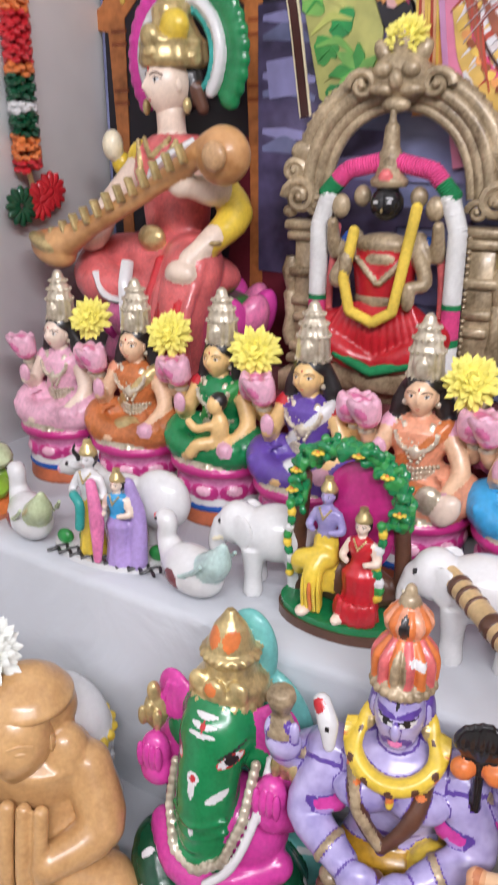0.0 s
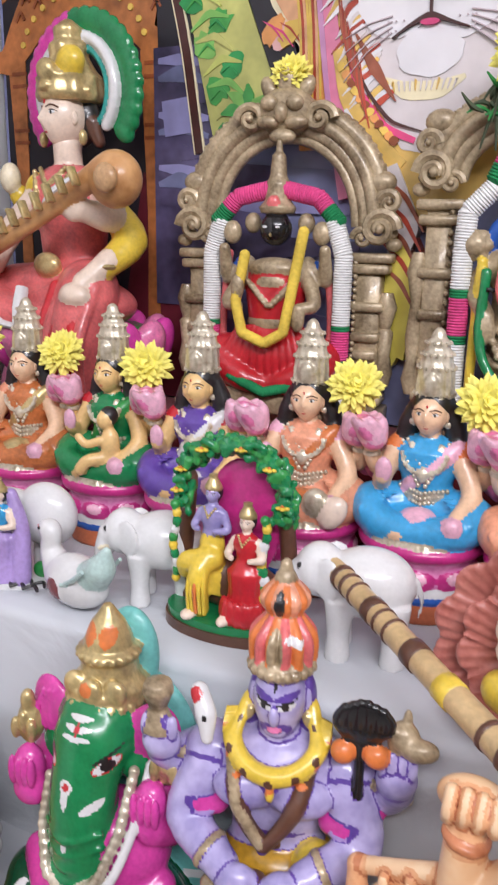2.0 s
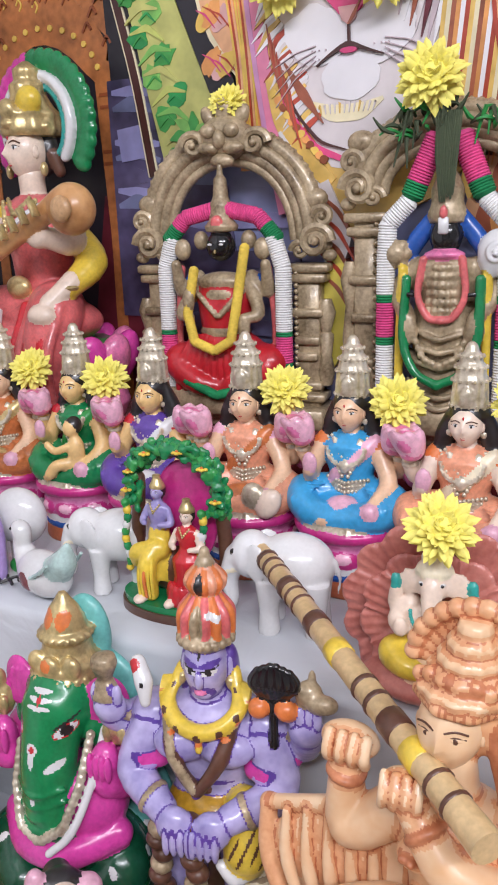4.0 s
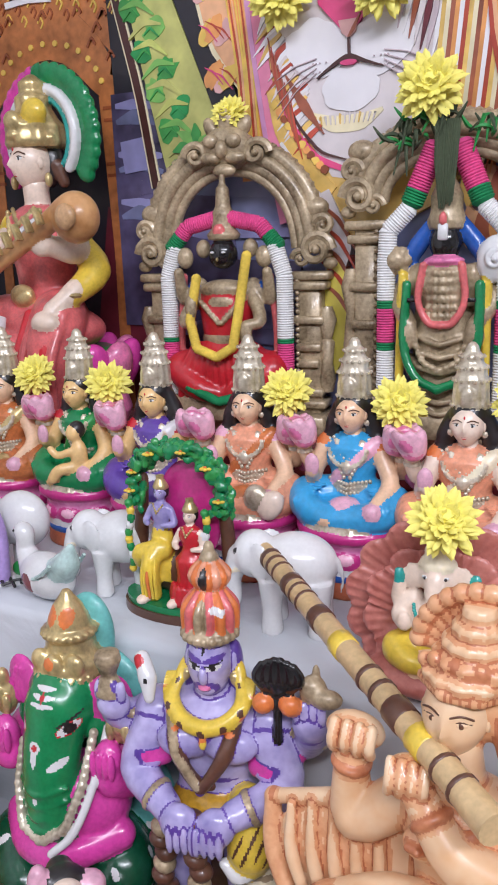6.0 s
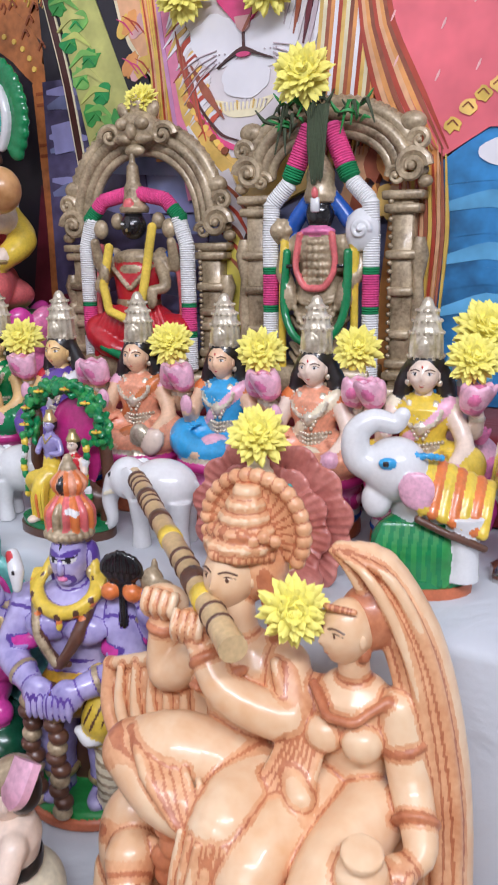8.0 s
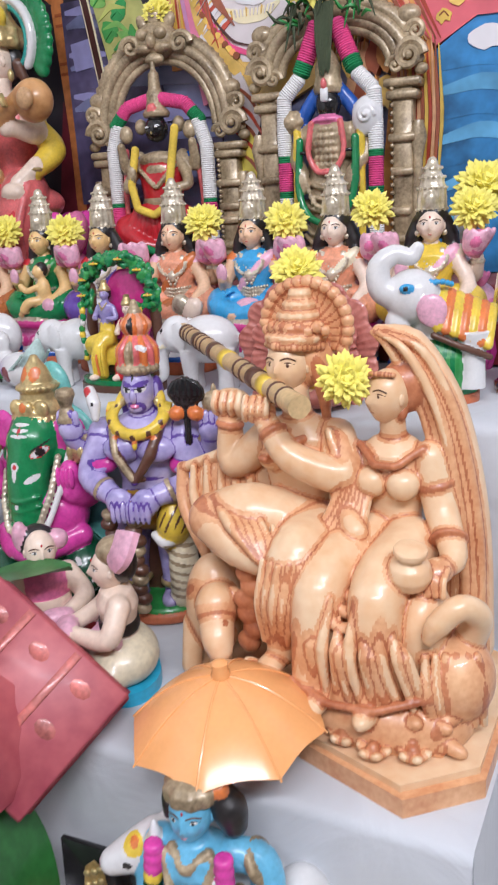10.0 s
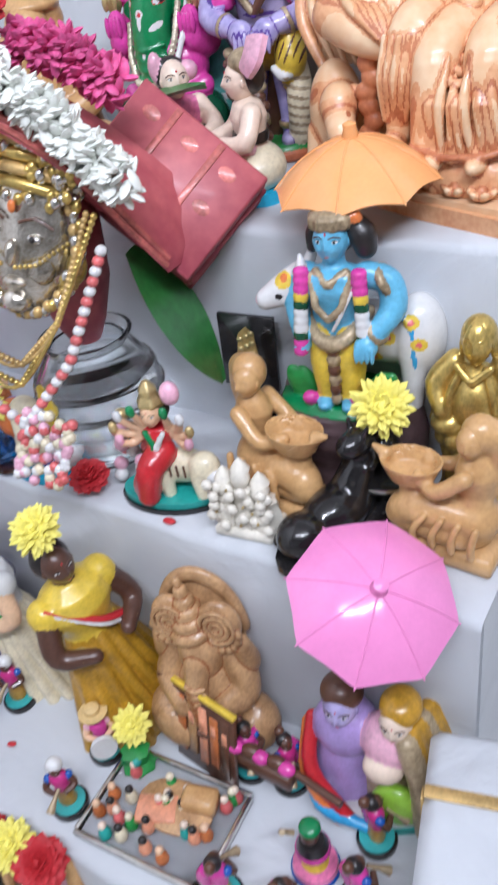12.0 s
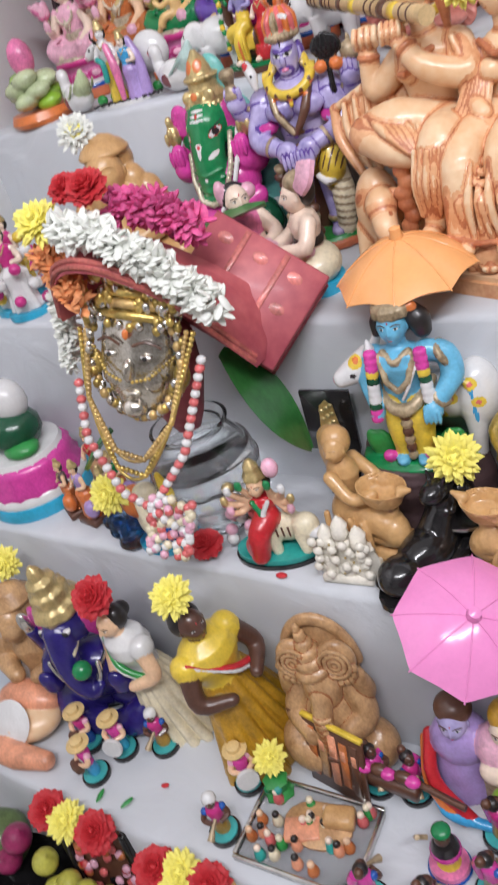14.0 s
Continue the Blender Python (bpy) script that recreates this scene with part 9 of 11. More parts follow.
# ---- blue flute deity with a white cow ----
def blue_deity():
    s = Clay(0.0015, 0.003)
    # dark rock base with a green top
    s.lathe(MAUVE, [(0.080, 0), (0.082, 0.010), (0.077, 0.040), (0.078, 0.070), (0.072, 0.094), (0.064, 0.098)], sy=0.64, lobes=7, deep=0.03)
    for j in range(5):
        s.tube(MAUVE, [(-0.062 + 0.01 * j, -0.028 - 0.004 * j, 0.020 + 0.016 * j), (-0.010, -0.046, 0.014 + 0.017 * j), (0.050, -0.034, 0.022 + 0.015 * j)], [0.003, 0.005, 0.003], 8)
    s.lathe(GREEN, [(0.066, 0.092), (0.068, 0.098), (0.058, 0.104), (0.030, 0.105)], sy=0.64)
    s.ball(MAUVE, (0.062, 0.010, 0.100), (0.012, 0.014, 0.020)), s.ball(MAUVE, (-0.058, 0.012, 0.098), (0.012, 0.014, 0.012))
    # white cow behind
    s.ball(WHITE, (0.036, 0.020, 0.163), (0.042, 0.027, 0.032), spin(0, 8, 0))
    s.ball(WHITE, (0.068, 0.016, 0.162), (0.026, 0.028, 0.042))
    s.tube(WHITE, [(0.0, 0.018, 0.170), (-0.026, 0.012, 0.192), (-0.040, 0.002, 0.214)], [0.030, 0.022, 0.017], 14)
    s.tube(WHITE, [(-0.038, 0.0, 0.218), (-0.054, -0.008, 0.212), (-0.068, -0.014, 0.206)], [0.019, 0.015, 0.0105], 14)
    s.mark(LPINK, (-0.080, -0.018, 0.203), (0.006, 0.014, 0.010)), s.mark(YELLOW, (-0.048, -0.014, 0.226), (0.009, 0.014, 0.007)), s.mark(ORANGE, (-0.048, -0.014, 0.228), (0.004, 0.014, 0.003))
    s.mark(HAIR, (-0.052, -0.022, 0.213), (0.0038, 0.012, 0.0030))
    for k in (-1, 1):
        s.tube(WHITE, [(-0.034, k * 0.011, 0.230), (-0.030, k * 0.015, 0.241), (-0.031, k * 0.014, 0.250)], [0.006, 0.005, 0.0022], 7)
        s.tube(WHITE, [(0.066, 0.014 + k * 0.013, 0.150), (0.066, 0.012 + k * 0.013, 0.100)], [0.013, 0.009], 10, 1)
        s.tube(WHITE, [(-0.016, 0.014 + k * 0.010, 0.160), (-0.024, 0.010 + k * 0.010, 0.100)], [0.014, 0.009], 10, 1)
    for x, z in ((0.044, 0.168), (0.074, 0.166), (0.066, 0.186), (0.030, 0.146)):
        s.mark(YELLOW, (x, -0.006, z), (0.0075, 0.03, 0.0065)), s.mark(CORAL, (x, -0.006, z), (0.0028, 0.03, 0.0026))
    s.tube(SKYBLUE, [(0.052, -0.002, 0.194), (0.066, -0.007, 0.180), (0.069, -0.009, 0.150), (0.068, -0.004, 0.116)], [0.003, 0.0034, 0.0032, 0.0026], 7, blend=0.0006)
    # leaves and pink blossoms at the feet
    for k, x in ((-1, -0.046), (-1, -0.036), (1, 0.044), (1, 0.036)):
        s.ball(LEAFG, (x, -0.014, 0.118), (0.010, 0.006, 0.019), spin(0, k * 18, 0))
    for x in (-0.028, 0.030, 0.020):
        s.ball(HOTPINK, (x, -0.030, 0.111), (0.008, 0.007, 0.007))
    # yellow dhoti, bronze sash, feet
    for k in (-1, 1):
        s.tube(YELLOW, [(k * 0.010, -0.016, 0.178), (k * 0.0125, -0.020, 0.150), (k * 0.011, -0.020, 0.114)], [0.0145, 0.0145, 0.0115], 14)
        s.ball(LBLUE, (k * 0.012, -0.030, 0.108), (0.008, 0.013, 0.006))
    for j in range(6):
        s.ball(BRONZE if j % 2 else BROWN, (0.0, -0.034, 0.168 - 0.0105 * j), (0.0068 - 0.0003 * j, 0.005, 0.0070), blend=0.001)
    s.tube(BRONZE, [(-0.027, -0.008, 0.192), (-0.014, -0.030, 0.178), (0.0, -0.034, 0.174), (0.014, -0.030, 0.180), (0.028, -0.006, 0.196)], [0.0055, 0.0065, 0.0075, 0.0065, 0.0055], 9, blend=0.001)
    # torso with jewels
    s.lathe(LBLUE, [(0.023, 0.174), (0.0215, 0.190), (0.025, 0.208), (0.030, 0.224), (0.027, 0.236), (0.011, 0.243)], (0, -0.012, 0), sy=0.74)
    s.beads(BRONZE, [(-0.018, -0.024, 0.236), (-0.012, -0.036, 0.212), (0, -0.038, 0.200), (0.012, -0.036, 0.212), (0.018, -0.024, 0.236)], 0.0034, 26)
    s.beads(BRONZE, [(-0.014, -0.022, 0.240), (0, -0.033, 0.231), (0.014, -0.022, 0.240)], 0.0036, 12)
    s.tube(WHITE, [(0.023, -0.024, 0.232), (0.012, -0.037, 0.206), (0.002, -0.034, 0.188)], 0.0019, 6, blend=0.0005)
    # arms: one on the cow, one across
    s.tube(LBLUE, [(0.028, -0.008, 0.232), (0.046, -0.004, 0.224), (0.052, -0.012, 0.204), (0.042, -0.026, 0.188), (0.034, -0.032, 0.180)], [0.012, 0.0125, 0.0125, 0.0095, 0.008], 14)
    s.lathe(BRONZE, [(0.0135, -0.004), (0.0165, -0.002), (0.0165, 0.002), (0.0135, 0.004)], (0.045, -0.005, 0.226), turn=spin(0, 60, 0), blend=0.0006)
    s.lathe(BRONZE, [(0.0095, -0.003), (0.0115, -0.0015), (0.0115, 0.0015), (0.0095, 0.003)], (0.042, -0.028, 0.186), turn=spin(20, 50, 0), blend=0.0006)
    s.ball(LBLUE, (0.032, -0.036, 0.174), (0.011, 0.009, 0.011))
    for j in range(4):
        s.ball(LBLUE, (0.025 + 0.0048 * j, -0.043, 0.170), (0.0025, 0.003, 0.009), blend=0.0006)
    s.tube(LBLUE, [(-0.028, -0.008, 0.230), (-0.038, -0.014, 0.206), (-0.030, -0.028, 0.180)], [0.012, 0.011, 0.009], 11)
    s.ball(LBLUE, (-0.030, -0.032, 0.170), (0.008, 0.008, 0.010))
    for k in (-1, 1):
        bands = (HOTPINK, HOTPINK, HOTPINK, YELLOW, DGREEN, WHITE, WHITE, WHITE, DGREEN, HOTPINK, HOTPINK)
        for j, mat in enumerate(bands):
            x = k * (0.0265 + 0.0004 * j)
            s.lathe(mat, [(0.0058, -0.0042), (0.0070, -0.002), (0.0070, 0.002), (0.0058, 0.0042)], (x, -0.026 - 0.0008 * j, 0.240 - 0.0074 * j), blend=0.0005)
    # head, big side hair, flat crown with a flower
    s.tube(LBLUE, [(0, -0.010, 0.240), (0, -0.012, 0.254)], 0.010, 10, 1)
    face(s, (0, -0.014, 0.266), 0.0185, LBLUE)
    s.ball(HAIR, (0, 0.0, 0.268), (0.019, 0.014, 0.020))
    s.tube(HAIR, [(0.014, -0.004, 0.280), (0.025, -0.006, 0.268), (0.028, -0.006, 0.256)], [0.010, 0.013, 0.010], 9)
    s.tube(HAIR, [(-0.013, -0.006, 0.280), (-0.019, -0.006, 0.268), (-0.020, -0.008, 0.256)], [0.006, 0.007, 0.005], 9)
    s.lathe(BRONZE, [(0.0185, 0.276), (0.0205, 0.279), (0.0205, 0.287), (0.016, 0.291), (0.008, 0.293)], (0, -0.009, 0), lobes=10, deep=0.04, blend=0.0006)
    s.ball(ORANGE, (0.020, -0.010, 0.285), (0.007, 0.006, 0.006))
    return s.done("blue_flute_deity_statue", pose(0.052, 0.152, C, rz=8), "blue-skinned painted deity statue leaning on a white cow", "statue")


blue_deity()


def umbrella(m, mat, r, h, stick, label, droop=0.42):
    """A small eight-panel parasol with scalloped rim, ribs, knob and stick."""
    root = thing("toy_umbrella", m, label, "umbrella", "toy umbrellas")
    s = Sculpt()
    rows, n = [], 64
    for i in range(9):
        u = i / 8
        ring = []
        for j in range(n):
            a = 2 * math.pi * j / n
            q = abs(math.sin(4 * a))
            rad = r * u * (1 - 0.075 * q * u)
            z = h * (1 - u ** 1.9) + 0.07 * h * q * u * u * 1.6 - 0.0 * u
            ring.append((rad * math.cos(a), rad * math.sin(a), z))
        rows.append(ring)
    rows[0] = [(0.0015 * math.cos(2 * math.pi * j / n), 0.0015 * math.sin(2 * math.pi * j / n), h) for j in range(n)]
    under = [[(x * 0.99, y * 0.99, z - 0.0012) for x, y, z in ring] for ring in reversed(rows)]
    s.grid(mat, rows + under)
    s.done("canopy", ONE, parent=root)
    for k in range(8):
        q = Sculpt()
        a = math.pi / 4 * k
        q.tube(mat, [(r * u * math.cos(a), r * u * math.sin(a), h * (1 - u ** 1.9) + 0.0004) for u in (0.06, 0.3, 0.55, 0.8, 1.02)], 0.0009, 5, 2)
        q.done("rib", ONE, parent=root)
    q = Sculpt()
    q.lathe(mat, [(0.0065, h - 0.002), (0.0075, h + 0.002), (0.006, h + 0.006), (0.0062, h + 0.011), (0.002, h + 0.013)], seg=14)
    q.done("knob", ONE, parent=root)
    q = Sculpt()
    q.tube(WHITE, [(0, 0, h - 0.003), (0, 0, h - stick)], 0.0016, 7, 1)
    q.done("stick", ONE, parent=root)
    return root


umbrella(pose(0.048, 0.205, 0.806, rx=2, ry=-2, rz=12), UMB_O, 0.076, 0.042, 0.29, "orange plastic toy umbrella above the blue deity statue")

# small framed icon on the riser
frame_root = thing("small_icon_frame", pose(-0.072, 0.166, C + 0.001, rx=-3, rz=4), "small black-framed gold icon picture leaning on the cloth", "picture")
s = Sculpt()
s.box(BLACK, (0, 0, 0.115), (0.066, 0.005, 0.085))
s.done("frame", ONE, parent=frame_root)
s = Sculpt()
s.slab(THREAD, [(-0.016, 0), (0.016, 0), (0.012, 0.03), (0.009, 0.052), (0, 0.06), (-0.009, 0.052), (-0.012, 0.03)], 0, 0.002, spin(90, 0, 0), (0, -0.002, 0.085))
for j in range(14):
    s.ball(GOLD, (0.008 * math.sin(j * 2.1), -0.0045, 0.089 + 0.0038 * j), (0.004, 0.002, 0.003), seg=7, rings=5)
s.done("icon", ONE, "gold relief icon", parent=frame_root)
s = Sculpt()
s.box(BLACK, (0, 0.008, 0.038), (0.046, 0.018, 0.076))
s.done("foot", ONE, parent=frame_root)

# gilded laughing figure
s = Clay()
G = BRIGHT_GOLD
s.lathe(G, [(0.046, -0.07), (0.048, -0.062), (0.042, -0.05), (0.040, -0.02), (0.046, 0.0), (0.044, 0.012)], seg=30, sy=0.72, lobes=10, deep=0.04)
s.ball(G, (0, 0, 0.018), (0.05, 0.034, 0.02), seg=18)
for i in range(12):
    a = 2 * math.pi * i / 12
    s.ball(G, (0.042 * math.cos(a), 0.03 * math.sin(a), 0.016), (0.012, 0.011, 0.012), seg=8, rings=6)
s.ball(G, (0, -0.004, 0.06), (0.036, 0.03, 0.036), seg=18)
s.ball(G, (0, -0.024, 0.058), (0.024, 0.014, 0.024), seg=14)
for k in (-1, 1):
    s.ball(G, (k * 0.03, -0.018, 0.034), (0.022, 0.02, 0.013))
    s.tube(G, [(k * 0.028, 0, 0.09), (k * 0.046, -0.008, 0.07), (k * 0.036, -0.026, 0.05)], [0.015, 0.016, 0.010], 10)
    s.tube(G, [(k * 0.014, -0.02, 0.096), (k * 0.026, -0.03, 0.07), (k * 0.03, -0.026, 0.04)], 0.005, 7)
    s.ball(G, (k * 0.018, 0, 0.112), (0.005, 0.006, 0.012))
    for j in range(5):
        s.tube(G, [(k * (0.03 + 0.004 * j), -0.006, 0.08 - 0.008 * j), (k * (0.044 + 0.002 * j), -0.012, 0.07 - 0.009 * j)], 0.004, 6, 1)
face(s, (0, -0.006, 0.118), 0.0205, G, lips=G)
s.ball(G, (0, 0, 0.124), (0.021, 0.02, 0.019))
s.beads(G, [(-0.02, -0.024, 0.1), (0, -0.034, 0.088), (0.02, -0.024, 0.1)], 0.0042, 12)
for i in range(8):
    s.ball(G, (0.03 + 0.006 * math.sin(i), -0.03 + 0.002 * i, 0.02 + 0.006 * i), (0.008, 0.008, 0.008), seg=8, rings=6)
s.lathe(G, [(0.010, -0.002), (0.012, 0), (0.010, 0.002)], (0.036, -0.036, 0.024), 12, turn=spin(80, 0, 0))
s.done("laughing_gold_figure", pose(0.180, 0.155, C + 0.0665, rz=4) @ Matrix.Diagonal((0.74, 0.80, 0.95, 1)), "gilded laughing seated figure with a round belly", "figurine")


# ---- polished brown lamp-bearing ladies ----
def lamp_lady(m, flip, label):
    s = Clay()
    W, k = WOOD, flip
    s.fat = 0.8
    s.box(W, (0, 0, 0.009), (0.084, 0.042, 0.018), cut=0.3)
    s.ball(W, (0, 0, 0.028), (0.045, 0.026, 0.022))
    s.tube(W, [(-k * 0.02, 0.0, 0.04), (k * 0.022, -0.006, 0.044), (k * 0.036, -0.008, 0.032), (-k * 0.014, -0.012, 0.03)], [0.024, 0.022, 0.016, 0.014], 14)
    s.ball(W, (-k * 0.02, 0.004, 0.042), (0.026, 0.024, 0.024), seg=14)
    s.lathe(W, [(0.016, 0.046), (0.013, 0.066), (0.017, 0.086), (0.014, 0.096), (0.007, 0.106)], (-k * 0.02, 0.002, 0), sy=0.85, seg=16)
    face(s, (-k * 0.017, -0.003, 0.116), 0.016, W, lips=W)
    s.ball(W, (-k * 0.021, 0.004, 0.12), (0.0185, 0.018, 0.02), seg=14)
    s.tube(W, [(-k * 0.032, 0.008, 0.12), (-k * 0.036, 0.01, 0.10), (-k * 0.034, 0.01, 0.07)], [0.014, 0.014, 0.010], 10)
    for q in (-1, 1):
        s.tube(W, [(-k * 0.018, q * 0.018, 0.092), (k * 0.004, q * 0.02, 0.074), (k * 0.022, q * 0.010, 0.078)], [0.0085, 0.008, 0.006], 9)
    # open bowl
    bowl = [(0.008, 0.066), (0.016, 0.071), (0.021, 0.084), (0.0225, 0.088), (0.0205, 0.088), (0.015, 0.077), (0.006, 0.073)]
    s.lathe(W, bowl, (k * 0.03, -0.006, 0), 20, sx=1.15, sy=0.9)
    s.tube(W, [(k * 0.052, -0.006, 0.088), (k * 0.062, -0.006, 0.092)], [0.007, 0.003], 8, 1)
    s.ball(W, (k * 0.03, -0.004, 0.058), (0.014, 0.012, 0.014))
    for j in range(4):
        s.tube(W, [(-k * (0.03 - 0.014 * j), -0.024, 0.05), (-k * (0.028 - 0.016 * j), -0.027, 0.036), (-k * (0.028 - 0.016 * j), -0.026, 0.024)], 0.004, 7)
    return s.done("lamp_lady_figurine", m, label, "figurine", "pair of lamp-bearing lady figurines")


lamp_lady(pose(0.0, 0.086, C, rz=-12) @ Matrix.Scale(1.2, 4), 1, "polished brown figurine of a kneeling lady holding a bowl lamp")
lamp_lady(pose(0.182, 0.078, C, rz=-4) @ Matrix.Scale(1.12, 4), -1, "polished brown figurine of a kneeling lady, bowl lamp in front")

# black bull and stone pair
s = Clay()
K = BLACK
s.ball(K, (0, 0.012, 0.03), (0.026, 0.045, 0.026), seg=16)
s.ball(K, (0, -0.035, 0.028), (0.024, 0.026, 0.022), seg=14)
s.tube(K, [(0, 0.03, 0.045), (0, 0.046, 0.07), (0, 0.05, 0.085)], [0.02, 0.016, 0.013], 11)
s.ball(K, (0, 0.038, 0.092), (0.014, 0.02, 0.013))
s.beads(K, [(0.016 * math.cos(a), 0.044 + 0.012 * math.sin(a), 0.07) for a in np.linspace(0, 6.28, 16)], 0.004, 14)
for k in (-1, 1):
    s.tube(K, [(k * 0.007, 0.042, 0.1), (k * 0.012, 0.044, 0.112)], [0.004, 0.002], 6, 1)
    s.ball(K, (k * 0.02, -0.03, 0.016), (0.012, 0.024, 0.012)), s.ball(K, (k * 0.02, 0.04, 0.014), (0.01, 0.022, 0.01))
s.slab(K, oval(0, 0, 0.034, 0.066, 22), 0, 0.008)
s.done("black_bull_figurine", pose(0.075, 0.05, C, rz=-20), "glossy black stone bull figurine lying down", "figurine")
s = Sculpt()
s.lathe(K, [(0.036, 0), (0.04, 0.006), (0.034, 0.018), (0.024, 0.024), (0.03, 0.034), (0.042, 0.044), (0.042, 0.052), (0.03, 0.054)], seg=26)
s.lathe(SILVER, [(0.0425, 0.046), (0.0432, 0.048), (0.0425, 0.05)], seg=26)
s.ball(K, (0, 0, 0.062), (0.018, 0.018, 0.026), seg=16, rings=10)
s.ball(K, (0.036, -0.02, 0.046), (0.022, 0.01, 0.007), spin(0, 0, -30))
s.done("black_stone_emblem", pose(0.103, 0.118, C), "glossy black stone emblem on a round stand", "figurine")
flower("yellow", 0.104, 0.115, C + 0.118, 0.029, (0.3, -0.7, 0.65), "yellow chrysanthemum on top of the black stone emblem")

# ivory group
s = Sculpt()
s.box(IVORY, (0, 0, 0.006), (0.062, 0.04, 0.012), cut=0.4)
for k in (-1, 0, 1):
    h = 0.085 if k == 0 else 0.072
    s.lathe(IVORY, [(0.015, 0.01), (0.016, 0.03), (0.012, 0.04), (0.013, h - 0.03), (0.006, h - 0.026)], (k * 0.019, -0.002, 0), 12, lobes=5, deep=0.12)
    s.ball(IVORY, (k * 0.019, -0.006, h - 0.016), (0.0095, 0.010, 0.012))
    s.lathe(IVORY, [(0.010, h - 0.008), (0.006, h), (0.001, h + 0.006)], (k * 0.019, -0.004, 0), 9)
for j in range(30):
    s.ball(IVORY, (0.03 * math.sin(j * 1.9), -0.017 + 0.004 * math.cos(j), 0.012 + 0.0018 * j), (0.006, 0.005, 0.006), seg=7, rings=5)
for j in range(8):
    s.ball(GOLD, (0.025 * math.sin(j * 2.3), -0.02, 0.02 + 0.006 * j), 0.0018, seg=6, rings=4)
s.done("ivory_deity_figurine", pose(-0.006, 0.034, C, rz=6), "small ivory-coloured resin figurine of three joined deities", "figurine")

# riding deity on a pale tiger
s = Clay()
s.slab(BLACK, oval(0, 0, 0.058, 0.034, 28), 0, 0.006)
s.slab(TEAL, oval(0, 0, 0.055, 0.031, 28), 0.006, 0.013)
s.ball(CREAM, (0.016, 0.004, 0.04), (0.032, 0.016, 0.02), seg=14)
s.ball(CREAM, (0.044, -0.004, 0.046), (0.017, 0.015, 0.017)), s.ball(WHITE, (0.056, -0.010, 0.04), (0.009, 0.009, 0.008))
for k in (-1, 1):
    for x in (0.0, 0.038):
        s.tube(CREAM, [(x, k * 0.010, 0.036), (x + 0.003, k * 0.012, 0.014)], [0.009, 0.007], 8, 1)
for j in range(7):
    s.tube(BROWN, [(0.0 + 0.008 * j, -0.012, 0.05), (0.002 + 0.008 * j, -0.015, 0.038)], 0.0013, 5, 1)
s.tube(RED, [(0.0, -0.006, 0.062), (-0.008, -0.024, 0.05), (-0.014, -0.026, 0.02)], [0.016, 0.014, 0.012], 11)
s.ball(CORAL, (-0.018, -0.02, 0.028), (0.014, 0.012, 0.018))
s.lathe(RED, [(0.016, 0.055), (0.013, 0.07), (0.016, 0.084), (0.012, 0.092)], (-0.002, 0, 0), sy=0.8, seg=14)
for k in (-1, 1):
    for j in range(4):
        a = radians(-30 + 38 * j)
        s.tube(SKIN, [(k * 0.012, 0.002, 0.086), (k * (0.012 + 0.018 * math.cos(a)), -0.004, 0.08 + 0.016 * math.sin(a)), (k * (0.014 + 0.026 * math.cos(a)), -0.014, 0.088 + 0.024 * math.sin(a))], [0.005, 0.0045, 0.0035], 7)
        s.ball((LPINK, GOLD, WHITE, GREEN)[j], (k * (0.015 + 0.027 * math.cos(a)), -0.016, 0.094 + 0.024 * math.sin(a)), (0.005, 0.004, 0.007), seg=7, rings=5)
    s.tube(WHITE if k > 0 else GREEN, [(k * 0.010, -0.012, 0.09), (0, -0.016, 0.072)], 0.003, 6, 1)
face(s, (-0.002, -0.004, 0.108), 0.0125, SKIN)
s.ball(HAIR, (-0.002, 0.006, 0.11), (0.016, 0.011, 0.015))
s.lathe(GOLD, [(0.0125, 0.117), (0.0135, 0.121), (0.009, 0.13), (0.0095, 0.135), (0.003, 0.145)], (-0.002, 0, 0), 12, lobes=6, deep=0.06)
s.ball(LPINK, (0.024, -0.006, 0.135), (0.010, 0.009, 0.013))
s.done("tiger_rider_figurine", pose(-0.112, 0.048, C, rz=14), "painted clay goddess riding a pale tiger on a teal base", "figurine")

# things to the left of the pot
flower("red", -0.205, 0.022, C + 0.018, 0.022, (0.1, -0.3, 0.9), "dark red flower lying on the white cloth", "rose", "red roses")
s = Clay()
s.slab(CYAN, oval(0, 0, 0.05, 0.03, 22), 0, 0.009)
s.ball(CREAM, (0, 0, 0.042), (0.036, 0.026, 0.036), seg=16)
s.ball(WHITE, (0.026, -0.004, 0.035), (0.024, 0.02, 0.024)), s.ball(CREAM, (-0.006, -0.008, 0.085), (0.018, 0.017, 0.02))
s.tube(CREAM, [(-0.006, -0.022, 0.082), (0.004, -0.034, 0.06), (0.014, -0.036, 0.046)], [0.009, 0.008, 0.005], 9)
s.ball(BLUE, (0.02, -0.026, 0.034), (0.011, 0.006, 0.010)), s.ball(ORANGE, (-0.03, 0.0, 0.07), (0.022, 0.02, 0.024))
s.tube(YELLOW, [(0.02, 0, 0.06), (0.03, -0.01, 0.09), (0.026, -0.01, 0.12)], [0.008, 0.010, 0.004], 8)
s.done("cream_elephant_headed_figurine", pose(-0.275, 0.035, C, rz=10), "cream glazed elephant-headed figurine with orange drape, blue base", "figurine")
flower("yellow", -0.325, 0.01, C + 0.095, 0.027, TOCAM, "yellow chrysanthemum in front of the dressed pot")
s = Sculpt()
s.lathe(BLUEGLASS, [(0.02, 0), (0.024, 0.006), (0.02, 0.02), (0.028, 0.03)], seg=16)
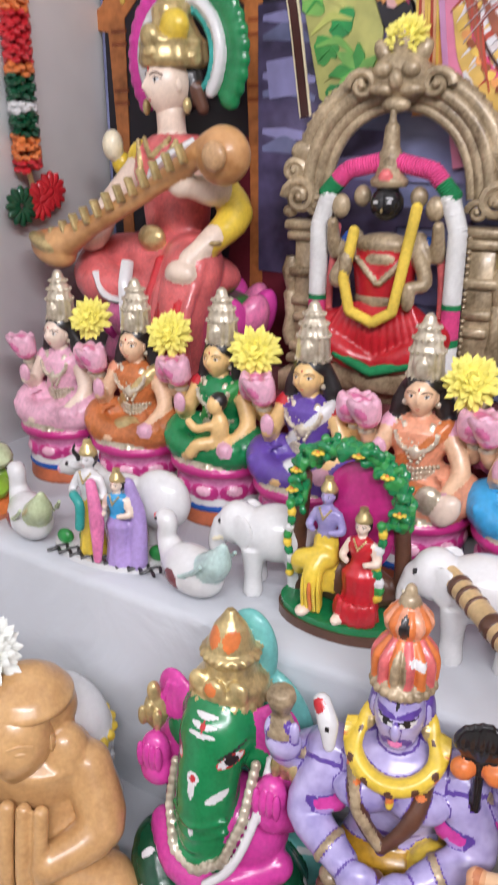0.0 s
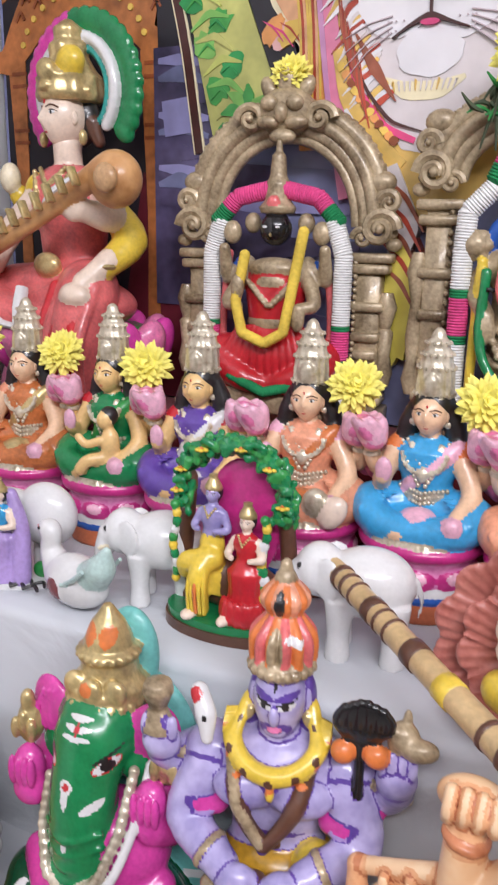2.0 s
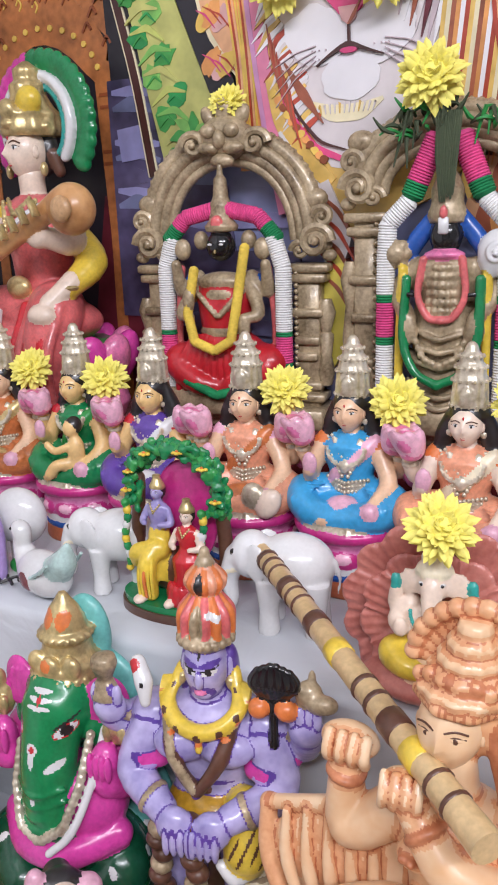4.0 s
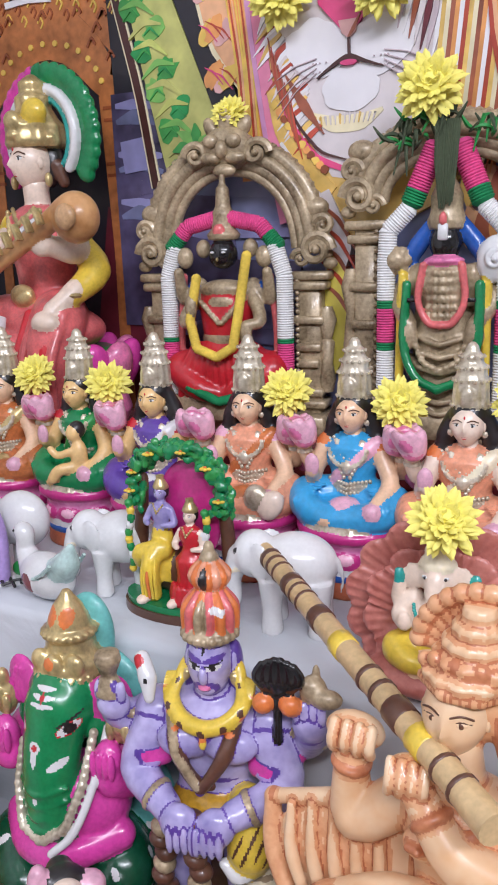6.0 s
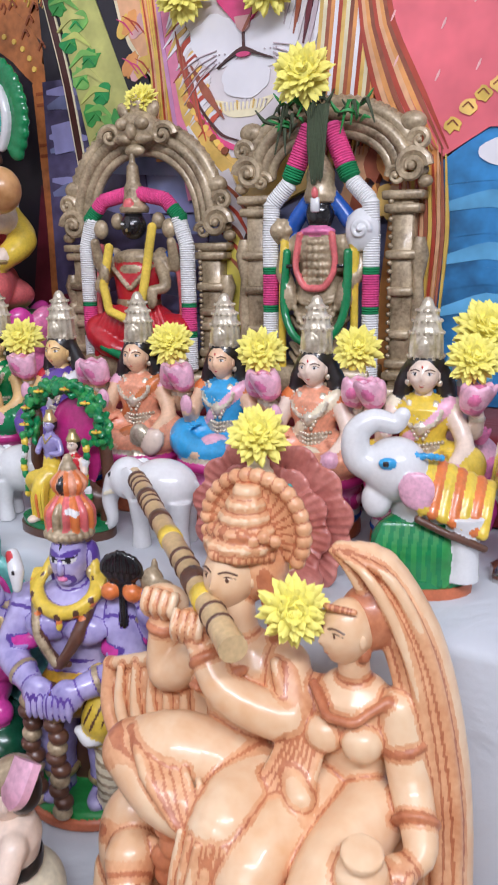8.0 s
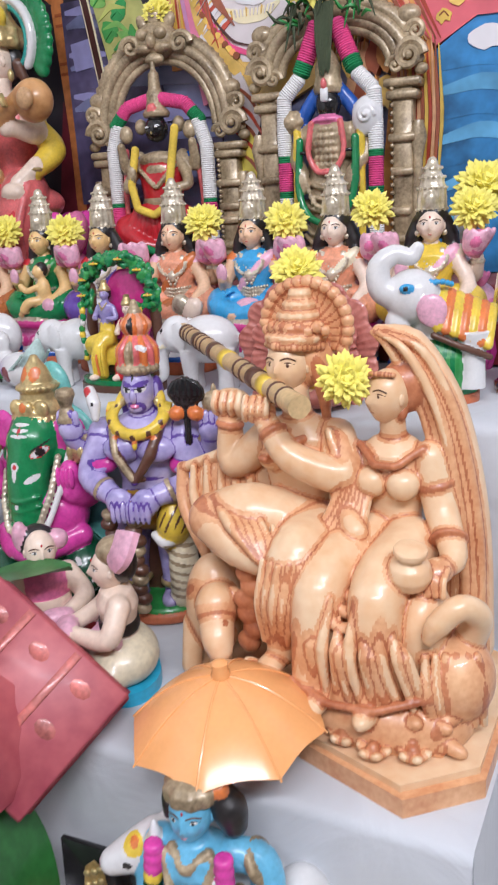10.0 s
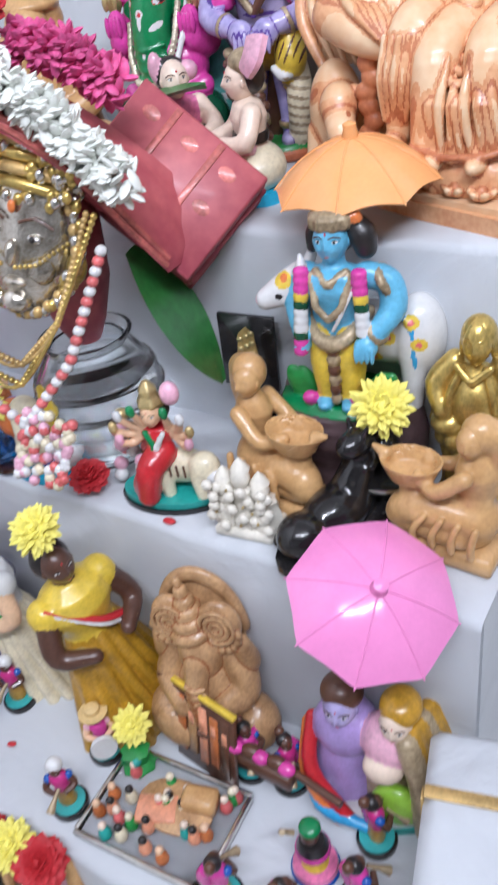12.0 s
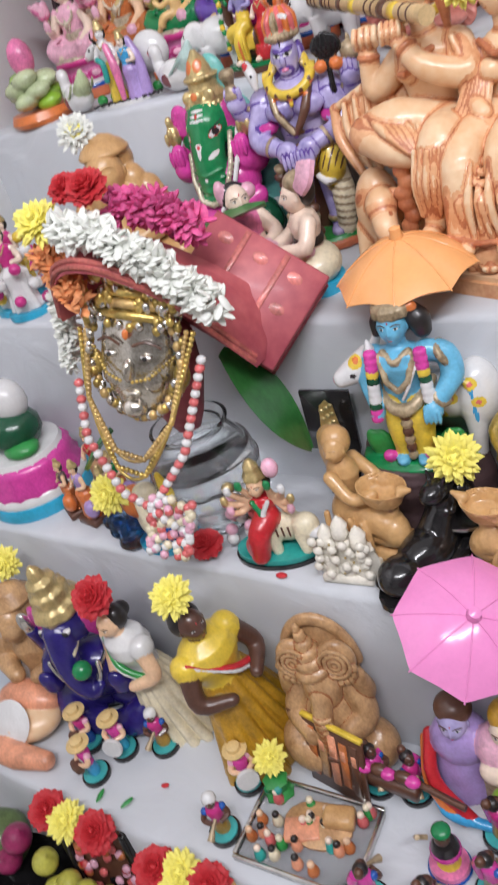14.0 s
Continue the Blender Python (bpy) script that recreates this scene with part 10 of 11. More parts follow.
for i in range(11):
    a = 2 * math.pi * i / 11
    s.ball(BLUEGLASS, (0.018 * math.cos(a), 0.016 * math.sin(a), 0.034 + 0.008 * (i % 3)), (0.012, 0.006, 0.018), spin(0, 40, math.degrees(a)), seg=8, rings=6)
s.done("blue_glass_ornament", pose(-0.33, 0.022, C), "small blue glass flower ornament", "ornament")
s = Sculpt()
s.lathe(CYAN, [(0.085, 0), (0.088, 0.008), (0.084, 0.022)], seg=34)
s.lathe(WHITE, [(0.082, 0.022), (0.083, 0.03), (0.078, 0.036)], seg=34)
s.lathe(HOTPINK, [(0.078, 0.034), (0.08, 0.045), (0.072, 0.058), (0.074, 0.07), (0.066, 0.082), (0.05, 0.086)], seg=34, lobes=17, deep=0.02)
s.lathe(WHITE, [(0.066, 0.08), (0.062, 0.09), (0.03, 0.094)], seg=34)
s.ball(DGREEN, (0.0, 0, 0.12), (0.05, 0.045, 0.036), seg=18), s.ball(LEAFG, (0.03, -0.02, 0.10), (0.03, 0.026, 0.014)), s.ball(WHITE, (0.005, 0.01, 0.165), (0.036, 0.03, 0.036), seg=16)
s.done("tiered_pink_pedestal", pose(-0.585, 0.095, C), "round tiered pedestal in magenta, white and blue", "pedestal")
for i, (x, y, a, b) in enumerate(((-0.475, 0.06, RUST, MAUVE), (-0.43, 0.05, ORANGE, LILAC), (-0.45, 0.11, CLAY, RED), (-0.40, 0.09, RUST, GREEN), (-0.372, 0.045, CORAL, CLAY))):
    s = Clay()
    s.box(BROWN, (0, 0, 0.006), (0.04, 0.034, 0.012), cut=0.4)
    standing(s, (0, 0, 0.012), 0.085 + 0.012 * (i % 3), SKIN, a, b, sx=1.4)
    s.ball(LILAC if i % 2 else ORANGE, (0.016, -0.008, 0.03), (0.012, 0.010, 0.014))
    s.done("small_painted_figure", pose(x, y, C, rz=20 * i - 30), "small painted clay figure in brown and orange robes", "figurine", "small brown and orange figures")
s = Sculpt()
for i in range(20):
    s.ball((CORAL, LPINK, WHITE, GOLD)[i % 4], (0.02 * math.sin(i * 2.2), 0.012 * math.cos(i * 1.7), 0.006 + 0.004 * i), (0.009, 0.008, 0.008), seg=8, rings=6)
s.done("bead_cluster_figurine", pose(-0.158, 0.055, C), "small coral and white beaded figurine", "figurine")
s = Sculpt()
for i, (x, y) in enumerate(((-0.09, 0.008), (0.03, 0.05), (-0.02, 0.06), (0.045, 0.09))):
    s.ball(PETAL_R if i == 0 else PETAL_Y, (x, y, C + 0.003), (0.008 if i == 0 else 0.004, 0.005, 0.0025), spin(0, 0, 40 * i), seg=8, rings=5)
tagged(s.done("fallen_petals", ONE, "fallen flower petals scattered on the white cloth", "petals"), kind="stuff")


# ---- lowest step ----
def clay_tusker():
    s = Clay()
    K, L = CLAY, CLAYLINE
    s.blend = 0.0012
    # darker reddish brown in a thin line where clay forms meet
    s.seam_tint = ((K, RUSTCLAY, 0.0010),)
    s.ball(AQUA, (0, 0, 0.006), (0.062, 0.045, 0.007))
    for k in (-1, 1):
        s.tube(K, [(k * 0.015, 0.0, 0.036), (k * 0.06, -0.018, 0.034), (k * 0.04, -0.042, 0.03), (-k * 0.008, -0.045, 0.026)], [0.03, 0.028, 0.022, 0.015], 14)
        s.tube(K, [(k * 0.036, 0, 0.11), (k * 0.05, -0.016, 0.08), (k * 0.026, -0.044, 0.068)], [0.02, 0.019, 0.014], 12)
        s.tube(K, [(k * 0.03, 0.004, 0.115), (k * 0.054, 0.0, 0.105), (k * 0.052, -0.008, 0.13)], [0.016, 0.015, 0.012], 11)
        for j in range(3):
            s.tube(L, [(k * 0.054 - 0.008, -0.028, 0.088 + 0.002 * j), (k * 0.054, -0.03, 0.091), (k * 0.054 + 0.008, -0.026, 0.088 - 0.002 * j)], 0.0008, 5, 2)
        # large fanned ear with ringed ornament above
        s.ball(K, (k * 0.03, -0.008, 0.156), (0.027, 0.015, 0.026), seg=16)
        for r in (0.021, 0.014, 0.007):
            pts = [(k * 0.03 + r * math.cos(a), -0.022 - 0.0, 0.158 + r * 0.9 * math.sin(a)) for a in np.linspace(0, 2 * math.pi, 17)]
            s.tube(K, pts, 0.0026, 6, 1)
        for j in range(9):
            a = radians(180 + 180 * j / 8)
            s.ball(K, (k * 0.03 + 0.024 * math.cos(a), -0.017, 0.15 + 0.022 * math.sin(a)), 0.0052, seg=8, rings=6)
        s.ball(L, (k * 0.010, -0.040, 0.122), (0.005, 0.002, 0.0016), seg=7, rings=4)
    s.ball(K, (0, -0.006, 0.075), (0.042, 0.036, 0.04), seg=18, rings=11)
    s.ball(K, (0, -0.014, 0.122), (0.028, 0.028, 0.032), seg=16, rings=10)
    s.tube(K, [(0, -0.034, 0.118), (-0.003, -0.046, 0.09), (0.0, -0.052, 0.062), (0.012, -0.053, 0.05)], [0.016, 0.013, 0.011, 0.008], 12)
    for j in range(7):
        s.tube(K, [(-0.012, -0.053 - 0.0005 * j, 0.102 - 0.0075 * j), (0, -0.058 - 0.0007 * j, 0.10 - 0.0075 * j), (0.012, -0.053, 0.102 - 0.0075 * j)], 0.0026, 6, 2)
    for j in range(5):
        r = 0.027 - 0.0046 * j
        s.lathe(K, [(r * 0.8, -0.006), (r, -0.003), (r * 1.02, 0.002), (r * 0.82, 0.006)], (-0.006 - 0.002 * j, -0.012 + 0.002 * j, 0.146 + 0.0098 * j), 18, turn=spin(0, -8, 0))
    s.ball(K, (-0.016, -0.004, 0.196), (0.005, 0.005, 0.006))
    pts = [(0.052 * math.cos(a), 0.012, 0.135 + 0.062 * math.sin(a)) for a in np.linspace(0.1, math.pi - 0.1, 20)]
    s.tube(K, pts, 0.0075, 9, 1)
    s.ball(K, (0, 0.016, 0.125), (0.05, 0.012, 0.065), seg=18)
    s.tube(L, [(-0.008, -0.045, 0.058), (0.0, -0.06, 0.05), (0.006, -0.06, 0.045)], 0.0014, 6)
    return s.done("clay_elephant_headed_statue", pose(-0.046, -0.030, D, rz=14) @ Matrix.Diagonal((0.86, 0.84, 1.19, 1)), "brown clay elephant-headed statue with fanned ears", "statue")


clay_tusker()


def robed(m, h, robe, shawl, skin, label, name, trim=None, lean=0):
    """A tall draped figure seen from behind or the side, with pleats."""
    s = Clay(0.0024)
    s.lathe(robe, [(0.26 * h, 0), (0.25 * h, 0.04 * h), (0.19 * h, 0.25 * h), (0.15 * h, 0.45 * h), (0.10 * h, 0.56 * h)], sy=0.75, seg=30, lobes=15, deep=0.05)
    for j in range(9):
        a = radians(180 + 22 * j)
        s.tube(robe, [(0.10 * h * math.cos(a), 0.07 * h * math.sin(a), 0.55 * h), (0.18 * h * math.cos(a), 0.14 * h * math.sin(a), 0.28 * h), (0.26 * h * math.cos(a + 0.1), 0.2 * h * math.sin(a + 0.1), 0.01 * h)], [0.02 * h, 0.025 * h, 0.03 * h], 8)
    s.lathe(shawl, [(0.10 * h, 0.52 * h), (0.11 * h, 0.6 * h), (0.145 * h, 0.7 * h), (0.13 * h, 0.77 * h), (0.05 * h, 0.82 * h)], sy=0.8, seg=18)
    for k in (-1, 1):
        s.ball(shawl, (k * 0.13 * h, 0, 0.73 * h), (0.06 * h, 0.07 * h, 0.07 * h))
        s.tube(skin, [(k * 0.14 * h, -0.02 * h, 0.72 * h), (k * 0.18 * h, -0.06 * h, 0.58 * h), (k * 0.08 * h, -0.15 * h, 0.55 * h)], [0.045 * h, 0.042 * h, 0.03 * h], 10)
        s.lathe(GOLD, [(0.035 * h, -0.008 * h), (0.04 * h, 0), (0.035 * h, 0.008 * h)], (k * 0.12 * h, -0.11 * h, 0.565 * h), 10)
    s.tube(trim or GOLD, [(-0.13 * h, -0.03 * h, 0.78 * h), (0.0, -0.12 * h, 0.66 * h), (0.13 * h, -0.08 * h, 0.55 * h)], 0.018 * h, 8, flat=0.6)
    s.tube(WHITE, [(-0.12 * h, -0.05 * h, 0.76 * h), (0.0, -0.135 * h, 0.64 * h), (0.12 * h, -0.09 * h, 0.53 * h)], 0.009 * h, 7)
    s.tube(skin, [(0, 0, 0.8 * h), (0, -0.01 * h, 0.86 * h)], 0.04 * h, 9, 1)
    face(s, (0, -0.015 * h, 0.895 * h), 0.07 * h, skin)
    s.ball(HAIR, (0, 0.03 * h, 0.905 * h), (0.075 * h, 0.065 * h, 0.08 * h))
    s.ball(HAIR, (0, 0.09 * h, 0.90 * h), (0.045 * h, 0.04 * h, 0.045 * h))
    return s.done(name, m, label, "doll")


robed(pose(-0.160, -0.052, D) @ pose(0, 0, 0, rx=6, ry=-4) @ pose(0, 0, 0, rz=75), 0.285, MUSTARD, YELLOW, DBROWN, "tall clay lady doll in a mustard yellow saree", "lady_doll", RED)
flower("yellow", -0.180, -0.084, D + 0.302, 0.026, (0.3, -0.5, 0.8), "yellow chrysanthemum on the lady doll's hair")
robed(pose(-0.302, -0.052, D) @ pose(0, 0, 0, rx=8, ry=-4) @ pose(0, 0, 0, rz=-10), 0.25, CREAM, WHITE, SKIN, "clay man doll wrapped in a white shawl with green trim", "man_doll", LEAFG)
flower("red", -0.318, -0.090, D + 0.272, 0.027, (0.2, -0.5, 0.8), "red flower on the man doll's head", "rose", "red roses")
tusker("navy_elephant_headed_statue", pose(-0.40, -0.060, D) @ pose(0, 0, 0, rx=5, ry=-4, rz=14), "navy blue elephant-headed clay statue with gold crown", NAVY, NAVY, HOTPINK, GOLD, 0.31, trim=SILVER)
s = Sculpt()
s.ball(GREEN, (0, 0, 0), 0.014)
s.done("green_bead_ball", pose(-0.365, -0.128, D + 0.16), "green ball ornament on the navy statue", "ornament")
s = Clay()
s.lathe(CLAY, [(0.05, 0), (0.055, 0.02), (0.04, 0.07), (0.045, 0.11), (0.03, 0.14)], sy=0.8, seg=18, lobes=7, deep=0.06)
face(s, (0, -0.02, 0.165), 0.03, CLAY, lips=CLAYLINE)
s.ball(CLAY, (0, 0.01, 0.175), (0.036, 0.03, 0.034))
for k in (-1, 1):
    s.tube(CLAY, [(k * 0.04, 0, 0.12), (k * 0.055, -0.02, 0.09), (k * 0.02, -0.05, 0.08)], [0.02, 0.018, 0.013], 10)
s.lathe(CLAY, [(0.03, 0.19), (0.034, 0.196), (0.02, 0.215), (0.004, 0.225)], seg=14)
s.done("brown_clay_figure", pose(-0.545, -0.07, D, rz=15), "brown clay seated figure", "figurine")
flower("yellow", -0.555, -0.045, D + 0.24, 0.026, TOCAM, "yellow chrysanthemum on a brown clay figure")
s = Clay()
s.lathe(SKYBLUE, [(0.04, 0), (0.05, 0.02), (0.046, 0.07), (0.03, 0.10)], sy=0.7, seg=20, lobes=9, deep=0.06)
s.ball(WHITE, (0, -0.01, 0.115), (0.03, 0.026, 0.026))
s.done("blue_white_figure", pose(-0.64, -0.06, D), "sky blue and white striped clay figure", "figurine")

# reclining figure and plate
s = Clay()
s.ball(PALESTONE, (0, 0, 0.03), (0.06, 0.045, 0.028), seg=18)
s.ball(PEACH, (0.0, 0.02, 0.045), (0.055, 0.03, 0.03)), s.tube(PEACH, [(-0.03, -0.05, 0.02), (0.02, -0.06, 0.022), (0.07, -0.06, 0.02)], [0.02, 0.02, 0.014], 11)
s.lathe(WHITE, [(0.03, -0.003), (0.036, 0), (0.03, 0.003)], (0, -0.03, 0.05), 24, turn=spin(50, 0, 0))
s.done("reclining_figure", pose(-0.53, -0.155, D, rz=10), "peach and cream reclining clay figure with a white disc", "figurine")


# ---- small band of musicians and palanquin bearers ----
def musician(i, x, y, kind, rz):
    s = Sculpt()
    s.lathe(BLACK, [(0.0205, 0), (0.021, 0.003), (0.0205, 0.007), (0.018, 0.008)], seg=22)
    s.lathe(TEALBASE, [(0.018, 0.0075), (0.0175, 0.010), (0.008, 0.0105)], seg=22)
    skirt = (SKYBLUE, BLUE, CYAN)[i % 3] if kind == "hat" else (MUSTARD, PURPLE, BRONZE)[i % 3]
    s.lathe(skirt, [(0.009, 0.010), (0.0105, 0.016), (0.0085, 0.03), (0.009, 0.036)], sy=0.85, seg=14)
    s.lathe(HOTPINK if i % 2 else MAGENTA, [(0.0095, 0.034), (0.0085, 0.042), (0.0115, 0.054), (0.008, 0.06), (0.003, 0.062)], sy=0.8, seg=14)
    for k in (-1, 1):
        s.tube(SKIN if kind == "hat" else DBROWN, [(k * 0.010, 0, 0.055), (k * 0.015, -0.005, 0.045), (k * 0.005, -0.014, 0.044)], [0.0042, 0.004, 0.003], 7)
        s.ball(BLUE if kind != "hat" else LPINK, (k * 0.011, 0, 0.054), (0.005, 0.0055, 0.0055), seg=8, rings=6)
    face(s, (0, -0.001, 0.069), 0.008, SKIN if kind == "hat" else DBROWN)
    if kind == "hat":
        s.lathe(STRAW, [(0.0165, 0.073), (0.0165, 0.0745), (0.009, 0.0755), (0.0085, 0.081), (0.004, 0.083)], seg=18)
    elif kind == "white":
        s.ball(WHITE, (0, 0.002, 0.072), (0.0095, 0.0095, 0.009))
    else:
        s.ball(HAIR, (0, 0.003, 0.071), (0.0088, 0.008, 0.0085))
        s.ball(BROWN, (0, 0.010, 0.076), (0.0055, 0.006, 0.0065))
        s.tube(HOTPINK, [(0.008, 0.004, 0.06), (0.013, 0.002, 0.045), (0.011, 0.002, 0.024)], [0.006, 0.0075, 0.005], 9)
    if kind == "hat" and i in (1, 5):
        s.lathe(WHITE, [(0.0145, 0), (0.0155, 0.003), (0.0145, 0.006)], (0.0, -0.018, 0.036), 18, turn=spin(80, 0, 0))
        s.ball(BLUE, (0.0, -0.0215, 0.0365), 0.002, seg=6, rings=4)
    elif kind == "hat":
        s.lathe(BROWN, [(0.006, -0.011), (0.008, 0), (0.006, 0.011)], (0, -0.016, 0.040), 12, turn=spin(0, 90, 0))
    else:
        s.tube(BRONZE, [(0.0, -0.012, 0.05), (-0.006, -0.02, 0.044), (-0.012, -0.028, 0.036)], [0.0022, 0.0026, 0.005], 8)
    lab = {"hat": "tiny clay musician in pink and blue with a straw hat", "white": "tiny white-haired clay musician in pink", "band": "tiny clay bearer with a pink shawl on a teal base"}[kind]
    return s.done("musician_doll", pose(x, y, D, rz=rz), lab, "doll", "band of tiny musician dolls")


TEALBASE = paint("teal_disc", (0.06, 0.42, 0.42), 0.35, vary=0.1)
STRAW = paint("straw_hat", (0.70, 0.50, 0.22), 0.6, vary=0.15)
BAND = ((-0.147, -0.190, "white", 40), (-0.151, -0.120, "hat", 50), (-0.186, -0.085, "hat", 60), (-0.372, -0.185, "hat", -20), (-0.415, -0.145, "hat", 10), (-0.355, -0.138, "hat", 20), (-0.298, -0.112, "white", 30),
        (0.012, -0.066, "band", 60), (0.058, -0.060, "band", 60), (0.056, -0.196, "band", 200), (0.124, -0.186, "band", 150), (0.174, -0.140, "band", 160), (0.165, -0.080, "band", 140))
for i, (x, y, kind, rz) in enumerate(BAND):
    musician(i, x, y, kind, rz)

# palanquin pole with a draped litter
root = thing("palanquin", pose(0, 0, D), "dark wooden toy palanquin on its bearers' shoulders", "palanquin")
s = Sculpt()
s.tube(BROWN, [(-0.035, -0.085, 0.062), (0.05, -0.078, 0.060), (0.135, -0.09, 0.058)], 0.0042, 8)
s.done("pole", ONE, parent=root)
s = Sculpt()
s.box(BROWN, (0.035, -0.082, 0.046), (0.085, 0.016, 0.022), spin(0, 2, -2), cut=0.4)
s.done("litter", ONE, "dark brown litter", parent=root)
s = Sculpt()
for x in (0.0, 0.03, 0.06):
    s.ball(BROWN, (x, -0.082, 0.066), (0.012, 0.008, 0.008)), s.ball(HOTPINK, (x + 0.012, -0.084, 0.066), (0.010, 0.008, 0.007))
s.done("drape", ONE, "pink and brown drape", parent=root)

# pink round stool with a drummer
s = Sculpt()
s.lathe(BLUE, [(0.024, 0), (0.025, 0.003), (0.023, 0.006)], seg=22)
s.lathe(PINK, [(0.023, 0.006), (0.022, 0.012), (0.010, 0.014)], seg=22)
s.lathe(YELLOW, [(0.014, 0.013), (0.010, 0.02), (0.012, 0.03)], seg=16)
s.lathe(HAIR, [(0.014, 0.03), (0.017, 0.04), (0.012, 0.052)], seg=16)
s.lathe(HOTPINK, [(0.0165, 0.034), (0.0178, 0.038), (0.0165, 0.042)], seg=16)
s.ball(DBROWN, (0, -0.002, 0.062), (0.009, 0.009, 0.010)), s.ball(GREEN, (0, 0, 0.072), (0.011, 0.011, 0.006))
s.tube(BRONZE, [(-0.016, -0.004, 0.056), (-0.026, -0.01, 0.06), (-0.022, -0.014, 0.068)], 0.003, 6)
s.done("stool_drummer_doll", pose(0.122, -0.130, D), "tiny drummer doll with green cap on a pink round stool", "doll")

# glass tray with a feast of tiny figures
root = thing("glass_tray", pose(-0.044, -0.156, D, rz=3), "clear glass tray with tiny clay figures", "tray")
s = Sculpt()
s.box(GLASS, (0, 0, 0.004), (0.15, 0.105, 0.006), cut=0.2)
s.done("base", ONE, "clear glass base", parent=root)
for x, y, w, d in ((0, -0.054, 0.156, 0.005), (0, 0.054, 0.156, 0.005), (-0.0775, 0, 0.005, 0.103), (0.0775, 0, 0.005, 0.103)):
    s = Sculpt()
    s.box(SILVER, (x, y, 0.006), (w, d, 0.010), cut=0.3)
    s.done("rim", ONE, parent=root)
rng = random.Random(11)
s = Sculpt()
s.ball(CLAY, (0.01, 0.01, 0.012), (0.045, 0.03, 0.008), seg=16)
s.box(PEACH, (-0.005, -0.002, 0.016), (0.045, 0.03, 0.008), spin(0, 0, 20), cut=0.4)
s.box(WOOD, (0.035, 0.022, 0.022), (0.038, 0.026, 0.022), spin(0, 0, 12), cut=0.4)
s.done("table", ONE, "terracotta table", parent=root)
for i in range(26):
    q = Sculpt()
    x, y = rng.uniform(-0.065, 0.065), rng.uniform(-0.045, 0.045)
    a, b = ((CORAL, FAIR), (RUST, SKIN), (LEAFG, CREAM), (CREAM, HAIR), (TEAL, FAIR), (PEACH, HAIR))[i % 6]
    q.lathe(a, [(0.007, 0), (0.0075, 0.004), (0.005, 0.012), (0.002, 0.015)], (x, y, 0.0075), 9)
    q.ball(b, (x, y, 0.0255), 0.0048, seg=8, rings=6)
    q.done("tiny_figure", ONE, parent=root)

# photo print standing behind the tray
root = thing("framed_picture", pose(-0.030, -0.092, D + 0.002, rx=-10, rz=-10), "small picture of temple figures in a yellow-edged frame", "picture")
s = Sculpt()
s.box(BROWN, (0, 0, 0.055), (0.088, 0.005, 0.108), cut=0.3)
s.done("panel", ONE, parent=root)
s = Sculpt()
s.box(YELLOW, (0, -0.001, 0.111), (0.09, 0.007, 0.006), cut=0.3)
s.done("edge", ONE, "yellow top edge", parent=root)
s = Sculpt()
for j in range(5):
    s.box((RUST, CLAY, PEACH, RUST, BROWN)[j], (-0.032 + 0.016 * j, -0.003, 0.058), (0.011, 0.003, 0.08 - 0.01 * (j % 2)), cut=0.4)
    s.box(PEACH, (-0.032 + 0.016 * j, -0.0046, 0.075), (0.007, 0.002, 0.016), cut=0.4)
s.done("print", ONE, "printed brown and peach shapes", parent=root)
flower("yellow", -0.112, -0.106, D + 0.055, 0.022, (0.3, -0.4, 0.85), "yellow chrysanthemum beside the small picture")
s = Sculpt()
s.lathe(LEAFG, [(0.016, 0), (0.02, 0.006), (0.012, 0.014), (0.016, 0.03), (0.004, 0.036)], seg=14, lobes=7, deep=0.08)
s.ball(TEAL, (0.008, -0.01, 0.026), 0.006), s.ball(GREEN, (-0.008, -0.01, 0.02), 0.006)
s.done("green_trinket", pose(-0.105, -0.118, D), "small green glass-beaded trinket", "ornament")

# seated pair below the pink umbrella
s = Clay()
s.slab(TEAL, oval(0, 0, 0.072, 0.05, 26), 0, 0.010)
s.slab(WHITE, oval(0, 0, 0.070, 0.048, 26), 0.010, 0.016)
s.ball(LILAC, (-0.030, 0, 0.10), (0.034, 0.03, 0.034), seg=16)
s.lathe(LILAC, [(0.045, 0.014), (0.042, 0.05), (0.03, 0.09)], (-0.028, 0.004, 0), sy=0.8, seg=20, lobes=8, deep=0.06)
s.tube(RED, [(-0.066, 0, 0.10), (-0.06, -0.034, 0.06), (-0.02, -0.05, 0.02)], [0.007, 0.008, 0.006], 8)
s.tube(ORANGE, [(-0.072, 0.0, 0.09), (-0.066, -0.034, 0.05), (-0.03, -0.054, 0.015)], [0.006, 0.007, 0.005], 8)
s.tube(SKYBLUE, [(-0.07, -0.01, 0.05), (-0.05, -0.048, 0.025), (0.0, -0.054, 0.016)], [0.006, 0.007, 0.006], 8)
s.ball(LPINK, (0.018, -0.012, 0.11), (0.03, 0.028, 0.03), seg=16), s.ball(FAIR, (0.014, -0.034, 0.095), (0.02, 0.016, 0.016))
s.lathe(BRONZE, [(0.032, 0.016), (0.03, 0.05), (0.024, 0.09)], (0.016, -0.006, 0), sy=0.9, seg=18, lobes=8, deep=0.05)
s.ball(LIME, (0.026, -0.036, 0.04), (0.026, 0.014, 0.028), seg=14)
for j in range(7):
    s.tube(MUSTARD if j % 3 else BRONZE, [(0.036 + 0.003 * j, -0.03 + 0.010 * j, 0.135), (0.052 + 0.003 * j, -0.04 + 0.012 * j, 0.08), (0.056 + 0.002 * j, -0.042 + 0.012 * j, 0.018)], [0.010, 0.012, 0.012], 9)
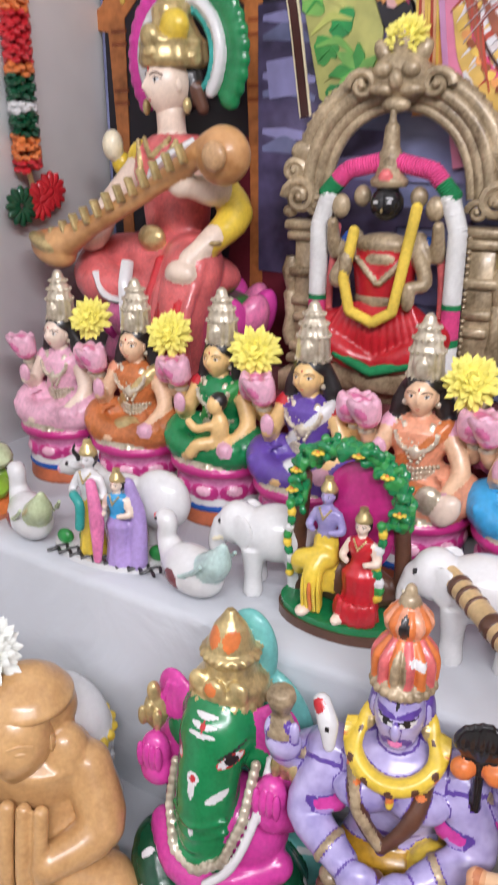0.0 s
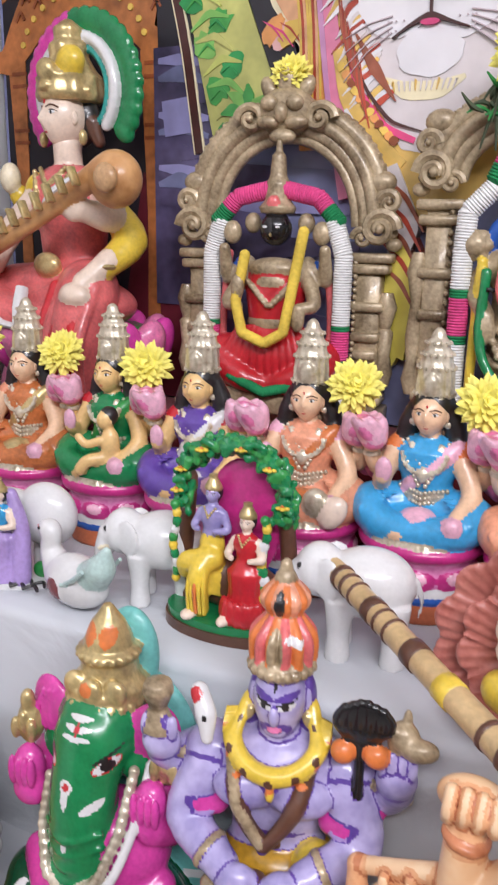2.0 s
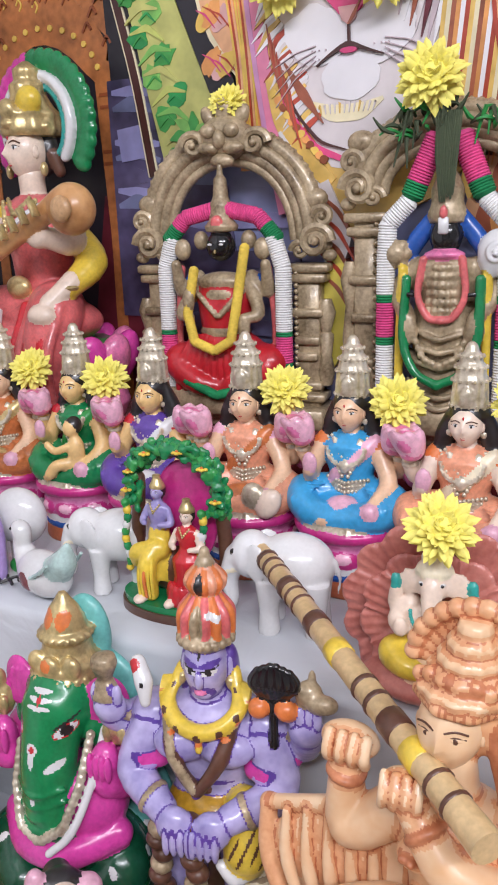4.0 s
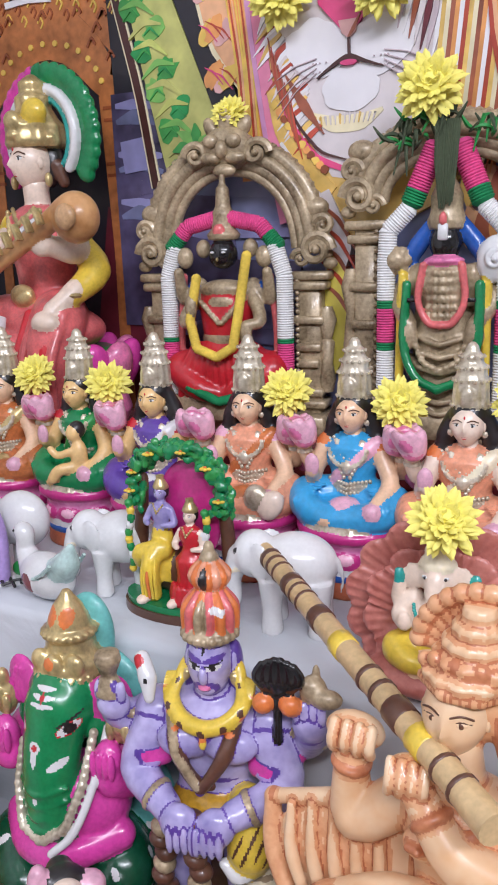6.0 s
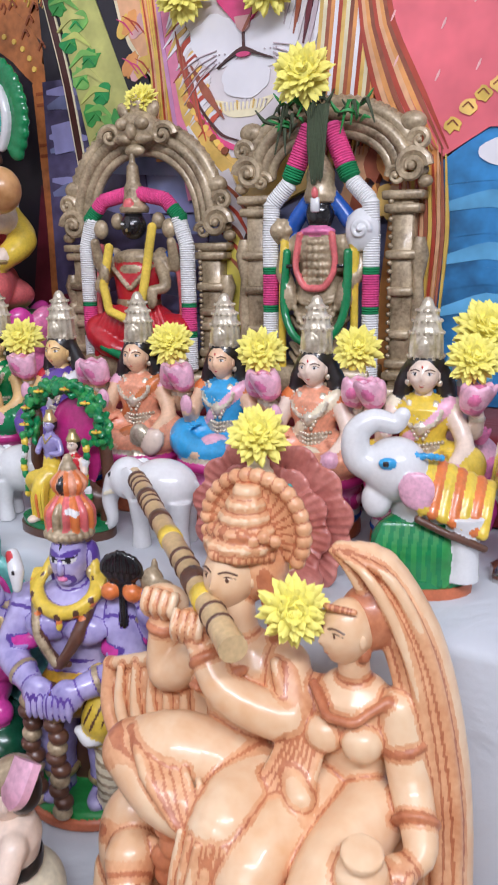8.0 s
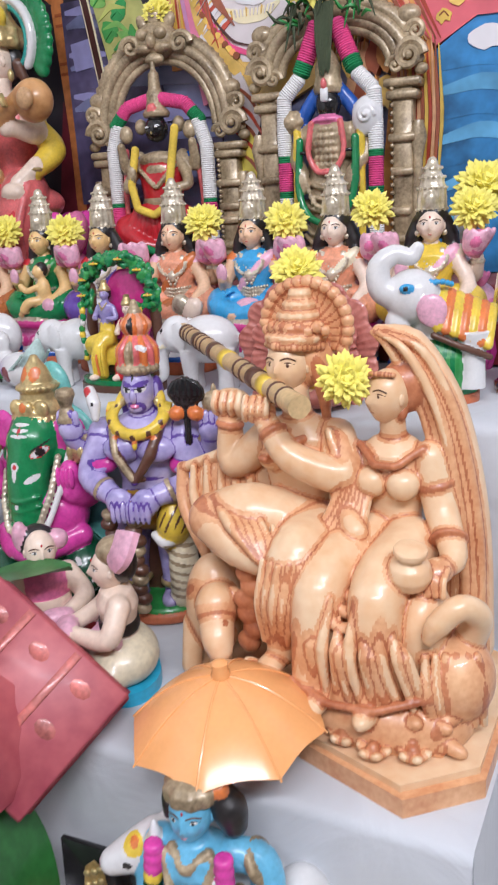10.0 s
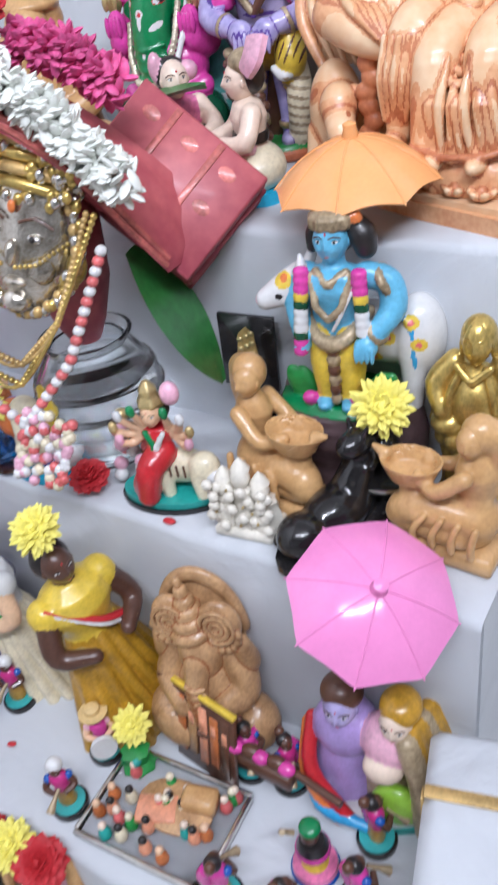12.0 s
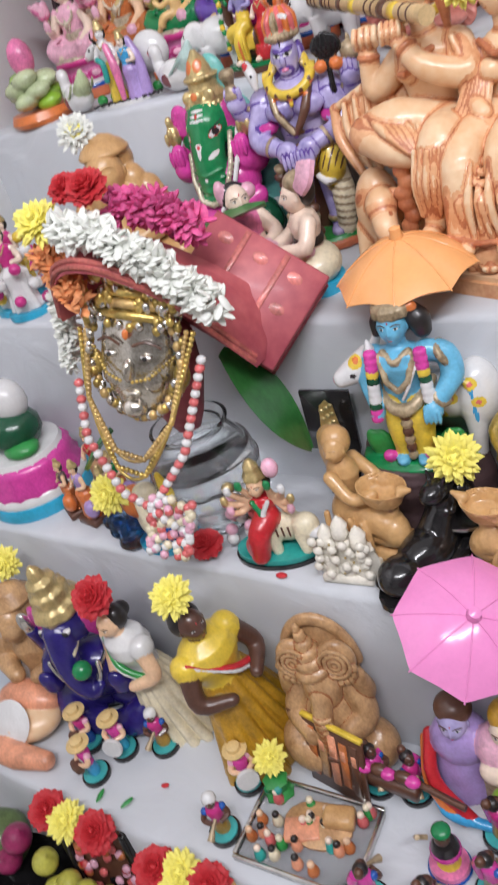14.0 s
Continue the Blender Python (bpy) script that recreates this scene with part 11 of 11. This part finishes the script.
face(s, (-0.030, -0.014, 0.146), 0.019, VIOLET)
s.ball(BROWN, (-0.03, -0.004, 0.158), (0.021, 0.021, 0.017))
face(s, (0.024, -0.02, 0.148), 0.017, FAIR)
s.ball(MUSTARD, (0.027, -0.008, 0.159), (0.020, 0.022, 0.016))
s.done("seated_pair_statue", pose(0.146, -0.026, D, rz=10), "painted clay seated pair in lilac and mustard robes", "statue")
umbrella(pose(0.152, -0.030, 0.540, rx=24, ry=16, rz=18), UMB_P, 0.074, 0.032, 0.28, "bright pink plastic toy umbrella over a seated pair")

# folded white cloth with a gold border
root = thing("folded_cloth", pose(0.292, -0.115, D, rz=14), "folded white cotton cloth with a gold border stripe", "cloth")
for j in range(5):
    s = Sculpt()
    s.box(CLOTH, (0.001 * (j % 2), 0.002 * (j % 3), 0.016 + 0.031 * j), (0.13, 0.20, 0.030), cut=0.75)
    s.done("fold", ONE, parent=root)
s = Sculpt()
s.box(THREAD, (0, 0.035, 0.1565), (0.128, 0.012, 0.0022), cut=0.3)
s.box(THREAD, (-0.0655, 0.035, 0.08), (0.0022, 0.012, 0.145), cut=0.3)
s.done("gold_border", ONE, "woven gold border", parent=root)

# ---- in front of the lowest step ----
for k, (x, y, rz, lab) in enumerate(((-0.335, -0.275, 12, "red framed board dressed with flowers and lemons"), (-0.165, -0.268, 6, "red framed board dressed with roses and beads"))):
    root = thing("dressed_board", pose(x, y, 0.0, rx=-8, rz=rz), lab, "picture", "flower-dressed boards")
    s = Sculpt()
    s.box(BROWN, (0, 0, 0.12), (0.11, 0.012, 0.24), cut=0.3)
    s.done("board", ONE, parent=root)
    for dx in (-0.052, 0.052):
        s = Sculpt()
        s.box(WOOD if k else BLACK, (dx, -0.004, 0.12), (0.010, 0.018, 0.245), cut=0.3)
        s.done("frame_side", ONE, parent=root)
    s = Sculpt()
    rng = random.Random(20 + k)
    for j in range(60):
        s.ball((RED, RUST, LPINK, CORAL)[j % 4], (rng.uniform(-0.042, 0.042), -0.010, rng.uniform(0.05, 0.22)), (0.007, 0.005, 0.009), spin(0, 60 * rng.random(), 0), seg=7, rings=5)
    tagged(s.done("beadwork", ONE, "red and pink beadwork", parent=root), kind="stuff")
for x, y, z, kind in ((-0.355, -0.262, 0.268, "yellow"), (-0.31, -0.258, 0.262, "red"), (-0.395, -0.258, 0.265, "red"), (-0.168, -0.258, 0.262, "yellow"), (-0.205, -0.264, 0.258, "red"), (-0.13, -0.256, 0.256, "red")):
    flower(kind, x, y, z, 0.027, (0.3, -0.3, 0.9), "fresh %s flower on a dressed board" % kind, "chrysanthemum" if kind == "yellow" else "rose", "flowers on the dressed boards")
LEMON = paint("lemon_skin", (0.50, 0.48, 0.08), 0.35, vary=0.2)
POM = paint("pomegranate_skin", (0.30, 0.02, 0.10), 0.35, vary=0.3)
WATER = paint("green_fruit", (0.12, 0.18, 0.06), 0.35, vary=0.4)
for i, (x, y, z, r, mat, nm) in enumerate(((-0.415, -0.295, 0.185, 0.019, LEMON, "lemon"), (-0.375, -0.30, 0.165, 0.018, LEMON, "lemon"), (-0.33, -0.305, 0.18, 0.018, LEMON, "lemon"), (-0.295, -0.30, 0.175, 0.020, LEMON, "lemon"),
                                       (-0.345, -0.31, 0.145, 0.018, LEMON, "lemon"), (-0.40, -0.31, 0.15, 0.017, LEMON, "lemon"), (-0.47, -0.29, 0.20, 0.022, POM, "pomegranate"), (-0.49, -0.31, 0.165, 0.020, POM, "pomegranate"), (-0.53, -0.29, 0.16, 0.045, WATER, "green_fruit"))):
    s = Sculpt()
    s.lathe(mat, [(0.002, -r * 1.08), (r * 0.5, -r * 0.9), (r * 0.9, -r * 0.45), (r, 0), (r * 0.9, r * 0.5), (r * 0.45, r * 0.9), (r * 0.16, r * 1.02), (r * 0.1, r * 1.16), (0.001, r * 1.2)], seg=16, turn=spin(40 * math.sin(i), 30 * math.cos(i), 0))
    s.done(nm, pose(x, y, z), "whole %s heaped in the fruit basket" % nm.replace("_", " "), "fruit", "heaped fruit")
s = Sculpt()
s.lathe(BLACK, [(0.09, 0), (0.10, 0.02), (0.13, 0.12), (0.135, 0.14), (0.125, 0.135), (0.09, 0.03)], sx=1.2, sy=0.45, seg=26)
s.done("fruit_basket", pose(-0.43, -0.31, 0.0), "dark oval fruit basket on the floor", "basket")
s = Sculpt()
for x, y, a in ((-0.262, -0.165, 20), (-0.30, -0.205, 70), (-0.345, -0.21, 100)):
    t = spin(0, 0, a)
    s.ball(PETAL_R if a == 20 else LEAFG, (x, y, D + 0.004), (0.011 if a > 20 else 0.006, 0.004, 0.002), t, seg=8, rings=5)
tagged(s.done("fallen_petals", ONE, "fallen petals and leaf bits on the white cloth", "petals"), kind="stuff")
